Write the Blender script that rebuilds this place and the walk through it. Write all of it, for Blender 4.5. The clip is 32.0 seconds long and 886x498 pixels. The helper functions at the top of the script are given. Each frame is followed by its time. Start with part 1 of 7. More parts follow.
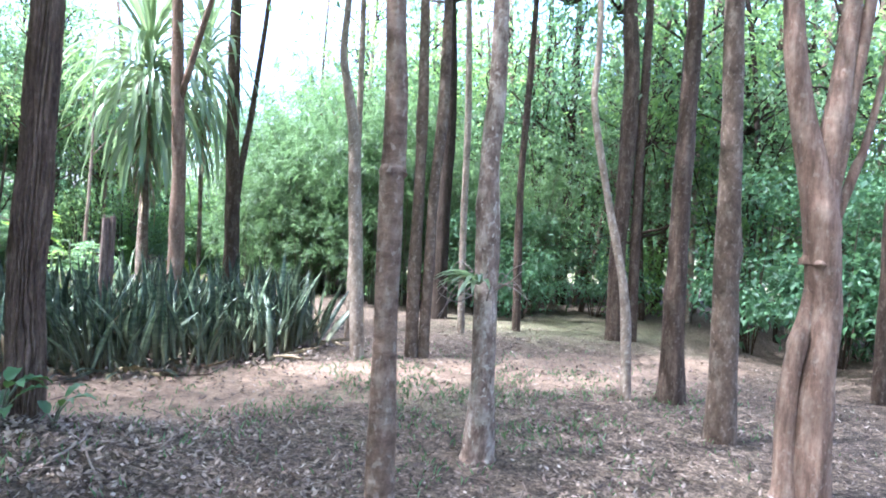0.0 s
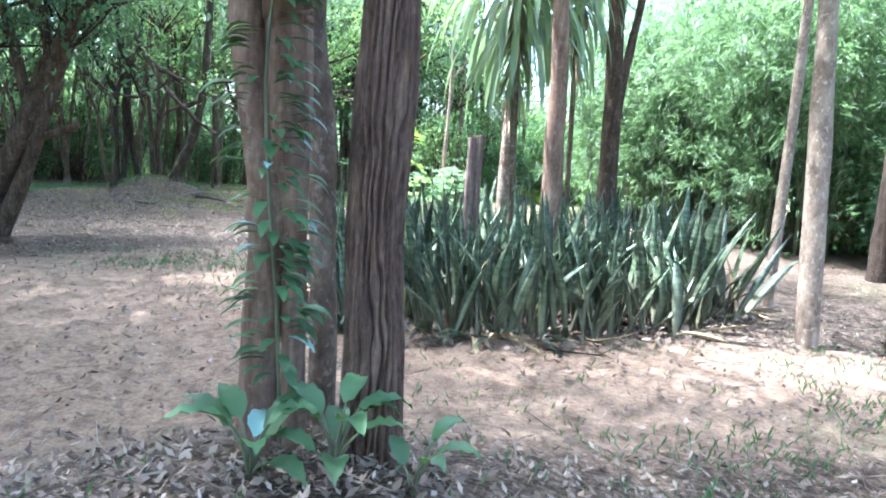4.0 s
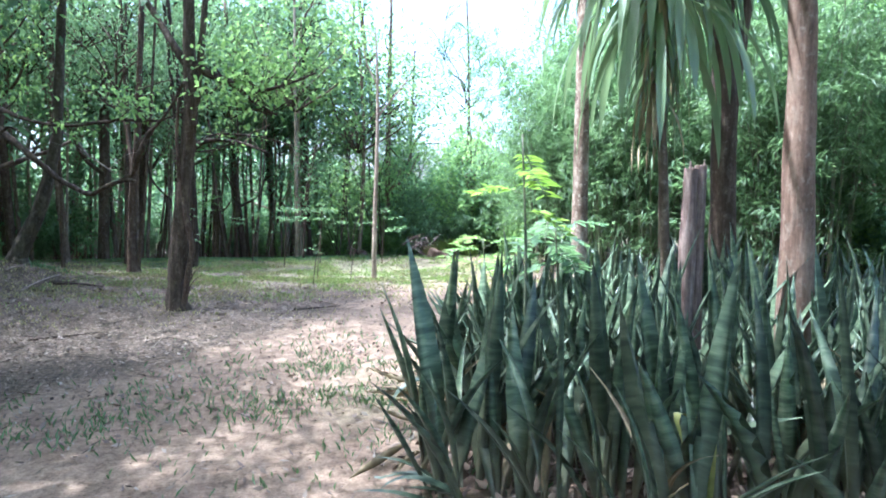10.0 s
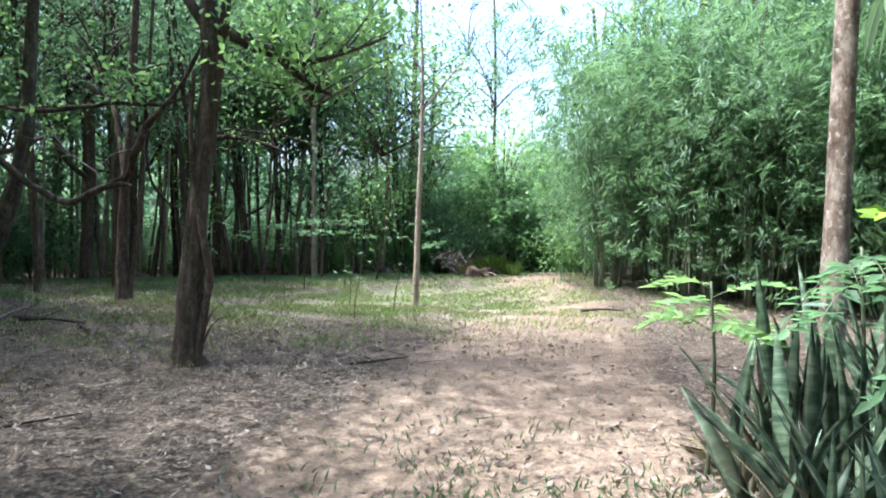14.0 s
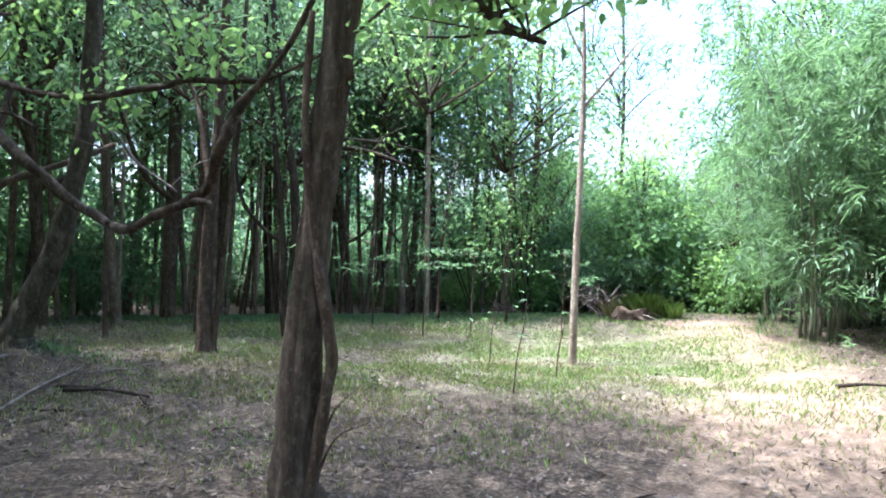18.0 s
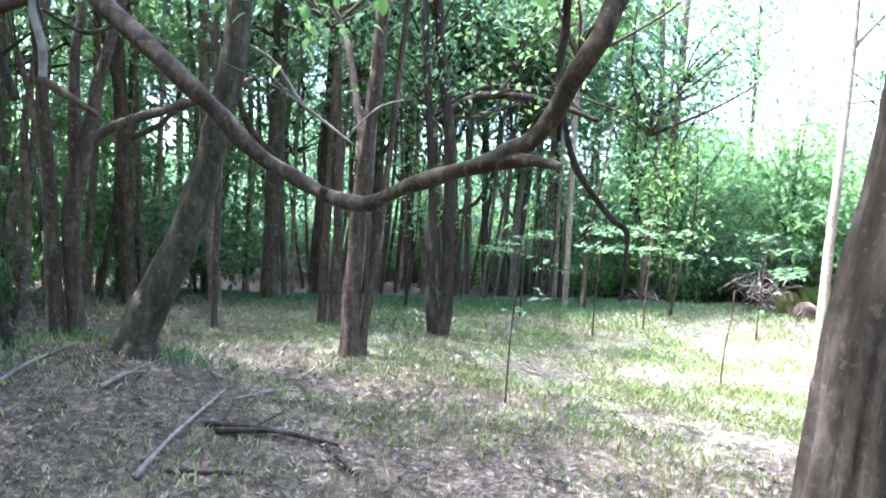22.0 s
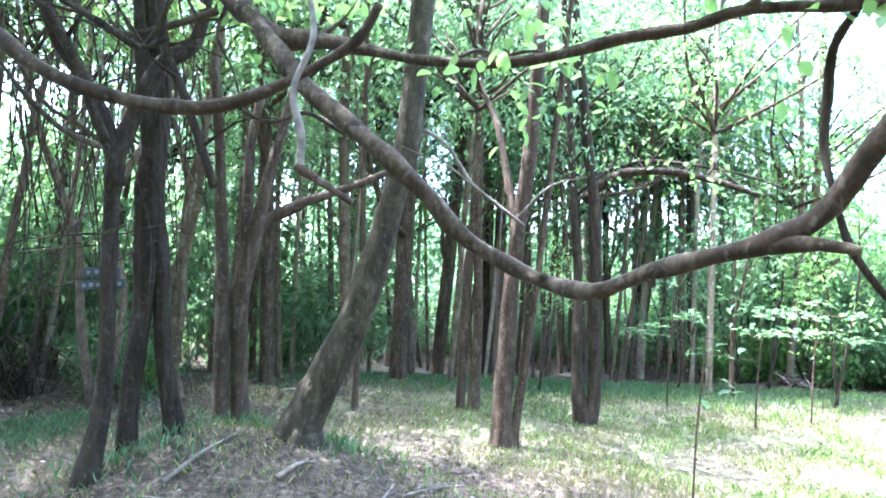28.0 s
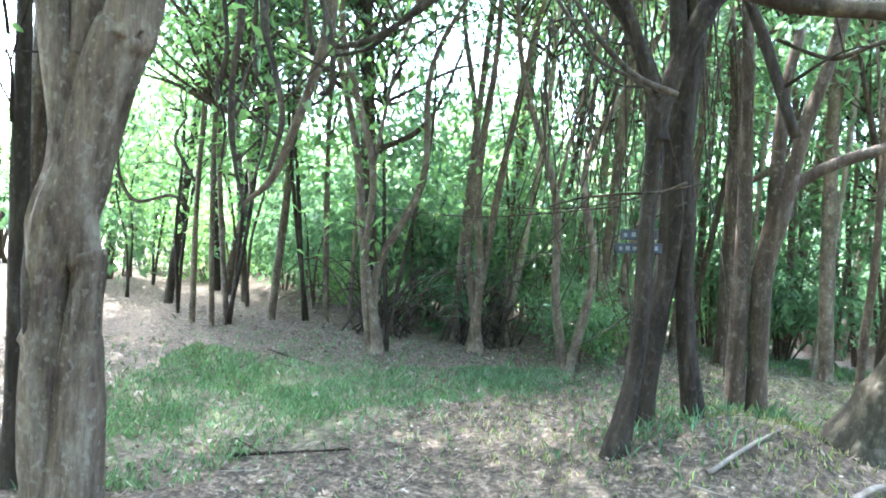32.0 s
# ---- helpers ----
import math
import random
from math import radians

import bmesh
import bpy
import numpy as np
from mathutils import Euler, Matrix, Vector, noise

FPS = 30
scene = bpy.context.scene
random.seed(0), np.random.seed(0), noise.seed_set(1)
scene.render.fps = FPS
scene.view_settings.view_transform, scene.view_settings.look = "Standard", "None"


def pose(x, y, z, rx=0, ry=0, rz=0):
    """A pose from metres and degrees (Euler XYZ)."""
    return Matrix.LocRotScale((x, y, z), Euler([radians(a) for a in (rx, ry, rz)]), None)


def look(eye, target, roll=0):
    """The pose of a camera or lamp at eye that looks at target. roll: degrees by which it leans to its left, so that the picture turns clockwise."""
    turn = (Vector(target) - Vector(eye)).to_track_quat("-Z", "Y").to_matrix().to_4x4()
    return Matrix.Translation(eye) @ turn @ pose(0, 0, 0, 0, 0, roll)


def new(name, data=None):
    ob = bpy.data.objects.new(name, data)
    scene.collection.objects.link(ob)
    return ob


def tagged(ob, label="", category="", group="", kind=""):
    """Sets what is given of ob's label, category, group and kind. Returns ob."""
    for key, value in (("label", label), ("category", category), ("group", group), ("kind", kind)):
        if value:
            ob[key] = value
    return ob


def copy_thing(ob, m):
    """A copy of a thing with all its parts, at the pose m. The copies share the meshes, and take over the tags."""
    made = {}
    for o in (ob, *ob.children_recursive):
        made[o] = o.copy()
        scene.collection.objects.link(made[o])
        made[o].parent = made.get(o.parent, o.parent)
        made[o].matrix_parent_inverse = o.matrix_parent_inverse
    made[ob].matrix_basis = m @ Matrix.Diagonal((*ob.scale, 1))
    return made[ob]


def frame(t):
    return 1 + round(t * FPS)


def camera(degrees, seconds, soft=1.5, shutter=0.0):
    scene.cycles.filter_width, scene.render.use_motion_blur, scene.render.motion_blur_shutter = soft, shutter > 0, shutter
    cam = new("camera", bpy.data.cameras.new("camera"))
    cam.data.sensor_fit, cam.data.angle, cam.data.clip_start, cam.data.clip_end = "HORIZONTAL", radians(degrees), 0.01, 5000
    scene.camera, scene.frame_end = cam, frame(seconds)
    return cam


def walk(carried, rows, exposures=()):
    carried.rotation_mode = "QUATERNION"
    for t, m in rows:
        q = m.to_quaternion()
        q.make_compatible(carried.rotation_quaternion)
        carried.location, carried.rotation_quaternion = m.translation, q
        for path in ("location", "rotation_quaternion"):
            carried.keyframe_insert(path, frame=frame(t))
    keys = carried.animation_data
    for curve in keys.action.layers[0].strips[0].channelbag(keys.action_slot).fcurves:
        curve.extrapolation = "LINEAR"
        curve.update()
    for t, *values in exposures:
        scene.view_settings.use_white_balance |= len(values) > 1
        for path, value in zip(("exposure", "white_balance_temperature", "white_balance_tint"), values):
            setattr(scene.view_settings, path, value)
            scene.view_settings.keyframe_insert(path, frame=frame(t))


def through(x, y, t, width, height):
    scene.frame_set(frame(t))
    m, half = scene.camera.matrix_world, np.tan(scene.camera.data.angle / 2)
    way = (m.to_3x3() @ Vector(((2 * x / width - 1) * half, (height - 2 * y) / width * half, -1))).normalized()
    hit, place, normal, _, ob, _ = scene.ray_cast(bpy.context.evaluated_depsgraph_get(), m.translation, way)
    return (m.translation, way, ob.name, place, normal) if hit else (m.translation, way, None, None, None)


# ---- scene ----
cam = camera(68.0, 32.0, 1.9)
PATH = [
    (0, (1.559, -1.801, 1.633), (2.508, -0.041, 1.593), 3.5),
    (0.5, (1.662, -1.553, 1.602), (2.44, 0.287, 1.492), 4.2),
    (1, (1.767, -1.295, 1.603), (2.272, 0.634, 1.451), 3.3),
    (1.5, (1.719, -0.981, 1.592), (2.021, 0.988, 1.415), 3.3),
    (2, (1.717, -0.74, 1.581), (2.116, 1.206, 1.348), 4.6),
    (2.5, (1.734, -0.389, 1.567), (2.076, 1.562, 1.287), 4.2),
    (3, (1.679, -0.11, 1.562), (1.911, 1.854, 1.267), 3.3),
    (3.5, (1.555, 0.181, 1.542), (1.685, 2.154, 1.238), 3.7),
    (4, (1.466, 0.499, 1.516), (1.48, 2.474, 1.205), 3.6),
    (4.5, (1.319, 0.771, 1.516), (1.052, 2.736, 1.259), 2.8),
    (6.5, (0.408, 1.509, 1.524), (0.194, 3.494, 1.414), 2.0),
    (7, (0.128, 1.595, 1.507), (0.035, 3.591, 1.423), 2.6),
    (7.5, (-0.034, 1.866, 1.482), (0.064, 3.862, 1.414), 1.4),
    (8, (-0.171, 2.162, 1.487), (0.11, 4.141, 1.422), 0.8),
    (8.5, (-0.323, 2.437, 1.469), (0.088, 4.393, 1.401), 0.5),
    (9, (-0.448, 2.682, 1.451), (0.058, 4.614, 1.343), 0.6),
    (9.5, (-0.468, 3.036, 1.437), (0.017, 4.971, 1.294), 0.0),
    (10, (-0.561, 3.388, 1.418), (-0.057, 5.318, 1.269), 0.4),
    (10.5, (-0.642, 3.671, 1.425), (-0.08, 5.585, 1.288), 1.9),
    (11, (-0.647, 4.046, 1.407), (-0.074, 5.957, 1.27), 1.6),
    (11.5, (-0.728, 4.363, 1.428), (-0.308, 6.315, 1.305), 1.2),
    (12, (-0.853, 4.665, 1.414), (-0.397, 6.606, 1.255), 0.4),
    (12.5, (-0.916, 5.002, 1.452), (-0.425, 6.928, 1.225), 0.5),
    (13, (-0.927, 5.258, 1.426), (-0.399, 7.182, 1.287), 0.2),
    (13.5, (-1.024, 5.584, 1.438), (-0.475, 7.503, 1.314), 0.7),
    (15.5, (-1.212, 6.905, 1.536), (-0.713, 8.837, 1.403), 1.1),
    (16, (-1.218, 7.322, 1.535), (-0.729, 9.258, 1.437), 1.1),
    (16.5, (-1.268, 7.609, 1.51), (-0.824, 9.558, 1.44), 1.0),
    (17, (-1.387, 7.942, 1.535), (-0.97, 9.897, 1.481), 1.3),
    (17.5, (-1.419, 8.275, 1.491), (-1.026, 10.235, 1.437), 1.2),
    (18, (-1.495, 8.615, 1.494), (-1.19, 10.59, 1.438), 0.8),
    (18.5, (-1.659, 8.897, 1.492), (-1.379, 10.876, 1.43), 1.0),
    (19, (-1.819, 9.216, 1.46), (-1.544, 11.192, 1.321), 1.8),
    (19.5, (-1.952, 9.54, 1.482), (-1.733, 11.526, 1.387), 2.2),
    (20, (-2.172, 9.833, 1.471), (-2.003, 11.823, 1.372), 1.9),
    (20.5, (-2.34, 10.029, 1.483), (-2.099, 12.009, 1.335), 1.9),
    (21, (-2.499, 10.367, 1.471), (-2.262, 12.346, 1.302), 2.1),
    (21.5, (-2.715, 10.588, 1.481), (-2.553, 12.573, 1.295), 2.9),
    (22, (-2.962, 10.737, 1.523), (-2.741, 12.718, 1.359), 2.5),
    (22.5, (-3.122, 10.923, 1.509), (-2.916, 12.907, 1.358), 2.1),
    (23, (-3.239, 11.078, 1.512), (-3.033, 13.063, 1.381), 0.4),
    (23.5, (-3.287, 11.06, 1.533), (-3.046, 13.043, 1.422), -0.5),
    (24, (-3.306, 11.035, 1.546), (-2.979, 13.007, 1.485), -0.2),
    (24.5, (-3.329, 11.018, 1.551), (-2.977, 12.986, 1.534), 0.4),
    (26.5, (-3.436, 10.987, 1.544), (-3.216, 12.974, 1.62), 1.0),
    (27, (-3.46, 10.982, 1.547), (-3.324, 12.976, 1.627), 1.4),
    (27.5, (-3.477, 10.981, 1.546), (-3.437, 12.979, 1.62), 1.9),
    (28, (-3.5, 10.985, 1.544), (-3.564, 12.983, 1.599), 2.2),
    (28.5, (-3.537, 10.987, 1.544), (-3.726, 12.978, 1.576), 2.4),
    (29, (-3.594, 10.974, 1.537), (-3.974, 12.938, 1.547), 2.8),
    (29.5, (-3.657, 10.955, 1.539), (-4.174, 12.887, 1.531), 3.5),
    (30, (-3.739, 10.916, 1.535), (-4.369, 12.814, 1.519), 3.5),
    (30.5, (-3.862, 10.89, 1.525), (-4.599, 12.749, 1.507), 3.5),
    (31, (-4.038, 10.975, 1.498), (-4.888, 12.785, 1.456), 4.3),
    (31.5, (-4.249, 11.159, 1.481), (-5.228, 12.901, 1.409), 4.5),
    (32, (-4.528, 11.187, 1.462), (-5.634, 12.85, 1.361), 4.3),
]
walk(cam, [(t, look(eye, target, roll)) for t, eye, target, roll in PATH],
     [(0, 3.22, 5080, 19), (2.5, 3.38, 5080, 21), (4, 3.72, 5100, 16), (7, 3.58, 4950, 12), (10, 3.08, 4950, 14), (13, 2.53, 5200, 11), (16, 2.45, 5220, 13), (19, 3.18, 5100, 15), (22, 4.04, 5000, 18), (24.5, 4.35, 4950, 18), (27, 4.34, 5000, 15), (28, 4.68, 5000, 15), (30, 5.05, 5150, 21), (32, 5.10, 5200, 10)])


# ---- light ----
SUN_TO = Vector((-0.38, 0.08, 0.92)).normalized()
world = bpy.data.worlds.new("world")
scene.world = world
world.use_nodes = True
wn = world.node_tree.nodes
sky = wn.new("ShaderNodeTexSky")
sky.sky_type, sky.sun_disc = "NISHITA", False
sky.sun_elevation = math.asin(SUN_TO.z)
sky.sun_rotation = math.atan2(SUN_TO.x, SUN_TO.y)
sky.air_density, sky.dust_density = 1.0, 5.0
world.node_tree.links.new(sky.outputs[0], wn["Background"].inputs[0])
wn["Background"].inputs[1].default_value = 0.15
sun = new("sun", bpy.data.lights.new("sun", "SUN"))
sun.data.energy, sun.data.angle, sun.data.color = 2.8, radians(0.8), (1.0, 0.96, 0.88)
sun.matrix_world = look(SUN_TO * 60, (0, 0, 0))


# ---- materials ----
def nodes(name):
    m = bpy.data.materials.new(name)
    m.use_nodes = True
    nt = m.node_tree
    return m, nt, nt.nodes["Principled BSDF"]


def add(nt, kind, **props):
    n = nt.nodes.new(kind)
    for key, value in props.items():
        if key in n.inputs:
            n.inputs[key].default_value = value
    return n


def ramp(nt, stops):
    n = nt.nodes.new("ShaderNodeValToRGB")
    el = n.color_ramp.elements
    while len(el) < len(stops):
        el.new(0.5)
    for e, (at, col) in zip(el, stops):
        e.position, e.color = at, (*col, 1)
    return n


def mapped(nt, scale, kind="Object"):
    co = nt.nodes.new("ShaderNodeTexCoord")
    mp = nt.nodes.new("ShaderNodeMapping")
    mp.inputs["Scale"].default_value = scale
    nt.links.new(co.outputs[kind], mp.inputs[0])
    return mp


def mix(nt, a, b, fac, blend="MIX"):
    n = nt.nodes.new("ShaderNodeMix")
    n.data_type, n.blend_type = "RGBA", blend
    for sock, value in ((n.inputs["A"], a), (n.inputs["B"], b), (n.inputs["Factor"], fac)):
        if hasattr(value, "links"):
            nt.links.new(value, sock)
        elif isinstance(value, tuple):
            sock.default_value = (*value, 1)
        else:
            sock.default_value = value
    return n.outputs["Result"]


def bark(name, dark, mid, pale, grain=(14, 14, 2.2), lichen=0.25, bump=0.5, tight=0.0):
    """Bark: upright grain, broad stains and pale lichen patches."""
    m, nt, b = nodes(name)
    ln = nt.links.new
    dark, mid, pale = [(c[0] * 1.05, c[1] * 0.97, c[2] * 0.88) for c in (dark, mid, pale)]
    g = add(nt, "ShaderNodeTexNoise", Scale=1.0, Detail=8.0, Roughness=0.7)
    ln(mapped(nt, grain).outputs[0], g.inputs["Vector"])
    r = ramp(nt, [(0.3 + tight, dark), (0.52, mid), (0.75 - tight, pale)])
    ln(g.outputs[0], r.inputs[0])
    s = add(nt, "ShaderNodeTexNoise", Scale=8.0, Detail=6.0, Roughness=0.7)
    ln(mapped(nt, (1.6, 1.6, 0.8)).outputs[0], s.inputs["Vector"])
    sr = ramp(nt, [(0.5, (0, 0, 0)), (0.62, (lichen, lichen, lichen))])
    ln(s.outputs[0], sr.inputs[0])
    c = mix(nt, r.outputs[0], (0.40, 0.34, 0.26), sr.outputs[0])
    dots = add(nt, "ShaderNodeTexNoise", Scale=30.0, Detail=3.0, Roughness=0.5)
    ln(mapped(nt, (1, 1, 0.8)).outputs[0], dots.inputs["Vector"])
    dr = ramp(nt, [(0.6, (0, 0, 0)), (0.66, (lichen, lichen, lichen))])
    ln(dots.outputs[0], dr.inputs[0])
    c = mix(nt, c, (0.50, 0.44, 0.35), dr.outputs[0])
    s2 = add(nt, "ShaderNodeTexNoise", Scale=1.1, Detail=3.0)
    ln(mapped(nt, (1, 1, 0.5)).outputs[0], s2.inputs["Vector"])
    c = mix(nt, c, (0.42, 0.40, 0.37), s2.outputs[0], "OVERLAY")
    f = add(nt, "ShaderNodeTexNoise", Scale=38.0, Detail=6.0, Roughness=0.75)
    ln(mapped(nt, (1, 1, 0.6)).outputs[0], f.inputs["Vector"])
    fr = ramp(nt, [(0.34, (0.25, 0.25, 0.25)), (0.62, (1, 1, 1))])
    ln(f.outputs[0], fr.inputs[0])
    c = mix(nt, c, fr.outputs[0], 0.45, "MULTIPLY")
    ln(c, b.inputs["Base Color"])
    b.inputs["Roughness"].default_value = 0.92
    b.inputs["Specular IOR Level"].default_value = 0.2
    bp = add(nt, "ShaderNodeBump", Strength=bump, Distance=0.02)
    ln(g.outputs[0], bp.inputs["Height"])
    ln(bp.outputs[0], b.inputs["Normal"])
    return m


def foliage(name, dark, light, rough=0.45, through=0.35, spec=0.4, glow=(0.25, 0.42, 0.06)):
    """Leaf: colour by leaf and by plant, light passes through it."""
    m, nt, b = nodes(name)
    ln = nt.links.new
    geo = nt.nodes.new("ShaderNodeNewGeometry")
    info = nt.nodes.new("ShaderNodeObjectInfo")
    r = ramp(nt, [(0.0, dark), (0.75, light), (1.0, tuple(min(1, 1.6 * v) for v in light))])
    ln(geo.outputs["Random Per Island"], r.inputs[0])
    hue = nt.nodes.new("ShaderNodeHueSaturation")
    rr = nt.nodes.new("ShaderNodeMapRange")
    rr.inputs["To Min"].default_value, rr.inputs["To Max"].default_value = 0.7, 1.3
    ln(info.outputs["Random"], rr.inputs[0])
    ln(rr.outputs[0], hue.inputs["Value"])
    ln(r.outputs[0], hue.inputs["Color"])
    nz = add(nt, "ShaderNodeTexNoise", Scale=0.6, Detail=2.0)
    ln(mapped(nt, (1, 1, 1)).outputs[0], nz.inputs["Vector"])
    c = mix(nt, hue.outputs[0], (0.5, 0.5, 0.42), nz.outputs[0], "OVERLAY")
    ln(c, b.inputs["Base Color"])
    b.inputs["Roughness"].default_value = rough
    b.inputs["Specular IOR Level"].default_value = spec
    tr = nt.nodes.new("ShaderNodeBsdfTranslucent")
    tc = mix(nt, c, glow, 0.6)
    ln(tc, tr.inputs["Color"])
    mx = nt.nodes.new("ShaderNodeMixShader")
    mx.inputs[0].default_value = through
    ln(b.outputs[0], mx.inputs[1])
    ln(tr.outputs[0], mx.inputs[2])
    ln(mx.outputs[0], nt.nodes["Material Output"].inputs["Surface"])
    return m


def plain(name, a, c, scale=20.0, rough=0.8, bump=0.3, metal=0.0):
    m, nt, b = nodes(name)
    ln = nt.links.new
    g = add(nt, "ShaderNodeTexNoise", Scale=scale, Detail=6.0, Roughness=0.65)
    ln(mapped(nt, (1, 1, 1)).outputs[0], g.inputs["Vector"])
    r = ramp(nt, [(0.3, a), (0.7, c)])
    ln(g.outputs[0], r.inputs[0])
    ln(r.outputs[0], b.inputs["Base Color"])
    b.inputs["Roughness"].default_value, b.inputs["Metallic"].default_value = rough, metal
    bp = add(nt, "ShaderNodeBump", Strength=bump, Distance=0.01)
    ln(g.outputs[0], bp.inputs["Height"])
    ln(bp.outputs[0], b.inputs["Normal"])
    return m


def litter_mat(name, cols):
    m, nt, b = nodes(name)
    geo = nt.nodes.new("ShaderNodeNewGeometry")
    r = ramp(nt, [(i / (len(cols) - 1), c) for i, c in enumerate(cols)])
    nt.links.new(geo.outputs["Random Per Island"], r.inputs[0])
    nt.links.new(r.outputs[0], b.inputs["Base Color"])
    b.inputs["Roughness"].default_value = 0.75
    return m


BARK_FURROW = bark("furrowed_bark", (0.048, 0.033, 0.026), (0.130, 0.092, 0.070), (0.235, 0.178, 0.14), (22, 22, 4), 0.08, 0.9, 0.05)
BARK_RED = bark("reddish_bark", (0.074, 0.047, 0.035), (0.205, 0.145, 0.110), (0.37, 0.285, 0.225), (15, 15, 2.0), 0.22, 0.8)
BARK_BAND = bark("ring_banded_bark", (0.070, 0.047, 0.034), (0.175, 0.128, 0.095), (0.30, 0.24, 0.19), (8, 8, 17), 0.35, 0.9)
BARK_BLOTCH = bark("pale_blotched_bark", (0.075, 0.052, 0.040), (0.23, 0.180, 0.145), (0.60, 0.55, 0.49), (8, 8, 5), 0.8, 0.8, 0.05)
BARK_GREY = bark("grey_bark", (0.054, 0.039, 0.028), (0.132, 0.101, 0.076), (0.235, 0.193, 0.153), (9, 9, 7), 0.28, 0.6)
BARK_FUSED = bark("smooth_brown_bark", (0.048, 0.034, 0.025), (0.140, 0.107, 0.081), (0.27, 0.222, 0.178), (11, 11, 1.7), 0.22, 0.8, 0.05)
BARK_DARK = bark("dark_bark", (0.013, 0.0095, 0.007), (0.040, 0.030, 0.022), (0.088, 0.070, 0.054), (16, 16, 2.5), 0.06, 0.8)
BARK_MOSS = bark("mossy_bark", (0.018, 0.016, 0.011), (0.062, 0.054, 0.038), (0.14, 0.125, 0.092), (12, 12, 4), 0.10, 0.9)
BARK_FLUTE = bark("fluted_bark", (0.024, 0.019, 0.014), (0.082, 0.066, 0.050), (0.165, 0.138, 0.11), (13, 13, 2.0), 0.12, 0.9)
BARK_STUMP = bark("weathered_stump_wood", (0.055, 0.038, 0.035), (0.20, 0.150, 0.135), (0.50, 0.43, 0.40), (26, 26, 2.2), 0.1, 0.9)
BARK_BROWN = bark("brown_bark", (0.025, 0.017, 0.012), (0.076, 0.055, 0.040), (0.150, 0.116, 0.088), (15, 15, 2.2), 0.14, 0.8)
BARK_PALE = bark("pale_bark", (0.12, 0.094, 0.072), (0.27, 0.228, 0.182), (0.46, 0.41, 0.345), (7, 7, 4), 0.75, 0.4)
BARK_LIMB = bark("limb_bark", (0.018, 0.013, 0.009), (0.056, 0.043, 0.031), (0.15, 0.122, 0.094), (11, 11, 7), 0.12, 0.6)
DEAD = plain("dead_wood", (0.085, 0.062, 0.045), (0.27, 0.22, 0.175), 14.0, 0.9, 0.6)
LEAF_FOREST = foliage("forest_leaf", (0.050, 0.105, 0.055), (0.120, 0.200, 0.100), through=0.55, glow=(0.20, 0.32, 0.115))
# lighter, yellower leaf colour for foliage meant to look sunlit
LEAF_BRIGHT = foliage("bright_leaf", (0.08, 0.17, 0.050), (0.17, 0.29, 0.095), through=0.58, glow=(0.32, 0.46, 0.12))
LEAF_BAMBOO = foliage("bamboo_leaf", (0.032, 0.072, 0.036), (0.092, 0.155, 0.070), through=0.45, glow=(0.23, 0.37, 0.13))
# darker leaf colour that carries the shade under the canopy
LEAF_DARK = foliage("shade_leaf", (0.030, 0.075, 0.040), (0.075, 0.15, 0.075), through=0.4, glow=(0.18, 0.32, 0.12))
LEAF_PALM = foliage("strap_leaf", (0.08, 0.14, 0.07), (0.20, 0.27, 0.15), 0.28, 0.38, 0.9, (0.28, 0.40, 0.15))
LEAF_YELLOW = foliage("yellow_green_leaf", (0.18, 0.34, 0.04), (0.32, 0.47, 0.06), through=0.5)
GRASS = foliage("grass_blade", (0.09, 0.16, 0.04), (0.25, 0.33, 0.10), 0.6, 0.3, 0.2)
# darker copy of GRASS: the shade is put into the blade colour
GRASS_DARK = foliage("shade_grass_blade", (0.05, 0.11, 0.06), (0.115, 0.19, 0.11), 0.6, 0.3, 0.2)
DRY_GRASS = foliage("dry_grass_blade", (0.20, 0.17, 0.08), (0.38, 0.33, 0.17), 0.7, 0.2, 0.2)
LITTER = litter_mat("dead_leaf", [(0.04, 0.027, 0.019), (0.10, 0.066, 0.044), (0.15, 0.110, 0.076), (0.20, 0.156, 0.112), (0.11, 0.074, 0.044), (0.31, 0.265, 0.205)])
BIG_LEAF = foliage("broad_leaf", (0.028, 0.070, 0.030), (0.062, 0.125, 0.055), 0.5, 0.2, 0.35)
PALE_LEAF = foliage("silvery_leaf", (0.20, 0.36, 0.33), (0.28, 0.45, 0.42), 0.35, 0.1, 0.6)


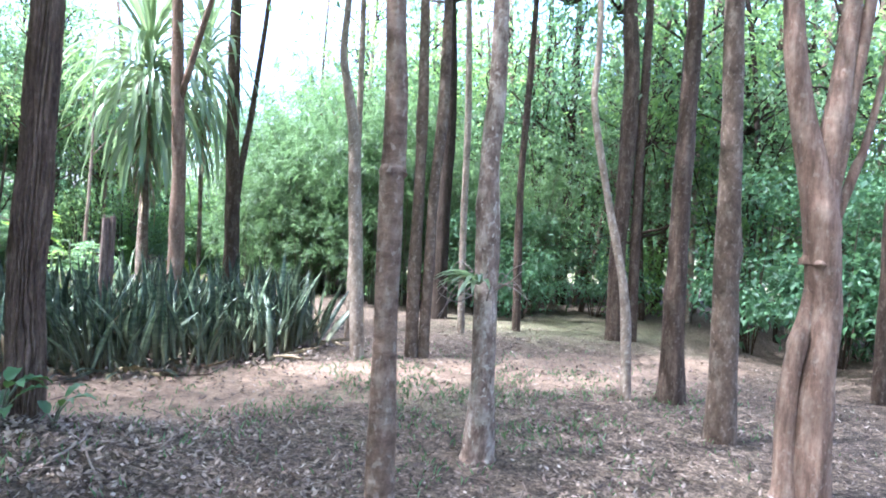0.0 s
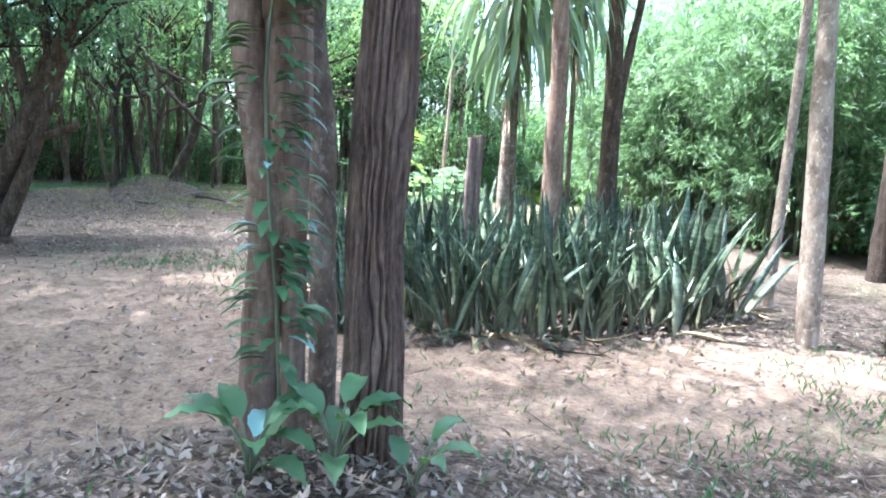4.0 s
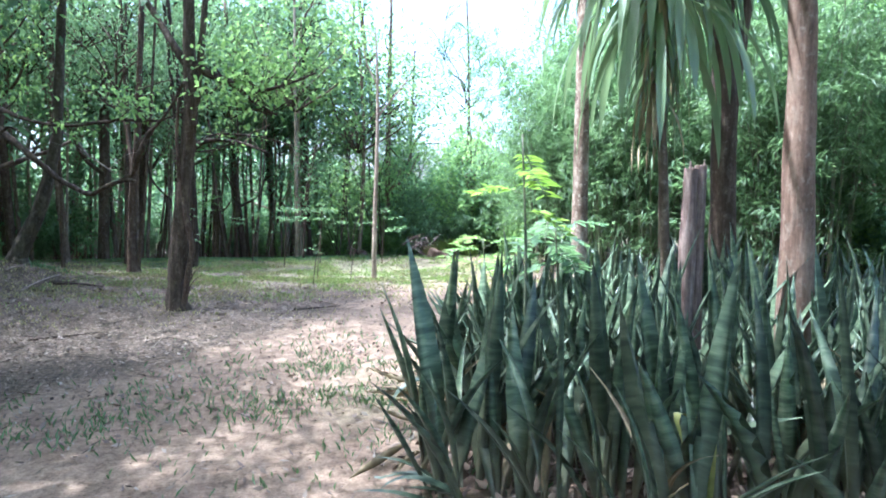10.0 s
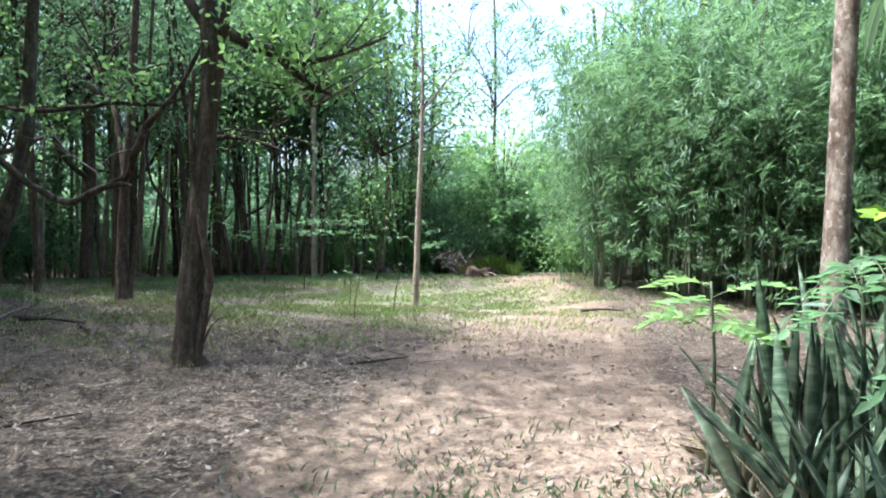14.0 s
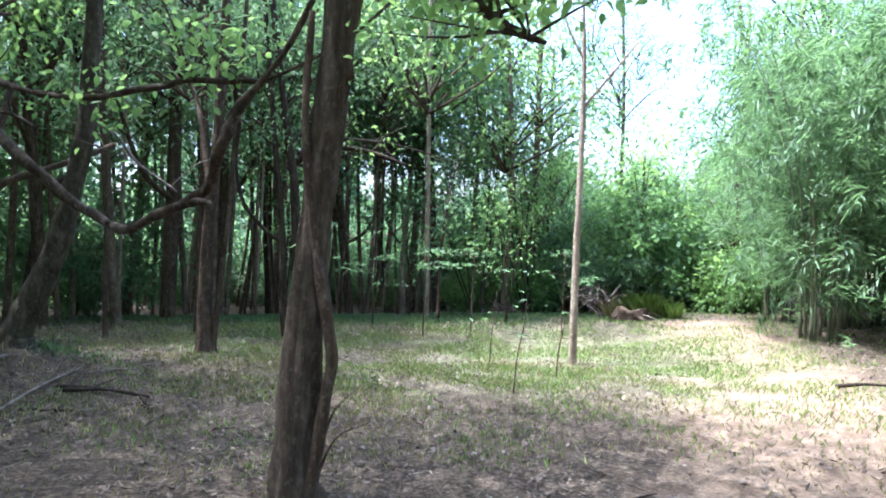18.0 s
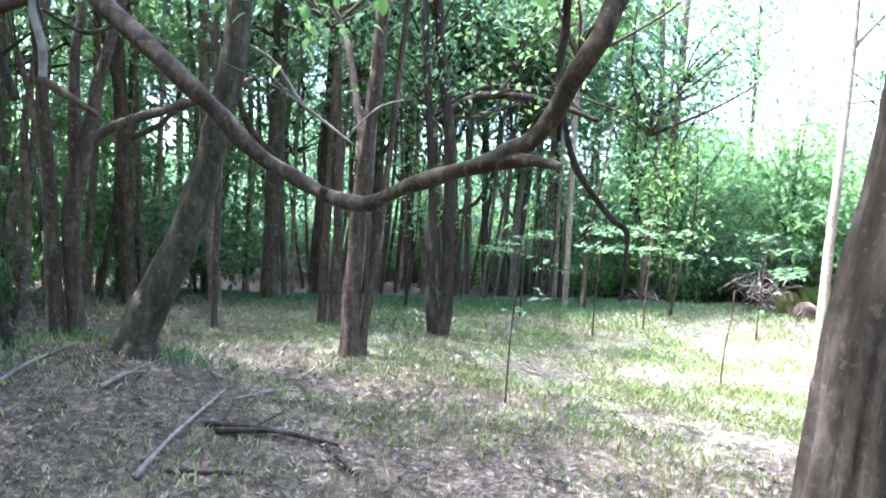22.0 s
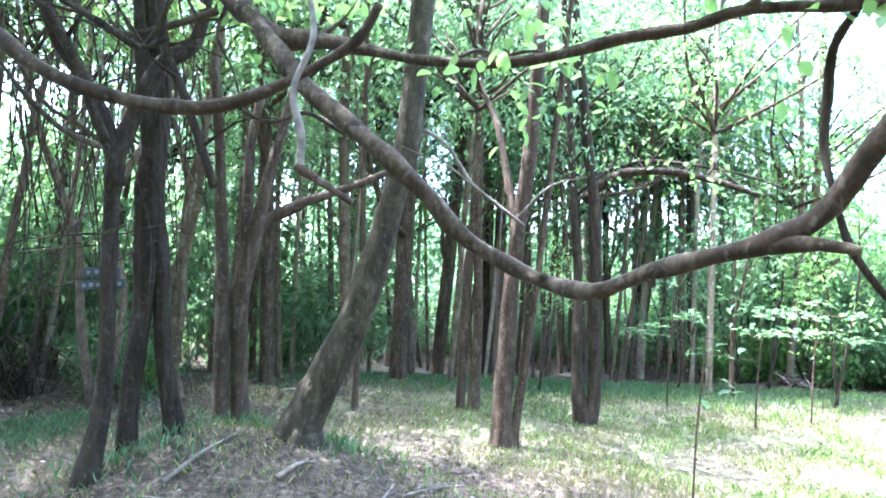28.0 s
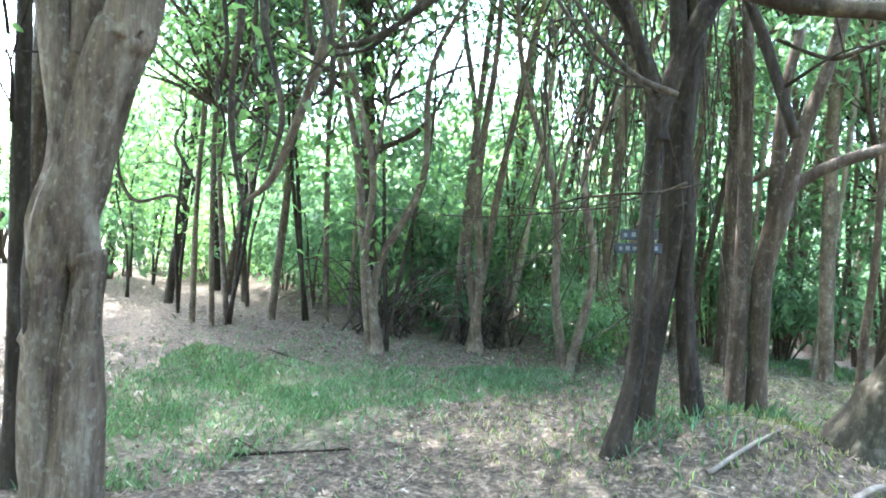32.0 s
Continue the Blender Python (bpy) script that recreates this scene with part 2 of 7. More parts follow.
def sword_mat(name="sword_leaf", pale_foot=True, most=1.8):
    """Sword leaf: dark green with paler cross bands."""
    m, nt, b = nodes(name)
    ln = nt.links.new
    n = add(nt, "ShaderNodeTexNoise", Scale=1.0, Detail=4.0, Roughness=0.6, Distortion=0.4)
    ln(mapped(nt, (5, 5, 26)).outputs[0], n.inputs["Vector"])
    r = ramp(nt, [(0.38, (0.026, 0.042, 0.022)), (0.52, (0.068, 0.098, 0.052)), (0.72, (0.165, 0.190, 0.115))])
    ln(n.outputs[0], r.inputs[0])
    info = nt.nodes.new("ShaderNodeObjectInfo")
    mr = nt.nodes.new("ShaderNodeMapRange")
    mr.inputs["To Min"].default_value, mr.inputs["To Max"].default_value = 0.5, most
    ln(info.outputs["Random"], mr.inputs[0])
    h = nt.nodes.new("ShaderNodeHueSaturation")
    ln(mr.outputs[0], h.inputs["Value"])
    ln(r.outputs[0], h.inputs["Color"])
    co = nt.nodes.new("ShaderNodeTexCoord")
    xyz = nt.nodes.new("ShaderNodeSeparateXYZ")
    ln(co.outputs["Object"], xyz.inputs[0])
    foot = nt.nodes.new("ShaderNodeMapRange")
    foot.inputs["From Min"].default_value, foot.inputs["From Max"].default_value = 0.5, 0.02
    ln(xyz.outputs[2], foot.inputs[0])
    c = mix(nt, h.outputs[0], (0.16, 0.155, 0.09), foot.outputs[0]) if pale_foot else h.outputs[0]
    ln(c, b.inputs["Base Color"])
    b.inputs["Roughness"].default_value = 0.42
    b.inputs["Specular IOR Level"].default_value = 0.5
    return m


SWORD = sword_mat()
# low leaves: no pale foot, and darker colour for the shade at the rim
SWORD_LOW = sword_mat("shade_toned_sword_leaf", False, 1.15)
YELLOW_LEAF = plain("yellowing_sword_leaf", (0.22, 0.24, 0.05), (0.50, 0.47, 0.13), 8.0, 0.5, 0.2)
SWORD_DRY = plain("dry_sword_leaf", (0.14, 0.10, 0.055), (0.36, 0.28, 0.14), 9.0, 0.7, 0.2)


def ground_mat():
    """Soil, leaf litter and thin grass, weighed by the vertex attribute zone and broken up by noise."""
    m, nt, b = nodes("forest_floor")
    ln = nt.links.new
    at = nt.nodes.new("ShaderNodeAttribute")
    at.attribute_name = "zone"
    sep = nt.nodes.new("ShaderNodeSeparateColor")
    ln(at.outputs["Color"], sep.inputs[0])
    fine = add(nt, "ShaderNodeTexNoise", Scale=24.0, Detail=8.0, Roughness=0.75)
    broad = add(nt, "ShaderNodeTexNoise", Scale=1.4, Detail=5.0, Roughness=0.6)
    co = mapped(nt, (1, 1, 1))
    for n in (fine, broad):
        ln(co.outputs[0], n.inputs["Vector"])
    sand = ramp(nt, [(0.3, (0.135, 0.091, 0.056)), (0.5, (0.258, 0.184, 0.122)), (0.75, (0.38, 0.285, 0.20))])
    litter = ramp(nt, [(0.34, (0.022, 0.017, 0.012)), (0.5, (0.095, 0.071, 0.048)), (0.68, (0.29, 0.225, 0.16))])
    grass = ramp(nt, [(0.3, (0.07, 0.070, 0.035)), (0.52, (0.155, 0.155, 0.08)), (0.75, (0.29, 0.265, 0.16))])
    for r in (sand, litter, grass):
        ln(fine.outputs[0], r.inputs[0])

    def weight(channel, lo, hi):
        a = nt.nodes.new("ShaderNodeMath")
        a.operation = "MULTIPLY_ADD"
        ln(broad.outputs[0], a.inputs[0])
        a.inputs[1].default_value = 0.9
        ln(channel, a.inputs[2])
        r = nt.nodes.new("ShaderNodeMapRange")
        r.inputs["From Min"].default_value, r.inputs["From Max"].default_value = lo, hi
        ln(a.outputs[0], r.inputs[0])
        return r.outputs[0]

    c = mix(nt, litter.outputs[0], sand.outputs[0], weight(sep.outputs[0], 0.75, 1.15))
    c = mix(nt, c, grass.outputs[0], weight(sep.outputs[1], 0.75, 1.25))
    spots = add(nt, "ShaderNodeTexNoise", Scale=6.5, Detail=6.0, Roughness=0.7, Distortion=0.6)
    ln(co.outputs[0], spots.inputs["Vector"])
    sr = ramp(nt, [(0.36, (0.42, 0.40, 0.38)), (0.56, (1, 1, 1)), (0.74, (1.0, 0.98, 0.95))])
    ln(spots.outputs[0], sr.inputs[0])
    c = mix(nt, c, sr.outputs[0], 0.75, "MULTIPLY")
    grit = add(nt, "ShaderNodeTexNoise", Scale=62.0, Detail=5.0, Roughness=0.8)
    ln(co.outputs[0], grit.inputs["Vector"])
    gr = ramp(nt, [(0.40, (0.34, 0.33, 0.31)), (0.52, (1, 1, 1))])
    ln(grit.outputs[0], gr.inputs[0])
    c = mix(nt, c, gr.outputs[0], 0.6, "MULTIPLY")
    ln(c, b.inputs["Base Color"])
    b.inputs["Roughness"].default_value = 0.95
    b.inputs["Specular IOR Level"].default_value = 0.15
    bp = add(nt, "ShaderNodeBump", Strength=0.6, Distance=0.03)
    ln(fine.outputs[0], bp.inputs["Height"])
    ln(bp.outputs[0], b.inputs["Normal"])
    return m


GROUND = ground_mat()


# ---- building helpers ----
class Soup:
    """Vertices and faces that become one mesh."""

    def __init__(self):
        self.v, self.f = [], []

    def mesh(self, name, material, smooth=True):
        me = bpy.data.meshes.new(name)
        me.from_pydata([tuple(p) for p in self.v], [], self.f)
        if smooth:
            me.polygons.foreach_set("use_smooth", [True] * len(me.polygons))
        me.materials.append(material)
        me.update()
        return me


def part(name, data, material=None, parent=None, label="", smooth=True):
    me = data.mesh(name, material, smooth) if isinstance(data, Soup) else data
    ob = new(name, me)
    ob.parent = parent
    return tagged(ob, label)


def thing(name, m, label, category, group="", kind=""):
    ob = new(name)
    ob.empty_display_size = 0.2
    ob.matrix_basis = m
    return tagged(ob, label, category, group, kind)


def spline(pts, steps):
    """Catmull-Rom through rows of (x, y, z, radius)."""
    p = np.array(pts, float)
    p = np.vstack([2 * p[0] - p[1], p, 2 * p[-1] - p[-2]])
    out = []
    for i in range(1, len(p) - 2):
        for s in range(steps):
            t = s / steps
            out.append(0.5 * (2 * p[i] + (p[i + 1] - p[i - 1]) * t + (2 * p[i - 1] - 5 * p[i] + 4 * p[i + 1] - p[i + 2]) * t * t
                              + (3 * p[i] - p[i - 1] - 3 * p[i + 1] + p[i + 2]) * t ** 3))
    out.append(p[-2])
    return np.array(out)


def tube(soup, pts, sides=10, steps=4, rough=0.06, furrow=0.0, flare=0.0, seed=0, knots=0, ridges=0):
    """A tapered limb along (x, y, z, radius), uneven all round; furrow: depth of upright ridges; flare: root swelling at the foot."""
    rows = spline(pts, steps)
    base = len(soup.v)
    rng = random.Random(seed)
    ups = [(rng.uniform(0, len(rows)), rng.uniform(0, 6.3), rng.uniform(0.06, 0.22)) for _ in range(knots)]
    prev = Vector((1, 0.2, 0))
    n = len(rows)
    for i, row in enumerate(rows):
        c, r = Vector(row[:3]), max(float(row[3]), 0.002)
        d = Vector(rows[min(i + 1, n - 1)][:3] - rows[max(i - 1, 0)][:3]).normalized()
        u = (prev - d * prev.dot(d)).normalized()
        w = d.cross(u)
        prev = u
        for k in range(sides):
            a = 2 * math.pi * k / sides
            o = u * math.cos(a) + w * math.sin(a)
            q = c + o * r
            s = 1 + rough * noise.noise((q.x * 5 + seed, q.y * 5, q.z * 2.2)) * 2
            if ridges:
                s += furrow * 0.35
                s -= furrow * (1 - abs(math.sin(a * ridges / 2 + 3.2 * noise.noise((math.cos(a) * 1.5, math.sin(a) * 1.5, q.z * 1.8 + seed))
                                                + 2.1 * noise.noise((math.cos(a) * 4, math.sin(a) * 4, q.z * 8))))) ** 2
            elif furrow:
                s -= furrow * abs(noise.noise((math.cos(a) * 4.2 + seed, math.sin(a) * 4.2, q.z * 1.7))) * 2.2
            if flare and i < steps * 1.5:
                s += flare * (1 - i / (steps * 1.5)) ** 2 * (0.55 + 0.45 * math.cos(a * 4 + seed))
            for ki, ka, kh in ups:
                s += kh * math.exp(-((i - ki) / 0.8) ** 2) * max(0, math.cos(a - ka)) ** 4
            soup.v.append(c + o * r * s)
    for i in range(n - 1):
        for k in range(sides):
            a, b = base + i * sides + k, base + i * sides + (k + 1) % sides
            soup.f.append((a, b, b + sides, a + sides))
    soup.f.append(tuple(base + k for k in reversed(range(sides))))
    soup.f.append(tuple(base + (n - 1) * sides + k for k in range(sides)))
    return soup


def leaf_mesh(name, centres, ways, ups, length, width, material, droop=0.15):
    """Many small pointed leaves as one mesh: rows of base point, way and upper side; each leaf is folded along its rib."""
    c, d, n = (np.asarray(a, float) for a in (centres, ways, ups))
    d /= np.linalg.norm(d, axis=1)[:, None] + 1e-9
    s = np.cross(d, n)
    s /= np.linalg.norm(s, axis=1)[:, None] + 1e-9
    n = np.cross(s, d)
    ln, w = np.asarray(length, float)[:, None], np.asarray(width, float)[:, None]
    mid = c + d * ln * 0.45 + n * w * 0.12
    tip = c + d * ln - n * ln * droop
    v = np.stack([c, mid + s * w * 0.5, tip, mid - s * w * 0.5], 1).reshape(-1, 3)
    k = len(c)
    me = bpy.data.meshes.new(name)
    me.vertices.add(4 * k)
    me.vertices.foreach_set("co", v.ravel())
    tri = (np.array([0, 1, 2, 0, 2, 3])[None] + 4 * np.arange(k)[:, None]).ravel()
    me.loops.add(6 * k)
    me.loops.foreach_set("vertex_index", tri)
    me.polygons.add(2 * k)
    me.polygons.foreach_set("loop_start", np.arange(2 * k) * 3)
    me.update(calc_edges=True)
    me.validate()
    me.materials.append(material)
    return me


def round_leaves(name, centres, ways, ups, length, width, material):
    """Leaves that hang near the eye: an oval outline of eight points, folded and drooping."""
    c, d, n = (np.asarray(a, float) for a in (centres, ways, ups))
    d /= np.linalg.norm(d, axis=1)[:, None] + 1e-9
    s = np.cross(d, n)
    s /= np.linalg.norm(s, axis=1)[:, None] + 1e-9
    n = np.cross(s, d)
    soup = Soup()
    for i in range(len(c)):
        b = len(soup.v)
        for q, w in ((0.0, 0.0), (0.2, 0.36), (0.45, 0.5), (0.72, 0.36), (1.0, 0.0)):
            m = c[i] + d[i] * length[i] * q - n[i] * length[i] * 0.22 * q * q
            if w:
                soup.v += [m - s[i] * width[i] * w + n[i] * width[i] * w * 0.3, m, m + s[i] * width[i] * w + n[i] * width[i] * w * 0.3]
            else:
                soup.v.append(m)
        soup.f += [(b, b + 2, b + 1), (b, b + 3, b + 2)]
        for k in (1, 4):
            soup.f += [(b + k, b + k + 1, b + k + 4, b + k + 3), (b + k + 1, b + k + 2, b + k + 5, b + k + 4)]
        soup.f += [(b + 7, b + 8, b + 10), (b + 8, b + 9, b + 10)]
    return soup.mesh(name, material)


def crown_mesh(name, seed, rx, rz, clumps, leaves, length, width, material, spread=0.42, cz=0.0, hang=0.3):
    """A crown of leaf sprays round scattered clump centres, uneven and open. Returns the mesh and the centres."""
    rng = np.random.default_rng(seed)
    cen = rng.normal(size=(clumps, 3))
    cen /= np.linalg.norm(cen, axis=1)[:, None]
    cen *= (rng.uniform(0.25, 1.0, (clumps, 1)) ** 0.6) * np.array([rx, rx, rz])
    cen[:, 2] += cz
    which = rng.integers(0, clumps, leaves)
    size = rng.uniform(0.6, 1.35, clumps)
    off = rng.normal(size=(leaves, 3)) * spread * size[which][:, None] * np.array([1, 1, 0.6])
    c = cen[which] + off
    out = c - np.array([0, 0, cz])
    d = out / (np.linalg.norm(out, axis=1)[:, None] + 1e-6) * 0.6 + rng.normal(size=(leaves, 3)) * 0.7 + np.array([0, 0, -hang])
    up = rng.normal(size=(leaves, 3)) * 0.55 + np.array([0, 0, 1.0])
    k = rng.uniform(0.65, 1.3, leaves)
    return leaf_mesh(name, c, d, up, length * k, width * k, material), cen


# ---- the ground ----
PATHLINE = [(9, 4.6), (6, 4.5), (3.2, 4.4), (1, 4.5), (-1.6, 4.6), (-1.6, 6.4), (0.2, 9.4), (2.0, 12.8), (3.2, 15.5), (4.4, 18.5)]
PATHWIDE = [0.8, 0.9, 1.0, 1.5, 2.6, 2.1, 1.3, 1.0, 1.0, 0.8]


def ground_z(x, y):
    z = 0.42 * math.exp(-(((x - 1.0) / 1.25) ** 2 + ((y - 2.3) / 1.05) ** 2)) + 0.15 * math.exp(-(((x - 4.4) / 3.2) ** 2 + ((y - 3.6) / 4.2) ** 2))
    z += 0.42 * math.exp(-(((x + 4.95) / 1.0) ** 2 + ((y - 15.25) / 0.8) ** 2)) - 0.20 * math.exp(-(((x - 1.6) / 2.4) ** 2 + ((y - 17.2) / 2.1) ** 2))
    fall = min(max(y - 18.5, 0.0), 6.0)
    z -= 0.014 * fall * fall * (2.0 - fall / 6.0)
    z += 0.05 * noise.noise((x * 0.35, y * 0.35, 3.1)) + 0.018 * noise.noise((x * 1.6, y * 1.6, 8.0))
    return z


def segment_gap(x, y):
    best = 9.0
    for i in range(len(PATHLINE) - 1):
        (ax, ay), (bx, by) = PATHLINE[i], PATHLINE[i + 1]
        t = max(0, min(1, ((x - ax) * (bx - ax) + (y - ay) * (by - ay)) / ((bx - ax) ** 2 + (by - ay) ** 2)))
        gap = math.hypot(x - ax - t * (bx - ax), y - ay - t * (by - ay)) - (PATHWIDE[i] * (1 - t) + PATHWIDE[i + 1] * t)
        best = min(best, gap)
    return best


def bell(x, y, cx, cy, rx, ry):
    return math.exp(-(((x - cx) / rx) ** 2 + ((y - cy) / ry) ** 2))


def sandy(x, y):
    s = max(0, min(1, 0.5 - segment_gap(x, y) / 1.2))
    s = max(s, 0.8 * bell(x, y, -3.2, 5.0, 3.0, 2.6))
    return s * (1 - 0.95 * bell(x, y, 0.95, 2.2, 1.4, 1.2))


def grassy(x, y):
    g = max(0.95 * bell(x, y, 1.2, 17.0, 3.6, 3.0), 0.75 * bell(x, y, -2.6, 18.2, 3.5, 2.2), 0.9 * bell(x, y, -8.2, 14.7, 1.0, 1.6),
            0.7 * bell(x, y, 10.0, 8.0, 4, 3), 0.45 * bell(x, y, 4.2, 3.0, 2.0, 1.5), 0.5 * bell(x, y, 0.3, 8.0, 1.2, 1.4))
    return g if math.hypot(x - 1, y - 12) < 24 else max(g, 0.8)


def build_ground():
    def axis(lo, hi, step):
        mid = list(np.arange(lo, hi + 1e-6, step))
        far = [1, 3, 6, 11, 18, 30, 50, 90, 170, 320]
        return [lo - f for f in reversed(far)] + mid + [hi + f for f in far]

    xs, ys = axis(-15, 17, 0.22), axis(-7, 29, 0.22)
    me = bpy.data.meshes.new("ground")
    v = [(x, y, ground_z(x, y)) for y in ys for x in xs]
    w = len(xs)
    f = [(j * w + i, j * w + i + 1, (j + 1) * w + i + 1, (j + 1) * w + i) for j in range(len(ys) - 1) for i in range(w - 1)]
    me.from_pydata(v, [], f)
    me.polygons.foreach_set("use_smooth", [True] * len(f))
    zone = me.color_attributes.new("zone", "FLOAT_COLOR", "POINT")
    zone.data.foreach_set("color", [q for x, y, _ in v for q in (sandy(x, y), grassy(x, y), 0.0, 1.0)])
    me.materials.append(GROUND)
    tagged(new("ground", me), "bare reddish sandy soil with leaf litter and thin grass", "ground", kind="structure")


build_ground()


def on(x, y, sink=0.0):
    return Matrix.Translation((x, y, ground_z(x, y) - sink))


# ---- trees ----
def crown_kit(name, seed, rx, rz, clumps, leaves, length, width, material, wood, cz, spread=0.42, hang=0.3, limb_r=0.03, start=-0.5):
    """Shared meshes of one crown: its boughs and its leaves, with the foot of the crown at the origin."""
    me, cen = crown_mesh("crown", seed, rx, rz, clumps, leaves, length, width, material, spread, cz, hang)
    soup = Soup()
    rng = random.Random(seed)
    for i in range(0, clumps, max(1, clumps // 14)):
        c = Vector(cen[i])
        s = Vector((0, 0, min(max(start, c.z - c.xy.length * 0.9), cz + rz * 0.6)))
        m = s.lerp(c, 0.5) + Vector((rng.uniform(-0.3, 0.3), rng.uniform(-0.3, 0.3), rng.uniform(-0.1, 0.4)))
        tube(soup, [(*s, limb_r), (*m, limb_r * 0.7), (*c, limb_r * 0.3)], 5, 3, 0.1, seed=seed + i)
    return soup.mesh("bough", wood), me


KITS = [
    crown_kit("a", 1, 1.9, 2.2, 34, 2300, 0.115, 0.05, LEAF_FOREST, BARK_DARK, 1.2),
    crown_kit("b", 2, 2.3, 1.8, 36, 2300, 0.115, 0.05, LEAF_FOREST, BARK_BROWN, 1.0),
    crown_kit("c", 3, 1.6, 2.8, 34, 2300, 0.115, 0.05, LEAF_FOREST, BARK_DARK, 1.4),
    crown_kit("d", 4, 2.0, 2.0, 34, 2300, 0.115, 0.05, LEAF_BRIGHT, BARK_BROWN, 1.2),
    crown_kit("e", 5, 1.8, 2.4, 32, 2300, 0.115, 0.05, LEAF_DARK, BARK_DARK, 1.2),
]
FAR_KITS = [
    crown_kit("f", 11, 2.1, 3.0, 40, 1350, 0.17, 0.08, LEAF_FOREST, BARK_DARK, 0.6, 0.5),
    crown_kit("g", 12, 2.4, 2.6, 40, 1350, 0.17, 0.08, LEAF_FOREST, BARK_DARK, 0.6, 0.5),
    crown_kit("h", 13, 1.9, 3.2, 40, 1350, 0.17, 0.08, LEAF_FOREST, BARK_DARK, 0.6, 0.5),
    crown_kit("i", 14, 2.2, 2.8, 40, 1350, 0.17, 0.08, LEAF_BRIGHT, BARK_DARK, 0.6, 0.5),
]
KITS += FAR_KITS
PALE_DEAD = plain("weathered_grey_wood", (0.075, 0.060, 0.048), (0.27, 0.23, 0.19), 16.0, 0.9, 0.9)
TREES_LABEL = {BARK_DARK: "dark-barked", BARK_BROWN: "brown-barked", BARK_GREY: "grey-barked", BARK_PALE: "pale-barked", BARK_RED: "reddish-barked",
               BARK_FURROW: "furrowed dark-brown", BARK_LIMB: "grey-brown", BARK_MOSS: "mossy"}


def tree(x, y, stems, wood, label, crown=None, turn=0.0, furrow=0.0, flare=0.35, sides=16, steps=6, group="", seed=0, rough=0.06, sink=0.05, knots=6, ridges=0):
    """A tree of its own: each stem a trunk mesh along (x, y, z, radius) from its foot; crown: (kit, height, size) or several."""
    t = thing("tree", on(x, y), label, "tree", group)
    for i, pts in enumerate(stems):
        pts = [(pts[0][0], pts[0][1], pts[0][2] - sink - 0.1, pts[0][3] * 1.1)] + list(pts)
        part("trunk", tube(Soup(), pts, sides, steps, rough, furrow, flare, seed + i * 7, knots, ridges), wood, t)
    for k, (kit, cx, cy, cz, size) in enumerate(crown or ()):
        for name, me in zip(("bough", "crown"), KITS[kit]):
            ob = part(name, me, parent=t)
            ob.matrix_basis = pose(cx, cy, cz, 0, 0, turn + 70 * k) @ Matrix.Scale(size, 4)
        row = min(stems[0], key=lambda q: abs(q[2] - (cz - 1.6)))
        if math.hypot(cx - row[0], cy - row[1]) > 0.5:
            mid = ((cx + row[0]) * 0.5, (cy + row[1]) * 0.5, (cz + row[2]) * 0.5 + 0.25)
            part("limb", tube(Soup(), [(*row[:3], row[3] * 0.6), (*mid, row[3] * 0.45), (cx, cy, cz, 0.03), (cx, cy, cz + 0.8, 0.02)], 7, 4, 0.1, seed=seed + k), wood, t)
    return t


def straight(h, r, lean=(0, 0), bend=(0, 0), top=0.55):
    """A slender trunk of height h."""
    return [(lean[0] * h * f + bend[0] * math.sin(3.1 * f), lean[1] * h * f + bend[1] * math.sin(3.1 * f), h * f, r * (1 - (1 - top) * f)) for f in (0, 0.18, 0.36, 0.55, 0.77, 1)]


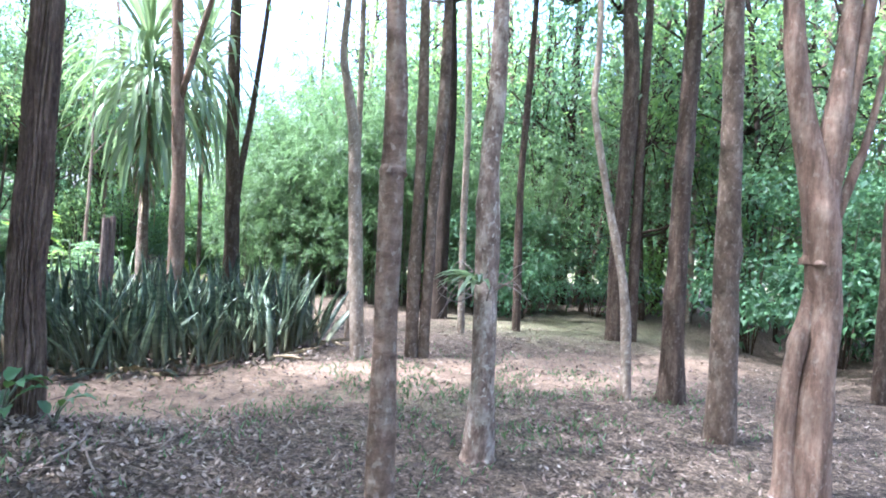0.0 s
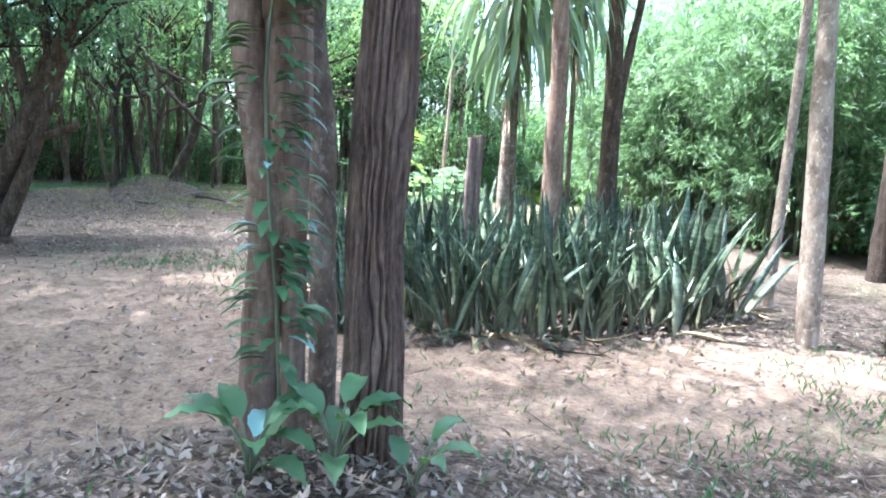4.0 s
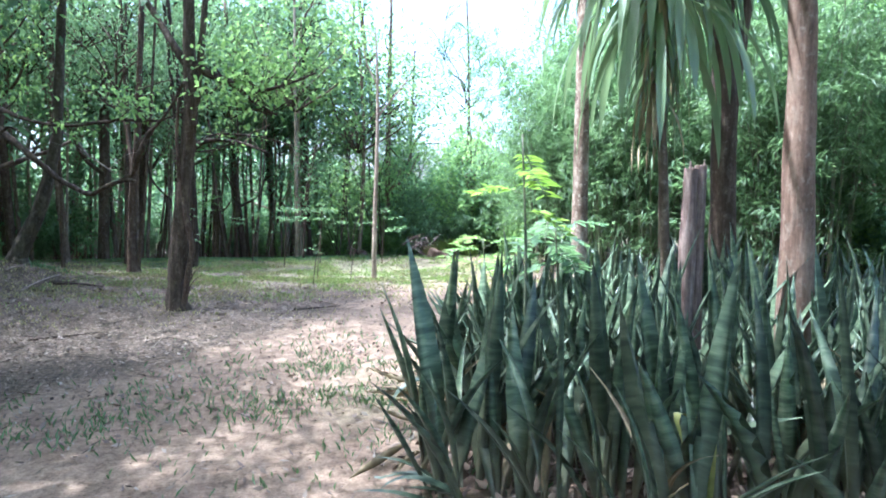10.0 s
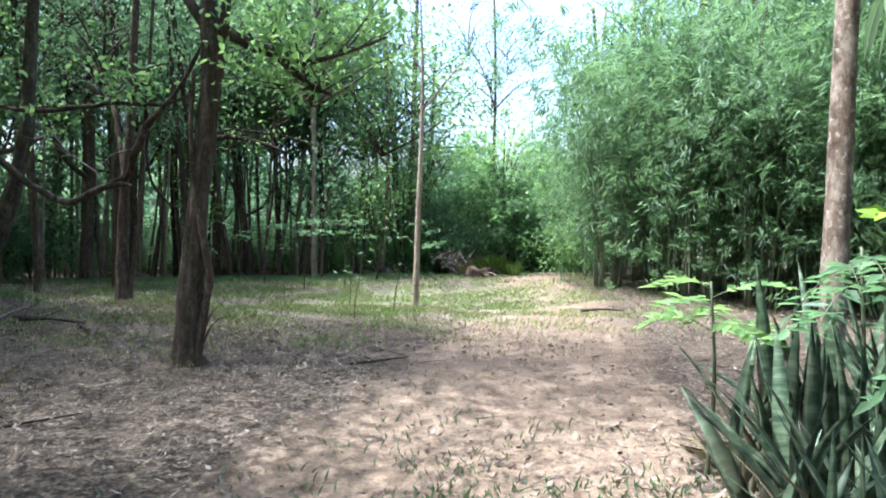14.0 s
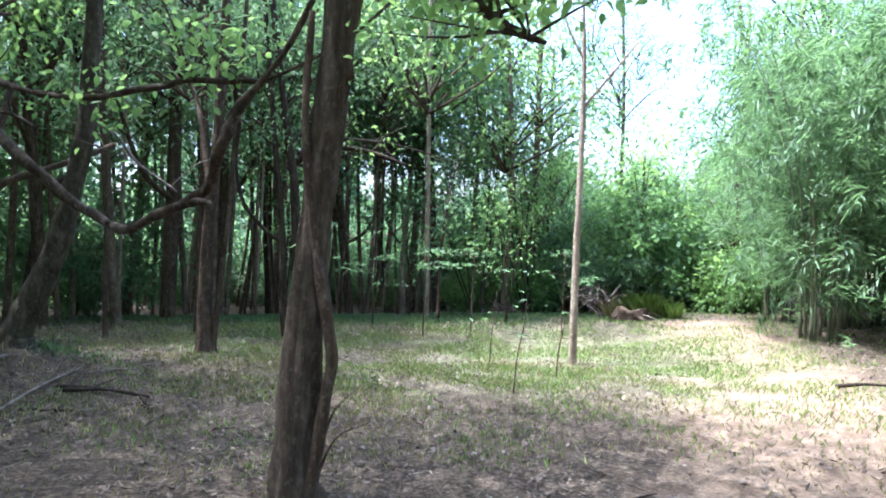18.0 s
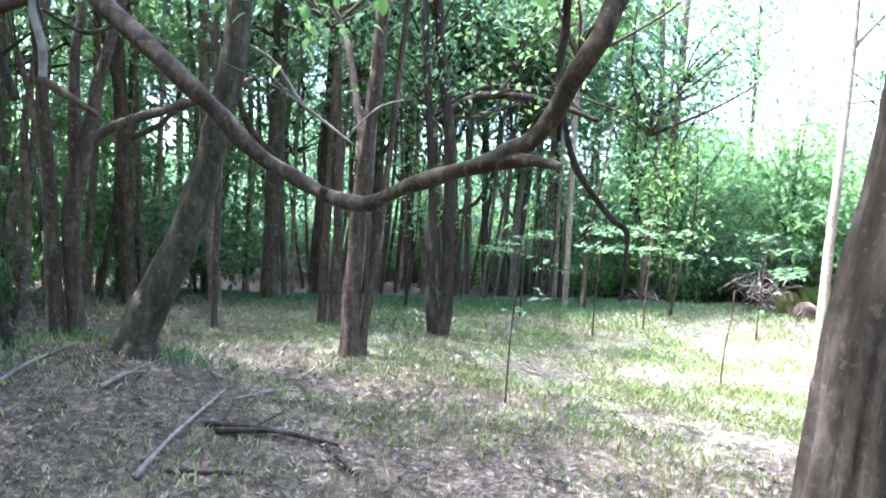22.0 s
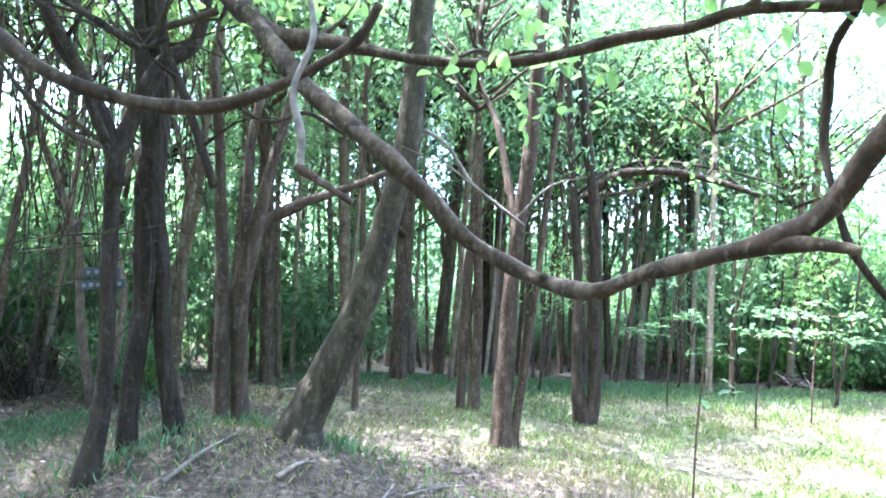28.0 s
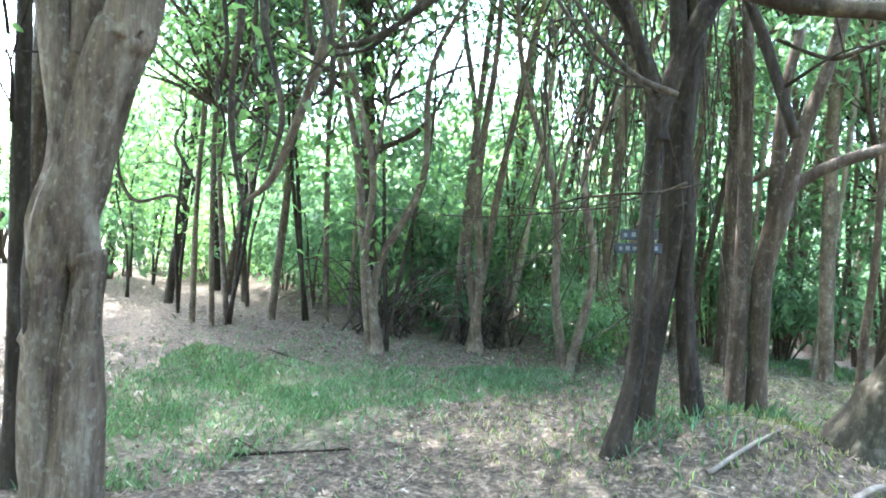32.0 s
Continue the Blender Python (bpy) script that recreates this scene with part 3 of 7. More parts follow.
# stems of the trees that stand singly: foot, then rows of offset and radius
TRUNKS = {
    "furrowed": (1.26, 2.73, [[(-0.00, -0.00, 0.00, 0.122), (-0.00, -0.00, 0.05, 0.105), (-0.00, 0.00, 0.41, 0.096), (-0.02, 0.00, 0.81, 0.089), (0.00, 0.01, 1.29, 0.091), (0.01, 0.01, 1.73, 0.085), (0.07, 0.03, 4.34, 0.068), (0.11, 0.04, 7.51, 0.043)]]),
    "two_grown": (0.85, 2.76, [[(-0.00, -0.00, 0.00, 0.087), (-0.01, -0.00, 0.05, 0.075), (0.00, 0.00, 0.40, 0.070), (0.03, 0.00, 0.80, 0.075), (-0.00, 0.01, 1.08, 0.073), (-0.06, 0.02, 1.44, 0.065), (-0.09, 0.02, 1.71, 0.058), (-0.35, 0.07, 4.05, 0.046), (-0.56, 0.13, 6.90, 0.029)],
        [(0.14, -0.02, 0.00, 0.058), (0.13, -0.02, 0.09, 0.050), (0.12, -0.01, 0.42, 0.045), (0.11, -0.01, 0.81, 0.050), (0.09, -0.00, 1.16, 0.075), (0.08, 0.00, 1.51, 0.080), (0.07, 0.00, 1.73, 0.083), (-0.00, 0.03, 4.05, 0.066), (-0.06, 0.06, 6.90, 0.041)]]),
    "slim_grey": (1.01, 3.21, [[(-0.00, -0.00, 0.00, 0.070), (-0.01, -0.00, 0.13, 0.061), (-0.01, -0.00, 0.43, 0.058), (-0.03, 0.00, 0.89, 0.055), (-0.05, 0.02, 1.30, 0.058), (-0.10, 0.02, 1.64, 0.055), (-0.10, 0.02, 1.96, 0.055), (-0.07, 0.04, 3.96, 0.044), (-0.04, 0.05, 6.40, 0.028)]]),
    "ringed": (2.73, 0.82, [[(0.00, -0.00, 0.00, 0.076), (0.00, 0.00, 0.40, 0.067), (-0.01, 0.02, 1.09, 0.056), (-0.02, 0.02, 1.76, 0.054), (-0.01, 0.03, 1.82, 0.061), (-0.01, 0.03, 1.87, 0.054), (-0.02, 0.03, 2.20, 0.049), (-0.04, 0.04, 2.56, 0.045), (-0.14, 0.12, 4.79, 0.035), (-0.23, 0.19, 7.50, 0.022)]]),
    "orchid_tree": (3.95, 1.97, [[(-0.00, -0.00, 0.00, 0.127), (-0.00, 0.00, 0.08, 0.111), (0.00, -0.00, 0.46, 0.084), (0.00, -0.00, 0.84, 0.077), (-0.01, 0.01, 1.42, 0.081), (-0.02, 0.02, 1.99, 0.069), (-0.00, 0.02, 2.56, 0.061), (-0.01, 0.03, 3.13, 0.054), (-0.05, 0.06, 5.02, 0.043), (-0.07, 0.10, 7.35, 0.027)]]),
    "whitish": (4.46, 5.61, [[(-0.00, -0.00, 0.00, 0.088), (-0.05, 0.03, 0.91, 0.088), (-0.11, 0.07, 1.92, 0.081), (-0.16, 0.11, 2.72, 0.068), (-0.25, 0.16, 3.26, 0.054), (-0.31, 0.20, 3.66, 0.048), (-0.29, 0.19, 4.27, 0.041), (-0.27, 0.19, 5.19, 0.032), (-0.25, 0.19, 6.31, 0.021)]]),
    "pair": (5.17, 5.57, [[(0.00, -0.00, 0.00, 0.085), (-0.01, 0.02, 0.94, 0.085), (-0.01, 0.03, 2.00, 0.070), (-0.02, 0.04, 3.05, 0.070), (-0.06, 0.07, 4.45, 0.057), (-0.10, 0.10, 5.70, 0.045), (-0.12, 0.13, 7.23, 0.028)],
        [(0.13, -0.07, 0.00, 0.070), (0.14, -0.07, 0.95, 0.070), (0.15, -0.06, 2.01, 0.063), (0.20, -0.08, 3.06, 0.070), (0.20, -0.06, 4.47, 0.057), (0.20, -0.05, 5.71, 0.045), (0.19, -0.04, 7.23, 0.028)]]),
    "dark_far": (7.66, 9.56, [[(-0.00, 0.00, 0.00, 0.166), (-0.01, 0.01, 1.84, 0.144), (-0.00, 0.03, 4.06, 0.144), (-0.09, 0.10, 6.27, 0.111), (-0.13, 0.13, 7.29, 0.089), (-0.15, 0.16, 8.56, 0.055)]]),
    "thin_a": (7.07, 7.62, [[(-0.00, 0.00, 0.00, 0.061), (-0.05, 0.04, 1.81, 0.056), (-0.07, 0.08, 3.69, 0.056), (-0.15, 0.14, 5.55, 0.047), (-0.18, 0.16, 6.44, 0.038), (-0.21, 0.18, 7.54, 0.024)]]),
    "thin_b": (8.35, 7.85, [[(-0.00, -0.00, 0.00, 0.075), (-0.05, 0.03, 1.41, 0.075), (-0.06, 0.06, 2.92, 0.060), (-0.03, 0.05, 3.93, 0.060), (0.01, 0.04, 5.57, 0.048), (0.06, 0.03, 7.57, 0.030)]]),
    "crooked": (6.38, 3.08, [[(-0.00, -0.00, 0.00, 0.057), (-0.03, 0.02, 0.62, 0.052), (-0.09, 0.05, 1.18, 0.045), (-0.20, 0.13, 1.74, 0.040), (-0.32, 0.19, 2.30, 0.037), (-0.43, 0.26, 2.97, 0.034), (-0.41, 0.26, 3.54, 0.031), (-0.43, 0.27, 3.99, 0.029), (-0.50, 0.32, 5.10, 0.023), (-0.54, 0.36, 6.46, 0.014)]]),
    "double_far": (9.62, 6.72, [[(0.00, 0.00, 0.00, 0.156), (-0.02, 0.03, 1.52, 0.136), (0.03, 0.02, 2.99, 0.136), (0.03, 0.02, 4.45, 0.136), (-0.07, 0.09, 5.90, 0.117), (-0.13, 0.14, 7.08, 0.094), (-0.20, 0.18, 8.53, 0.058)],
        [(0.25, -0.14, 0.00, 0.098), (0.22, -0.10, 2.52, 0.078), (0.23, -0.09, 3.98, 0.078), (0.24, -0.08, 5.44, 0.069), (0.24, -0.06, 6.83, 0.055), (0.24, -0.06, 8.53, 0.034)]]),
    "stained": (6.86, 2.94, [[(0.00, 0.00, 0.00, 0.155), (-0.01, 0.01, 0.65, 0.116), (-0.01, 0.03, 1.51, 0.104), (-0.00, 0.03, 2.38, 0.098), (0.01, 0.04, 3.24, 0.092), (0.03, 0.03, 4.11, 0.081), (0.07, 0.03, 5.59, 0.064), (0.09, 0.04, 7.40, 0.040)]]),
    "lichen": (6.14, 1.77, [[(0.00, 0.00, 0.00, 0.133), (-0.01, 0.01, 0.84, 0.106), (-0.02, 0.03, 1.53, 0.097), (-0.04, 0.04, 2.22, 0.087), (-0.05, 0.06, 2.90, 0.080), (-0.07, 0.08, 3.59, 0.074), (-0.11, 0.12, 5.51, 0.059), (-0.13, 0.16, 7.86, 0.037)]]),
    "forked_pink": (5.66, 0.72, [[(-0.00, 0.00, 0.00, 0.141), (0.00, 0.00, 0.68, 0.116), (0.04, -0.00, 1.19, 0.112), (0.00, 0.01, 1.58, 0.112), (-0.04, 0.04, 1.94, 0.105), (-0.13, 0.10, 2.36, 0.086), (-0.21, 0.15, 2.82, 0.072), (-0.24, 0.17, 3.18, 0.063), (-0.35, 0.24, 4.26, 0.051), (-0.42, 0.30, 5.58, 0.031)],
        [(0.00, 0.02, 1.65, 0.090), (0.02, 0.02, 2.20, 0.083), (0.06, -0.00, 2.67, 0.072), (0.10, -0.01, 3.20, 0.058), (0.15, -0.03, 4.28, 0.046), (0.20, -0.04, 5.58, 0.029)],
        [(-0.13, 0.07, 0.00, 0.087), (-0.13, 0.07, 0.16, 0.075), (-0.13, 0.09, 0.67, 0.065), (-0.09, 0.06, 1.04, 0.058), (-0.03, 0.04, 1.40, 0.047), (0.17, -0.09, 3.28, 0.038), (0.32, -0.17, 5.59, 0.023)],
        [(0.06, -0.01, 1.73, 0.032), (0.15, -0.06, 2.10, 0.032), (0.24, -0.10, 2.43, 0.025), (0.40, -0.24, 3.85, 0.020), (0.51, -0.33, 5.59, 0.013)]]),
    "bed_tree": (2.49, 6.65, [[(-0.00, 0.00, 0.00, 0.112), (-0.00, 0.01, 1.07, 0.098), (-0.02, 0.01, 1.56, 0.089), (-0.02, 0.01, 2.10, 0.080), (-0.07, 0.01, 2.89, 0.075), (-0.15, 0.02, 4.65, 0.059), (-0.22, 0.03, 6.82, 0.037)]]),
    "bed_dark": (3.5, 8.63, [[(0.00, 0.00, 0.00, 0.139), (0.00, 0.01, 0.97, 0.121), (-0.03, 0.01, 2.00, 0.107), (-0.07, 0.01, 2.67, 0.100), (-0.09, 0.01, 3.31, 0.093), (-0.14, 0.02, 5.44, 0.074), (-0.18, 0.03, 8.05, 0.046)],
        [(0.03, 0.01, 2.07, 0.057), (0.12, 0.01, 2.81, 0.050), (0.19, 0.01, 3.33, 0.043), (0.39, 0.02, 5.45, 0.034), (0.55, 0.02, 8.05, 0.021)]]),
    "low_lean": (-4.24, 8.4, [[(-0.00, 0.00, 0.00, 0.140), (0.27, 0.03, 0.61, 0.147), (0.55, 0.07, 1.13, 0.127), (0.74, 0.09, 1.58, 0.115), (1.07, 0.13, 2.15, 0.096), (1.28, 0.16, 2.96, 0.083), (1.26, 0.16, 3.76, 0.070)],
        [(0.36, 0.04, 0.00, 0.147), (0.36, 0.04, 0.14, 0.127), (0.57, 0.07, 0.62, 0.102), (0.80, 0.09, 1.26, 0.083), (0.98, 0.11, 1.90, 0.070), (0.91, 0.12, 2.83, 0.057)],
        [(0.56, 0.07, 1.09, 0.076), (0.80, 0.09, 1.29, 0.064), (0.99, 0.12, 1.36, 0.055), (1.28, 0.15, 1.47, 0.042)],
        [(0.02, 0.01, 0.00, 0.088), (0.02, 0.01, 0.21, 0.076), (0.05, 0.02, 0.92, 0.076), (0.14, 0.03, 1.87, 0.070), (0.19, 0.04, 2.50, 0.064), (0.15, 0.03, 3.36, 0.057)]]),
    "left_dark": (-4.82, 7.99, [[(0.00, 0.00, 0.00, 0.152), (-0.06, 0.01, 0.63, 0.137), (-0.09, -0.00, 1.53, 0.121), (-0.15, -0.00, 2.42, 0.110), (-0.23, -0.01, 3.74, 0.087), (-0.29, -0.01, 5.34, 0.054)]]),
    "fluted": (-1.73, 12.3, [[(-0.00, -0.00, 0.00, 0.173), (-0.02, -0.00, 0.16, 0.136), (0.01, -0.00, 0.58, 0.122), (0.04, -0.01, 1.00, 0.109), (0.08, -0.02, 1.40, 0.099), (0.13, -0.03, 1.82, 0.095), (0.17, -0.04, 2.22, 0.095), (0.20, -0.05, 2.62, 0.087), (0.20, -0.05, 3.02, 0.083), (0.20, -0.05, 5.21, 0.066), (0.21, -0.05, 7.90, 0.041)],
        [(0.24, -0.06, 2.46, 0.054), (0.29, -0.07, 2.78, 0.054), (0.32, -0.08, 3.02, 0.045), (0.54, -0.15, 5.21, 0.036), (0.71, -0.19, 7.90, 0.023)]]),
    "young_thin": (1.45, 16.66, [[(0.00, 0.00, 0.00, 0.052), (0.01, 0.00, 0.70, 0.047), (0.03, 0.00, 1.60, 0.043), (0.06, 0.00, 2.50, 0.038), (0.08, 0.00, 3.40, 0.032), (0.07, 0.00, 4.20, 0.024), (0.03, 0.00, 5.20, 0.012)],
        [(0.08, 0.00, 3.27, 0.022), (0.42, -0.08, 3.71, 0.018), (0.73, -0.17, 4.11, 0.012)],
        [(0.07, 0.00, 3.9, 0.018), (-0.12, 0.05, 4.3, 0.012), (-0.2, 0.1, 4.7, 0.006)]]),
    "lean": (-4.56, 15.36, [[(-0.00, -0.00, 0.00, 0.175), (-0.00, -0.00, 0.05, 0.155), (0.14, -0.01, 0.35, 0.128), (0.33, -0.04, 0.76, 0.112), (0.48, -0.05, 1.21, 0.100), (0.58, -0.05, 1.62, 0.085), (0.66, -0.06, 1.99, 0.085), (0.69, -0.06, 2.39, 0.081), (0.81, -0.06, 4.26, 0.065), (0.91, -0.05, 6.56, 0.040)]]),
    "brown_two": (-3.11, 16.78, [[(0.00, -0.00, 0.00, 0.120), (-0.00, -0.00, 0.13, 0.104), (0.00, -0.00, 0.61, 0.083), (0.02, -0.00, 1.10, 0.077), (0.07, -0.01, 1.83, 0.068), (0.14, -0.02, 2.40, 0.067), (0.18, -0.03, 2.98, 0.063), (0.30, -0.05, 5.16, 0.050), (0.38, -0.06, 7.84, 0.031)],
        [(0.11, -0.01, 0.00, 0.053), (0.11, -0.01, 0.15, 0.046), (0.16, -0.02, 0.56, 0.042), (0.22, -0.02, 1.10, 0.037), (0.27, -0.03, 1.59, 0.031), (0.50, -0.07, 4.41, 0.025), (0.66, -0.09, 7.84, 0.015)]]),
    "two_foot": (-2.2, 17.87, [[(-0.00, 0.00, 0.00, 0.106), (-0.08, -0.00, 0.47, 0.055), (-0.09, 0.01, 1.01, 0.050), (-0.10, 0.01, 1.43, 0.050), (-0.16, 0.00, 2.18, 0.040), (-0.36, 0.02, 4.67, 0.032), (-0.51, 0.02, 7.71, 0.020)],
        [(0.05, -0.01, 0.00, 0.090), (0.10, -0.01, 0.36, 0.070), (0.09, -0.01, 1.01, 0.065), (0.08, -0.01, 1.48, 0.065), (0.05, -0.01, 2.18, 0.060), (-0.05, -0.01, 2.93, 0.050), (-0.30, 0.01, 5.08, 0.040), (-0.49, 0.02, 7.71, 0.025)]]),
    "slim_td": (-4.58, 17.86, [[(0.00, 0.00, 0.00, 0.036), (-0.00, -0.00, 0.73, 0.034), (0.02, -0.00, 1.30, 0.034), (0.00, -0.00, 2.15, 0.029), (-0.04, -0.01, 4.36, 0.023), (-0.08, -0.02, 7.06, 0.014)]]),
    "straight_pair": (-3.48, 18.16, [[(0.00, -0.00, 0.00, 0.051), (0.02, -0.00, 0.80, 0.046), (0.05, -0.00, 1.60, 0.041), (0.09, -0.02, 3.07, 0.036), (0.12, -0.03, 5.17, 0.029), (0.14, -0.04, 7.73, 0.018)],
        [(0.15, -0.01, 0.00, 0.076), (0.15, -0.01, 0.16, 0.067), (0.16, -0.02, 0.98, 0.056), (0.13, -0.01, 1.89, 0.046), (0.05, -0.02, 4.52, 0.037), (-0.03, -0.02, 7.73, 0.023)]]),
    "pale_edge": (-0.12, 23.46, [[(-0.00, -0.00, 0.00, 0.079), (0.02, -0.01, 1.46, 0.067), (0.14, -0.02, 2.91, 0.058), (0.32, -0.05, 5.45, 0.046), (0.45, -0.08, 8.55, 0.029)]]),
    "sign_tree": (-5.67, 14.82, [[(-0.00, -0.00, 0.00, 0.087), (0.04, 0.03, 0.34, 0.058), (0.06, 0.04, 0.66, 0.050), (0.06, 0.03, 1.02, 0.048), (0.05, 0.03, 1.38, 0.047), (0.05, 0.03, 1.73, 0.050), (0.05, 0.03, 1.95, 0.058), (-0.09, -0.03, 2.33, 0.042), (-0.28, -0.12, 2.67, 0.039), (-0.34, -0.18, 3.23, 0.031), (-0.38, -0.23, 3.93, 0.020)],
        [(0.06, 0.04, 1.91, 0.058), (0.17, 0.09, 2.31, 0.060), (0.27, 0.14, 2.54, 0.058), (0.44, 0.22, 2.73, 0.045), (0.49, 0.28, 3.26, 0.036), (0.54, 0.33, 3.92, 0.023)]]),
    "old_two": (-5.65, 15.23, [[(0.00, -0.00, 0.00, 0.083), (0.00, 0.00, 0.07, 0.072), (0.02, 0.01, 0.54, 0.069), (0.05, 0.03, 0.94, 0.069), (0.06, 0.03, 1.33, 0.086), (0.05, 0.04, 1.72, 0.095), (0.08, 0.05, 2.11, 0.069), (0.09, 0.06, 2.45, 0.059), (0.01, 0.02, 2.87, 0.049), (-0.05, -0.03, 3.45, 0.040), (-0.09, -0.05, 4.15, 0.024)],
        [(0.26, 0.12, 0.00, 0.087), (0.26, 0.12, 0.14, 0.076), (0.19, 0.09, 0.56, 0.061), (0.15, 0.08, 0.95, 0.058), (0.13, 0.07, 1.33, 0.059), (0.09, 0.05, 1.60, 0.059), (-0.03, -0.02, 2.75, 0.047), (-0.11, -0.07, 4.15, 0.030)]]),
    "forking": (-5.22, 15.76, [[(-0.00, 0.00, 0.00, 0.063), (-0.03, -0.00, 0.63, 0.054), (-0.05, -0.01, 1.25, 0.049), (-0.08, -0.02, 1.75, 0.042), (-0.11, -0.04, 2.28, 0.035), (-0.16, -0.05, 2.73, 0.032)],
        [(0.12, 0.06, 0.00, 0.067), (0.10, 0.05, 0.43, 0.059), (0.08, 0.05, 0.93, 0.063), (0.13, 0.07, 1.35, 0.074), (0.19, 0.11, 1.69, 0.049), (0.23, 0.13, 1.94, 0.044), (0.31, 0.16, 2.27, 0.038), (0.39, 0.21, 2.69, 0.035)],
        [(0.11, 0.06, 1.27, 0.045), (0.10, 0.06, 1.56, 0.042), (0.10, 0.06, 2.10, 0.035), (0.15, 0.10, 2.51, 0.032)],
        [(0.16, 0.10, 1.49, 0.045), (0.35, 0.18, 1.66, 0.038), (0.63, 0.33, 1.80, 0.035), (0.93, 0.47, 1.94, 0.032), (1.25, 0.62, 2.13, 0.025)]]),
    "fused": (-7.36, 12.56, [[(0.00, 0.00, 0.00, 0.123), (0.00, 0.00, 0.15, 0.107), (0.00, -0.01, 0.59, 0.102), (-0.00, -0.02, 0.88, 0.098), (0.01, -0.03, 1.11, 0.091), (0.04, -0.00, 1.34, 0.133), (0.11, 0.04, 1.61, 0.124), (0.18, 0.07, 1.89, 0.117), (0.24, 0.11, 2.11, 0.112), (0.27, 0.13, 2.23, 0.107), (0.44, 0.25, 3.69, 0.086), (0.58, 0.33, 5.48, 0.054)],
        [(0.12, 0.06, 0.00, 0.136), (0.12, 0.06, 0.17, 0.118), (0.13, 0.06, 0.61, 0.099), (0.14, 0.06, 0.94, 0.077), (0.14, 0.06, 1.20, 0.069), (0.10, 0.03, 1.35, 0.075), (-0.05, -0.17, 3.21, 0.059), (-0.18, -0.36, 5.48, 0.037)],
        [(0.07, 0.01, 1.70, 0.083), (0.09, 0.01, 1.99, 0.067), (0.11, 0.02, 2.21, 0.062), (0.19, 0.04, 3.68, 0.050), (0.26, 0.04, 5.48, 0.031)]]),
    "slim_dark": (-7.98, 12.69, [[(0.00, 0.00, 0.00, 0.050), (0.02, 0.00, 0.43, 0.048), (0.02, -0.01, 0.99, 0.043), (0.02, -0.02, 1.53, 0.042), (0.03, -0.03, 2.06, 0.036), (0.04, -0.05, 3.16, 0.029), (0.04, -0.08, 4.49, 0.018)]]),
}


def grown(key, wood, label, crown=None, **more):
    x, y, stems = TRUNKS[key]
    return tree(x, y, stems, wood, label, crown, **more)


# around the start of the walk
grown("furrowed", BARK_FURROW, "tall tree with deeply furrowed dark-brown bark", [(1, 0, 0.3, 6.4, 1.2), (0, 1.2, 0.9, 7.6, 0.9), (2, -1.6, 0.8, 6.8, 1.15)], furrow=0.40, sides=144, steps=14, seed=3, knots=0, flare=0.15, ridges=24)
grown("two_grown", BARK_RED, "reddish-grey tree of two grown-together stems", [(0, -0.5, 0.1, 5.6, 1.1)], seed=11, flare=0.2, furrow=0.08, sides=24)
grown("slim_grey", BARK_GREY, "slim pale grey tree beside the furrowed trunk", [(2, -0.2, 0.1, 5.6, 0.9)], seed=17, flare=0.15)
grown("ringed", BARK_BAND, "slender grey-brown tree with a raised ring round its trunk", [(2, -0.1, 0.1, 6.8, 1.0)], seed=23, flare=0.1, steps=7, knots=9)
grown("orchid_tree", BARK_BLOTCH, "pale blotched tree with an orchid tied to its trunk", [(1, 0, 0, 7.0, 1.0)], seed=29, flare=0.2, steps=8, rough=0.09)
grown("whitish", BARK_PALE, "slender whitish crooked tree", [(2, -0.25, 0.2, 6.2, 1.0)], seed=31)
tree(4.92, 7.18, [straight(7.5, 0.055, (-0.02, 0.0), (0.05, 0))], BARK_PALE, "thin pale tree behind the whitish one", [(2, -0.1, 0, 6.6, 0.9)], seed=37)
grown("pair", BARK_GREY, "tree of two slim grey stems rising from one foot", [(0, 0.1, 0, 7.0, 1.1)], seed=41)
# second crown is an added layer that shades the thicket to the east
grown("dark_far", BARK_DARK, "straight dark-barked tree in the open wood", [(1, 0, 0, 6.8, 1.2), (1, 2, -1, 7, 1.4)], seed=43)
grown("thin_a", BARK_PALE, "thin pale tree in the open wood", [(0, 0, 0, 6.6, 0.8)], seed=47)
grown("thin_b", BARK_BROWN, "thin brown-barked tree in the open wood", [(2, 0.1, 0, 6.4, 0.9)], seed=53)
grown("crooked", BARK_PALE, "thin crooked whitish tree", [(2, -0.5, 0.3, 6, 0.8)], seed=59)
# second and third crowns are likewise added for the shade they cast
grown("double_far", BARK_BROWN, "double-stemmed brown tree in the open wood", [(0, 0, 0, 7, 1.3), (1, -2.2, 0.5, 7.5, 1.4), (0, 1.5, 2, 7.2, 1.4)], seed=61)
grown("stained", BARK_BROWN, "rough brown tree with a pale stained foot", [(1, 0.1, 0, 6.6, 1.2)], seed=67, furrow=0.14, sides=24)
grown("lichen", BARK_GREY, "straight grey tree with lichen patches", [(0, -0.1, 0.1, 6.8, 1.1)], seed=71)
grown("forked_pink", BARK_RED, "forked pinkish-grey tree with a twisted foot", [(2, 0.0, 0, 5.0, 1.1)], seed=73, furrow=0.12, sides=24)
tree(9.75, 2.46, [straight(9, 0.085)], BARK_BROWN, "slim brown tree in the open wood", [(0, 0, 0, 7.0, 1.1)], seed=79)
tree(12.4, 12.9, [straight(9, 0.11)], BARK_DARK, "dark forest tree at the edge of the thicket", [(4, 0, 0, 4.5, 1.2)], seed=80)
tree(12.8, 12.2, [straight(9, 0.14)], BARK_DARK, "dark forest tree at the edge of the thicket", [(4, 0, 0, 5.0, 1.3)], seed=81)
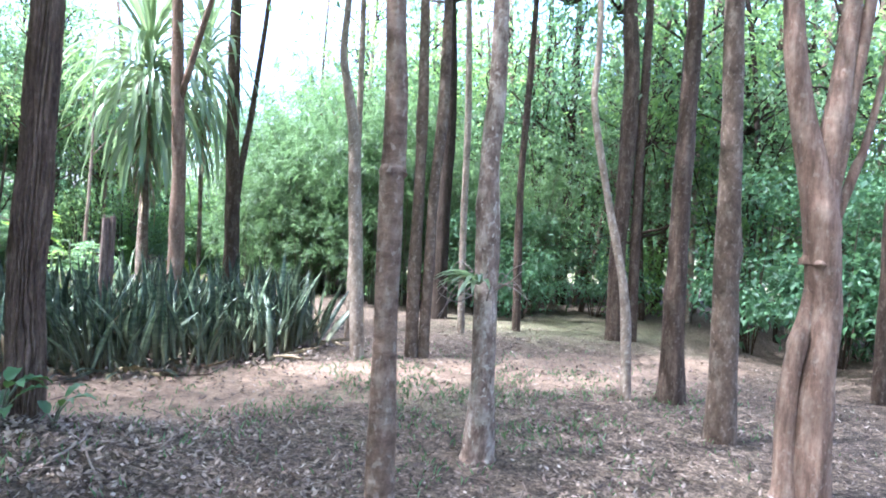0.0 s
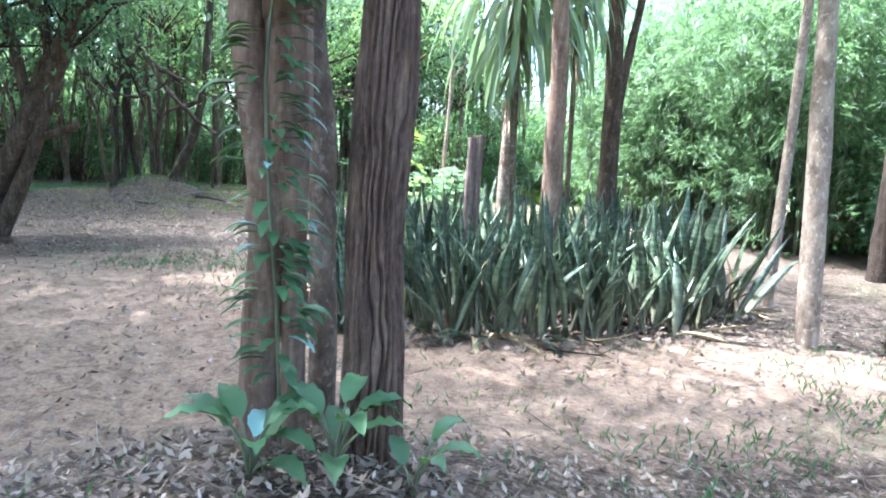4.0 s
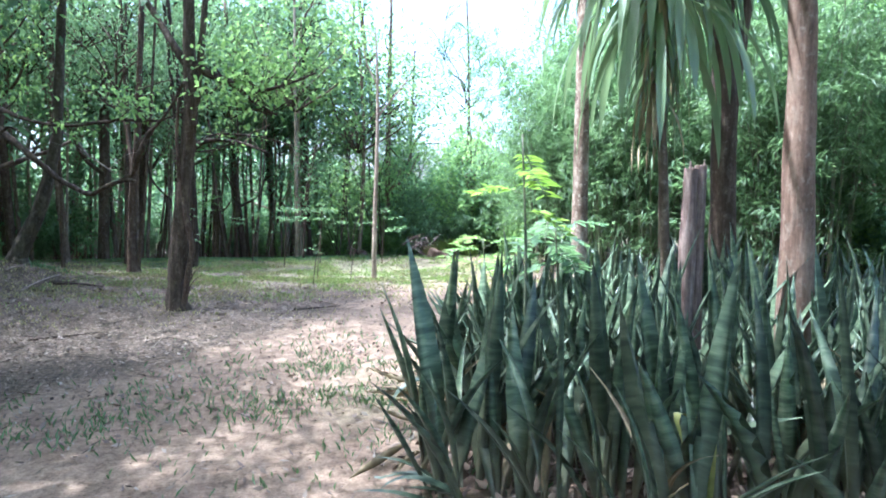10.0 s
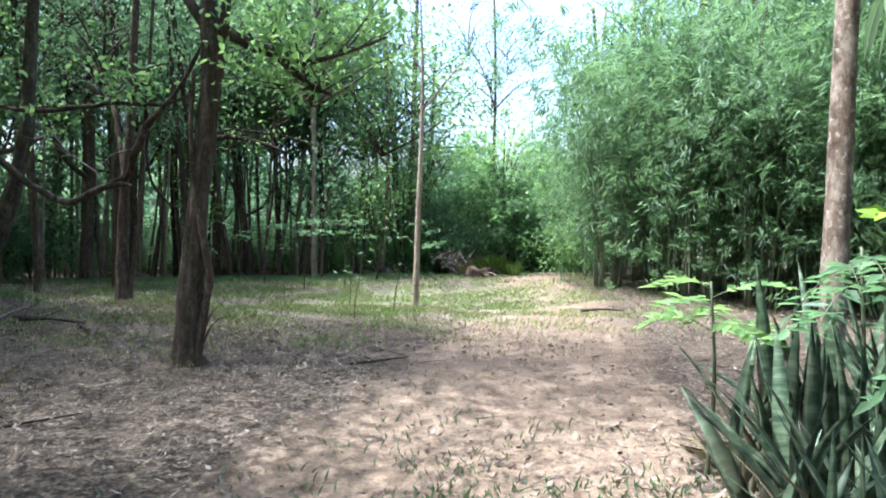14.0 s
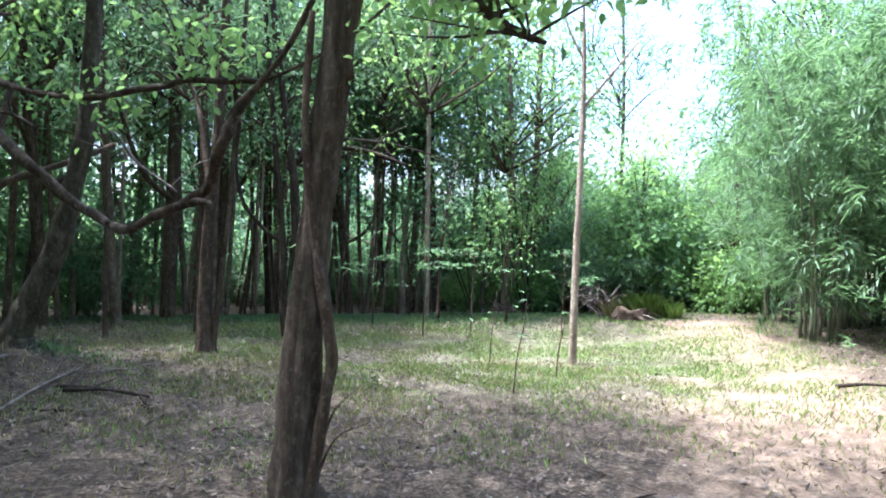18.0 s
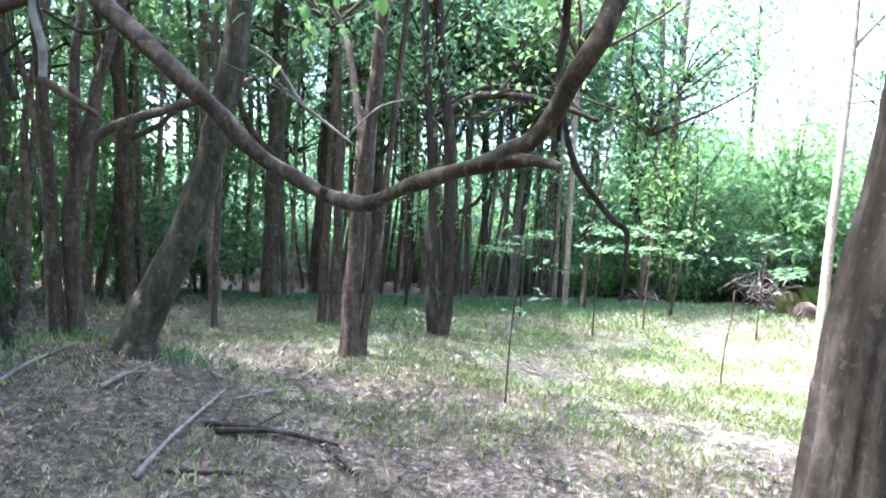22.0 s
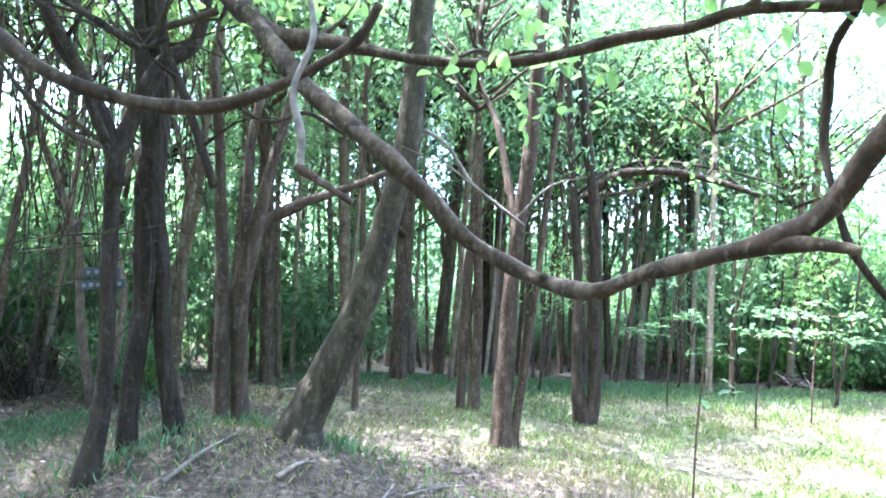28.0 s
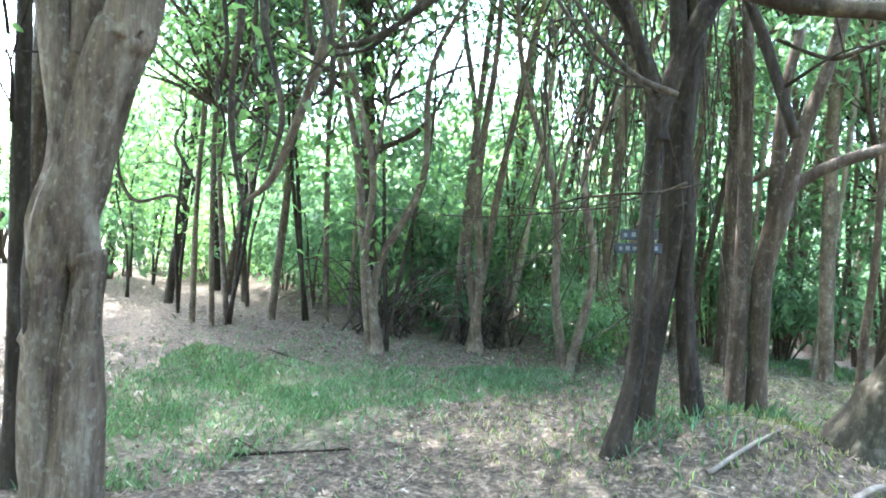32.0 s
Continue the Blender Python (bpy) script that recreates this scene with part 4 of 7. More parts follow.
# by the bed
# the lower second crown is added above view, to shade the bed's front
grown("bed_tree", BARK_RED, "slim reddish-grey tree inside the plant bed", [(2, 0.3, 0.5, 6.2, 0.8), (2, 0.6, -0.7, 5.3, 0.9)], seed=83)
tree(2.24, 9.07, [straight(7.5, 0.080, (-0.012, 0.0), (0.07, 0.03))], BARK_BLOTCH, "slim grey-brown tree with pale lichen behind the plant bed", [(2, 0.4, 0.4, 6.0, 0.9)], seed=85, flare=0.1, knots=5)
grown("bed_dark", BARK_BROWN, "dark forked tree behind the plant bed", [(3, 0, 0.4, 6.4, 0.9)], seed=89)
# left of the clearing
grown("low_lean", BARK_BROWN, "low leaning tree of several twisted stems", [(0, 0.9, 0.3, 2.9, 1.0), (3, 0.2, 0.2, 3.2, 0.9), (1, -1.2, 0.9, 5.0, 1.0), (4, 0.1, 0.3, 3.6, 0.8), (4, 1.2, 0.2, 2.7, 0.62), (4, 1.7, 0.0, 3.1, 0.5), (4, 0.5, -0.1, 2.6, 0.6)], seed=97, flare=0.15, furrow=0.12)
grown("left_dark", BARK_DARK, "dark tree leaning a little", [(0, -0.2, 0, 3.6, 1.2)], seed=101)
# the tree in mid clearing
# second and third crowns are added where their shadow falls on the path
grown("fluted", BARK_FLUTE, "brown fluted tree in the middle of the clearing", [(1, 0.0, 0.1, 5.4, 1.1), (0, 1.4, -0.2, 6.6, 0.9), (0, 0.6, -1.0, 6.5, 0.8), (2, -1.5, 0.3, 6.2, 1.1), (0, -1.6, 1.4, 5.4, 0.8)], seed=103, furrow=0.24, sides=34, steps=8, flare=0.15)
grown("young_thin", BARK_PALE, "thin whitish young tree standing alone on the grass", None, seed=107, flare=0.1)
# beyond, where the walk ends
grown("lean", BARK_MOSS, "leaning brown tree with mossy bark", [(1, 0.5, 0.6, 6.4, 0.9)], seed=109, steps=8, flare=0.2, furrow=0.08, sides=24)
grown("slim_td", BARK_BROWN, "slim brown tree on the grass", [(2, -0.4, 0.6, 4.6, 0.7)], seed=113)
grown("brown_two", BARK_BROWN, "reddish-brown tree with a second thin stem", [(1, -0.3, 0.6, 3.4, 0.62)], seed=127, furrow=0.16, sides=26, flare=0.12)
grown("straight_pair", BARK_BROWN, "pair of straight slim stems from one foot", [(2, 0, 0.6, 5.0, 0.8)], seed=131)
grown("two_foot", BARK_DARK, "dark tree of two stems spreading from a thick foot", [(2, -0.1, 0.4, 2.9, 0.6)], seed=137, flare=0.15)
grown("pale_edge", BARK_PALE, "pale straight tree at the edge of the wood", [(3, 0.0, 0.6, 4.6, 0.8)], seed=139)
tree(0.05, 20.5, [straight(7, 0.05)], BARK_PALE, "thin pale tree at the edge of the wood", [(3, 0, 0, 4.2, 1.0)], seed=149)
tree(1.8, 21.8, [straight(6, 0.06, (0, 0), (0.15, 0))], BARK_GREY, "thin grey forked tree", [(3, 0, 0, 3.4, 1.0)], seed=151)
# the knot of stems with the small sign
# the two crowns above 6 m are added out of view to shade the ground
grown("sign_tree", BARK_DARK, "thin dark tree with peeling bark that carries a sign", [(3, -0.3, 0.1, 4.0, 0.7), (0, -1.2, -1.2, 6.4, 1.3), (1, 0.3, -0.9, 7.0, 1.2)], seed=157, furrow=0.22, sides=26, flare=0.1)
grown("old_two", BARK_DARK, "dark old tree of two joined stems hung with dead climbers", [(3, -0.2, 0.2, 4.6, 0.9), (1, -1.7, -0.9, 5.8, 1.2)], seed=163, furrow=0.18, sides=26, flare=0.1)
grown("forking", BARK_BROWN, "brown tree of several stems forking upward", [(3, 0.1, 0.3, 3.8, 0.85)], seed=167, flare=0.12)
# near trunks where the camera turns at the end
# the upper crowns of this tree are added to shade the grass and litter
HOLLOW = grown("fused", BARK_FUSED, "grey tree of two stems fused above a hollow", [(1, 0.1, 0.2, 4.8, 1.1), (0, -1.4, 0.9, 5.6, 1.3), (2, -0.6, 2.6, 6.2, 1.3), (0, -2.2, 0.2, 7.0, 1.3), (2, -0.4, -0.6, 7.4, 1.2), (0, -2.6, 1.6, 6.6, 1.4), (2, -3.4, 0.4, 7.2, 1.2)], seed=173, sides=40, steps=10, flare=0.1, furrow=0.16, rough=0.09, knots=9)
# a solid tube in dark bark stands in for the hollow's shadow
part("hollow", tube(Soup(), [(0.0, -0.075, 0.55, 0.008), (0.0, -0.078, 0.75, 0.03), (-0.005, -0.082, 1.0, 0.034), (-0.015, -0.085, 1.22, 0.026), (-0.02, -0.08, 1.34, 0.008)], 12, 5, 0.2, seed=5), BARK_LIMB, HOLLOW, "solid dark strip standing in for the shaded gap between the fused stems")
grown("slim_dark", BARK_DARK, "thin dark tree beside the fused trunk", [(0, -0.3, 0, 3.6, 0.8)], seed=179)
for k, (x, y, r, hh, wood) in enumerate([(-12.6, 16.6, 0.08, 6, BARK_DARK), (-11.07, 15.9, 0.045, 4.5, BARK_GREY), (-10.85, 16.0, 0.04, 4.5, BARK_GREY), (-10.9, 16.25, 0.045, 5, BARK_GREY),
                                         (-10.75, 16.8, 0.065, 7, BARK_GREY), (-10.2, 17.2, 0.05, 6, BARK_GREY), (-8.63, 17.7, 0.06, 7, BARK_GREY), (-9.3, 19.8, 0.11, 8, BARK_GREY),
                                         (-7.2, 18.6, 0.09, 8, BARK_GREY), (-9.9, 17.3, 0.04, 5, BARK_GREY), (-8.3, 18.4, 0.05, 6, BARK_PALE), (-12.2, 17.6, 0.07, 7, BARK_BROWN),
                                         (-13.4, 18.0, 0.09, 7, BARK_DARK), (-11.6, 19.4, 0.06, 7, BARK_PALE), (-4.9, 19.3, 0.10, 8, BARK_GREY), (-6.6, 19.6, 0.07, 8, BARK_GREY)]):
    rng = random.Random(k + 500)
    # second crowns on the left are added as canopy, to darken the wood below
    tree(x, y, [straight(hh, r * 0.8, (rng.uniform(-0.08, 0.12), rng.uniform(-0.05, 0.05)), (rng.uniform(-0.3, 0.3), 0))], wood,
         f"slender {TREES_LABEL[wood]} tree at the edge of the wood", [(rng.choice([0, 1, 3, 1]), hh * 0.06, 0, hh * 0.62, rng.uniform(0.6, 0.85))] + ([(5 + k % 3, 0.1, 0.2, hh - 0.3, 1.15)] if hh >= 6 and x < -8.7 else []), group="trees at the wood's edge", seed=500 + k, sides=9, steps=4)


# trees added at the left for their canopy, to keep sun off the ground
for k, (x, y) in enumerate([(-13.6, 15.4), (-12.6, 12.6), (-15.2, 17.2)]):
    tree(x, y, [straight(8, 0.08, (0.02, 0), (0.15, 0))], BARK_BROWN, "brown-barked tree added to shade the side of the grass", [(k, 0, 0, 5.6, 1.3), ((k + 1) % 3, 1.5, -0.5, 6.6, 1.3)], seed=633 + k, sides=9, steps=4)
tree(-11.3, 14.2, [straight(7.5, 0.10, (0.02, 0), (0.1, 0))], BARK_BROWN, "brown-barked tree added to shade the side of the grass", [(0, 0, 0, 5.8, 1.4), (1, 1.6, 0.4, 6.6, 1.3), (2, 1.2, -1.1, 7.0, 1.3)], seed=631, sides=9, steps=4)
# dark crooked stems crowding behind the sign
for k, (x, y) in enumerate([(-7.1, 17.4), (-8.2, 17.4), (-6.7, 18.2), (-8.8, 16.4)]):
    rng = random.Random(k + 640)
    stems = []
    for i in range(rng.randint(2, 3)):
        a, h, w = rng.uniform(0, 6.3), rng.uniform(3.5, 5.5), rng.uniform(-0.3, 0.3)
        stems.append([(0.06 * i, 0, 0, 0.05), (math.cos(a) * 0.15 + w * 0.5, math.sin(a) * 0.1, h * 0.22, 0.042), (math.cos(a) * 0.3 - w * 0.5, math.sin(a) * 0.3, h * 0.45, 0.038), (math.cos(a) * 0.7 + w, math.sin(a) * 0.6, h * 0.75, 0.03), (math.cos(a) * 1.0, math.sin(a) * 0.8, h, 0.015)])
    tree(x, y, stems, BARK_GREY, "dark crooked tree of several thin stems", [(3, 0.2, 0.2, 3.8, 0.45)], group="crooked dark trees", seed=640 + k, sides=9, steps=5, rough=0.12)


# unseen trees added beside the walk so that their crowns shade it
for k, (x, y) in enumerate([(-5.0, 3.4), (-6.9, 5.4), (-3.6, 0.8), (-7.9, 7.6), (-5.3, 6.0), (-4.4, 4.9), (-6.0, 0.8), (-1.8, -2.6), (-9.0, 3.0), (-9.6, 11.2), (-7.4, 10.4), (-1.9, 0.9), (-0.8, -1.4), (-3.0, 3.0)]):
    rng = random.Random(k + 900)
    tree(x, y, [straight(7.5, 0.10, (rng.uniform(-0.03, 0.03), 0), (rng.uniform(-0.1, 0.1), 0))], BARK_BROWN, "unseen brown-barked tree added to shade the sandy walk",
         [(k % 3, 0, 0, 5.4, 1.35), ((k + 1) % 3, 1.6, -0.8, 6.2, 1.1)] + ([(0, 1.5, -0.1, 6.6, 1.2), (1, 3.7, 0.0, 7.2, 0.8), (2, 1.0, 0.6, 7.4, 1.3), (0, 2.2, -0.9, 7.8, 1.3)] if k == 5 else [(0, 1.4, 1.2, 6.6, 1.3), (2, 2.6, 0.4, 7.2, 1.1)] if k == 4 else []), group="trees beside the walk", seed=900 + k, sides=9, steps=4)


# ---- the wood all round ----
def leafy(me, soup, wood):
    """One mesh of leaves and the fine twigs that bear them."""
    b = bmesh.new()
    tw = soup.mesh("twig", wood)
    b.from_mesh(tw)
    for f in b.faces:
        f.material_index = 1
    b.from_mesh(me)
    b.to_mesh(me)
    b.free()
    bpy.data.meshes.remove(tw)
    me.materials.append(wood)
    return me


def side_limbs(t, stem, wood, rng, n, low, high, reach):
    """Crooked limbs from a trunk with leaf sprays at their ends and along them."""
    soup, C = Soup(), []
    nr = np.random.default_rng(rng.randrange(9999))
    for i in range(n):
        f = rng.uniform(low, high)
        k = f * (len(stem) - 1)
        a, b = stem[int(k)], stem[min(int(k) + 1, len(stem) - 1)]
        p = [a[c] + (b[c] - a[c]) * (k - int(k)) for c in range(4)]
        w = rng.uniform(0, 6.3)
        d = rng.uniform(0.6, 1.0) * reach
        up = rng.uniform(0.4, 1.5)
        q = Vector((p[0] + math.cos(w) * d * 0.5 + rng.uniform(-0.2, 0.2), p[1] + math.sin(w) * d * 0.5 + rng.uniform(-0.2, 0.2), p[2] + up * 0.3))
        e = Vector((p[0] + math.cos(w) * d, p[1] + math.sin(w) * d, p[2] + up))
        tube(soup, [(*p[:3], p[3] * 0.5), (*q, p[3] * 0.36), (*e, p[3] * 0.18)], 6, 4, 0.12, seed=i)
        for _ in range(7):
            u = q.lerp(e, rng.random())
            o = u + Vector((rng.uniform(-0.7, 0.7), rng.uniform(-0.7, 0.7), rng.uniform(-0.1, 0.5)))
            tube(soup, [(*u, 0.009), (*(u.lerp(o, 0.5) + Vector((0, 0, 0.06))), 0.006), (*o, 0.003)], 4, 3, 0.1, seed=i)
            C.append(np.repeat(np.array(o)[None], 36, 0) + nr.normal(size=(36, 3)) * [0.24, 0.24, 0.14])
    c = np.vstack(C)
    m = len(c)
    me = leaf_mesh("foliage", c, nr.normal(size=(m, 3)) + [0, 0, -0.3], nr.normal(size=(m, 3)) * 0.5 + [0, 0, 1], nr.uniform(0.08, 0.15, m), nr.uniform(0.038, 0.065, m), rng.choice([LEAF_FOREST, LEAF_BRIGHT, LEAF_FOREST]))
    part("foliage", leafy(me, soup, wood), parent=t)


def wood_tree(seed):
    rng = random.Random(seed)
    wood = rng.choice([BARK_DARK, BARK_BROWN, BARK_BROWN, BARK_GREY, BARK_PALE, BARK_DARK])
    h, r = rng.uniform(7.0, 10.0), rng.uniform(0.045, 0.115)
    stem = straight(h, r, (rng.uniform(-0.09, 0.09), rng.uniform(-0.09, 0.09)), (rng.uniform(-0.4, 0.4), rng.uniform(-0.3, 0.3)))
    t = tree(0, 60 + seed * 4, [stem], wood,
             f"slender {TREES_LABEL[wood]} forest tree with a high leafy crown", [(rng.choice([5, 6, 7, 8, 6, 8]), stem[4][0], stem[4][1], h * rng.uniform(0.5, 0.66), rng.uniform(0.75, 1.05))],
             turn=rng.uniform(0, 360), group="trees of the wood", seed=seed, sides=8, steps=3, knots=2)
    side_limbs(t, stem, wood, rng, 4, 0.18, 0.55, 1.3)
    return t


PROTO = [wood_tree(s) for s in range(14)]
TAKEN = [(0.0, 0.0)]


def free_place(x, y, gap):
    if any((x - a) ** 2 + (y - b) ** 2 < gap * gap for a, b in TAKEN):
        return False
    TAKEN.append((x, y))
    return True


def in_wood(x, y):
    """Whether a forest tree may stand here."""
    if math.hypot(x - 0.5, y - 11) > 20 or x < -17:
        return False
    if 4.0 + 0.15 * (y - 20) < x < 8.0 + 0.35 * (y - 20) and y > 19.5:
        return False
    if y > 20.0 and x < 4.2:
        return y < 27 and (x < -3 or y > 22.5)
    if x < -9.0 and y > 17.5:
        return True
    if x < -8.5 and y < 9:
        return True
    if -9 < x < -5.5 and 17.8 < y:
        return y > 19.0
    if x < -14.5:
        return y > 16.5 or y < 11
    if x > 12 and y > 6:
        return True
    if x > 9 and y > 12.5:
        return True
    return x > 14 or y < -6


rng = random.Random(77)
left = list(PROTO)
count = 0
for _ in range(9000):
    x, y = rng.uniform(-25, 25), rng.uniform(-13, 31)
    if count >= 215:
        break
    if not in_wood(x, y) or not free_place(x, y, (2.4 if y > 20 else 2.7) if x < -6 else 1.9 if y < 2 else 1.25 if y > 23.5 and -1 < x < 4.6 else 1.55 if y > 20 and x < 4.3 else 1.15):
        continue
    m = Matrix.Translation((x, y, ground_z(x, y))) @ pose(0, 0, 0, 0, 0, rng.uniform(0, 360)) @ Matrix.Scale(rng.uniform(0.85, 1.2), 4)
    if x < -8.0 and y > 13 and int(x * 7 + y * 3) % 5 < 2:
        continue
    if left:
        left.pop().matrix_basis = m
    else:
        p = rng.choice(PROTO)
        c = copy_thing(p, Matrix())
        c.matrix_basis = m
    count += 1


def pole(seed):
    """A thin bare trunk with a small crown high up."""
    rng = random.Random(seed)
    wood = rng.choice([BARK_GREY, BARK_GREY, BARK_BROWN, BARK_PALE])
    h, r = rng.uniform(4.8, 6.4), rng.uniform(0.025, 0.05)
    stem = straight(h, r, (rng.uniform(-0.07, 0.07), rng.uniform(-0.07, 0.07)), (rng.uniform(-0.25, 0.25), rng.uniform(-0.2, 0.2)))
    t = tree(0, 120 + seed, [stem], wood, f"thin {TREES_LABEL[wood]} pole tree standing close to others", [(rng.choice([0, 2, 1]), stem[4][0], stem[4][1], h * 0.74, 0.55)], turn=rng.uniform(0, 360), group="pole trees of the wood", seed=seed, sides=7, steps=3, knots=2)
    return t


POLES = [pole(s) for s in range(8)]
rng = random.Random(83)
spare, placed = list(POLES), 0
for _ in range(9000):
    x, y = rng.uniform(-9, 0.3), rng.uniform(19.6, 26)
    if placed >= 80:
        break
    if (x > -3 and y < 20.8) or not free_place(x, y, 0.55):
        continue
    m = Matrix.Translation((x, y, ground_z(x, y))) @ pose(0, 0, 0, 0, 0, rng.uniform(0, 360)) @ Matrix.Scale(rng.uniform(0.85, 1.15), 4)
    if spare:
        spare.pop().matrix_basis = m
    else:
        copy_thing(rng.choice(POLES), Matrix()).matrix_basis = m
    placed += 1


def spindly(seed):
    """Thin leaning stems with sparse leaves, as they crowd under the trees."""
    rng = random.Random(seed)
    s = thing("sapling", Matrix(), "spindly leaning understory sapling with sparse leaves", "sapling", "saplings of the wood")
    wood = rng.choice([BARK_BROWN, BARK_GREY, BARK_PALE, BARK_DARK])
    C, nr, twigs = [], np.random.default_rng(seed), Soup()
    for i in range(rng.randint(2, 4)):
        a, ln, h = rng.uniform(0, 6.3), rng.uniform(0.2, 1.3), rng.uniform(2.4, 5.0)
        w = rng.uniform(-0.35, 0.35)
        pts = [(0.05 * i, 0, -0.05, rng.uniform(0.018, 0.035)), (math.cos(a) * ln * 0.2 + w * 0.4, math.sin(a) * ln * 0.2, h * 0.3, 0.02), (math.cos(a) * ln * 0.5 + w, math.sin(a) * ln * 0.5 + w * 0.5, h * 0.65, 0.014), (math.cos(a) * ln, math.sin(a) * ln, h, 0.006)]
        part("stem", tube(Soup(), pts, 6, 5, 0.1, seed=i), wood, s)
        row = spline(pts, 8)[:, :3]
        for _ in range(9):
            p = row[rng.randrange(len(row) // 3, len(row))]
            e = p + np.array([rng.uniform(-0.7, 0.7), rng.uniform(-0.7, 0.7), rng.uniform(-0.1, 0.45)])
            tube(twigs, [(*p, 0.007), (*((p + e) / 2 + [0, 0, 0.06]), 0.005), (*e, 0.002)], 4, 3, seed=i)
            C.append(np.repeat(((p + e) / 2)[None], 12, 0) + nr.normal(size=(12, 3)) * 0.16)
            C.append(np.repeat(e[None], 16, 0) + nr.normal(size=(16, 3)) * 0.17)
    c = np.vstack(C)
    n = len(c)
    me = leaf_mesh("foliage", c, nr.normal(size=(n, 3)) + [0, 0, -0.3], nr.normal(size=(n, 3)) * 0.5 + [0, 0, 1], nr.uniform(0.07, 0.14, n), nr.uniform(0.034, 0.06, n), rng.choice([LEAF_FOREST, LEAF_BRIGHT]))
    part("foliage", leafy(me, twigs, wood), parent=s)
    return s


SPINDLY = [spindly(s) for s in range(800, 807)]
rng = random.Random(79)
spare, placed = list(SPINDLY), 0
for _ in range(9000):
    x, y = rng.uniform(-20, 18), rng.uniform(4, 27)
    if placed >= 150:
        break
    edge = (x < -8 and y > 15.8) or (-8 < x < 1.5 and y > 19.2)
    if not (edge or in_wood(x, y)) or not free_place(x, y, 0.8):
        continue
    m = Matrix.Translation((x, y, ground_z(x, y))) @ pose(0, 0, 0, 0, 0, rng.uniform(0, 360)) @ Matrix.Scale(rng.uniform(0.7, 1.25), 4)
    if spare:
        spare.pop().matrix_basis = m
    else:
        copy_thing(rng.choice(SPINDLY), Matrix()).matrix_basis = m
    placed += 1


def shrub(seed, material, h=1.6, r=0.9, leaves=1800, size=0.13, label=""):
    s = thing("shrub", Matrix(), label, "shrub", "undergrowth of the wood")
    me, cen = crown_mesh("foliage", seed, r, h * 0.5, 22, leaves, size, size * 0.45, material, 0.26, h * 0.55)
    soup = Soup()
    for i in range(7):
        c = cen[i]
        tube(soup, [(c[0] * 0.12, c[1] * 0.12, -0.05, 0.014), (c[0] * 0.5, c[1] * 0.5, c[2] * 0.6, 0.01), (*c, 0.004)], 5, 3, seed=i)
    part("stem", soup, BARK_BROWN, s)
    part("foliage", me, parent=s)
    return s


SHRUBS = [shrub(901, LEAF_FOREST, label="dark leafy shrub of the undergrowth"), shrub(902, LEAF_FOREST, 2.2, 1.1, 2100, label="tall leafy green forest shrub"), shrub(903, LEAF_BRIGHT, 1.4, 0.8, label="light-green leafy shrub among trees"),
          shrub(904, LEAF_FOREST, 3.2, 1.3, 2500, label="tall dark undergrowth shrub")]
SPOTS = []
rng = random.Random(78)
for _ in range(4000):
    x, y = rng.uniform(-24, 24), rng.uniform(-13, 30)
    if y > -2 and in_wood(x, y) and not (-7 < x < 2 and y > 15) and (math.hypot(x - 0.5, y - 12) > 8.5) and (x > -7 or rng.random() < 0.6) and free_place(x, y, 0.9):
        SPOTS.append((x, y))
    if len(SPOTS) >= 170:
        break
for _ in range(3000):
    x, y = rng.uniform(-17, 9), rng.uniform(16.5, 29)
    if len(SPOTS) >= 250:
        break
    if ((y > 26.5 and rng.random() < 0.3) or (x > 2 and y > 23) or (x < -9.5 and y > 18.5) or (x < -7 and y > 20.5)) and free_place(x, y, 0.75):
        SPOTS.append((x, y))
LOWER = []
for _ in range(3000):
    x, y = rng.uniform(-10, 0.5), rng.uniform(21.8, 28)
    if len(LOWER) >= 75:
        break
    if (x < -3 or y > 23) and free_place(x, y, 0.6):
        LOWER.append((x, y))
SPOTS += [(2.6, 22.9), (3.7, 24.0), (6.9, 23.2), (2.2, 24.2), (7.6, 22.4), (3.2, 24.8), (4.8, 25.4), (7.4, 24.0)] + LOWER
for i, (x, y) in enumerate(SPOTS):
    m = Matrix.Translation((x, y, ground_z(x, y))) @ pose(0, 0, 0, 0, 0, rng.uniform(0, 360)) @ Matrix.Scale(rng.uniform(0.4, 0.7) if (x, y) in LOWER else rng.uniform(0.7, 1.25), 4)
    if i < len(SHRUBS):
        SHRUBS[i].matrix_basis = m
    else:
        copy_thing(rng.choice(SHRUBS), Matrix()).matrix_basis = m


# shrubs in the dark leaf colour, to deepen the shade among the trees
DIM = [shrub(905, LEAF_DARK, 2.9, 1.2, 2800, label="tall shrub with leaves coloured dark for the wood's shade"), shrub(906, LEAF_DARK, 1.9, 1.1, 2400, 0.11, label="leafy shrub with leaves coloured dark for the wood's shade")]
rng = random.Random(86)
dim_spots = []
for box, n, gap in (((-8.2, 18.6, -5.4, 21.0), 5, 0.9), ((-14.0, 18.2, -8.0, 21.5), 4, 1.0), ((-5.2, 19.6, -3.0, 21.4), 4, 0.8), ((11.0, -1.5, 14.0, 6.0), 15, 1.0), ((9.0, 9.5, 13.5, 13.0), 9, 1.0), ((-15, 9.5, -11.5, 13.5), 4, 1.2), ((-5.0, 21.0, 0.5, 22.6), 6, 0.8)):
    k = 0
    for _ in range(2000):
        x, y = rng.uniform(box[0], box[2]), rng.uniform(box[1], box[3])
        if k < n and free_place(x, y, gap):
            dim_spots.append((x, y))
            k += 1
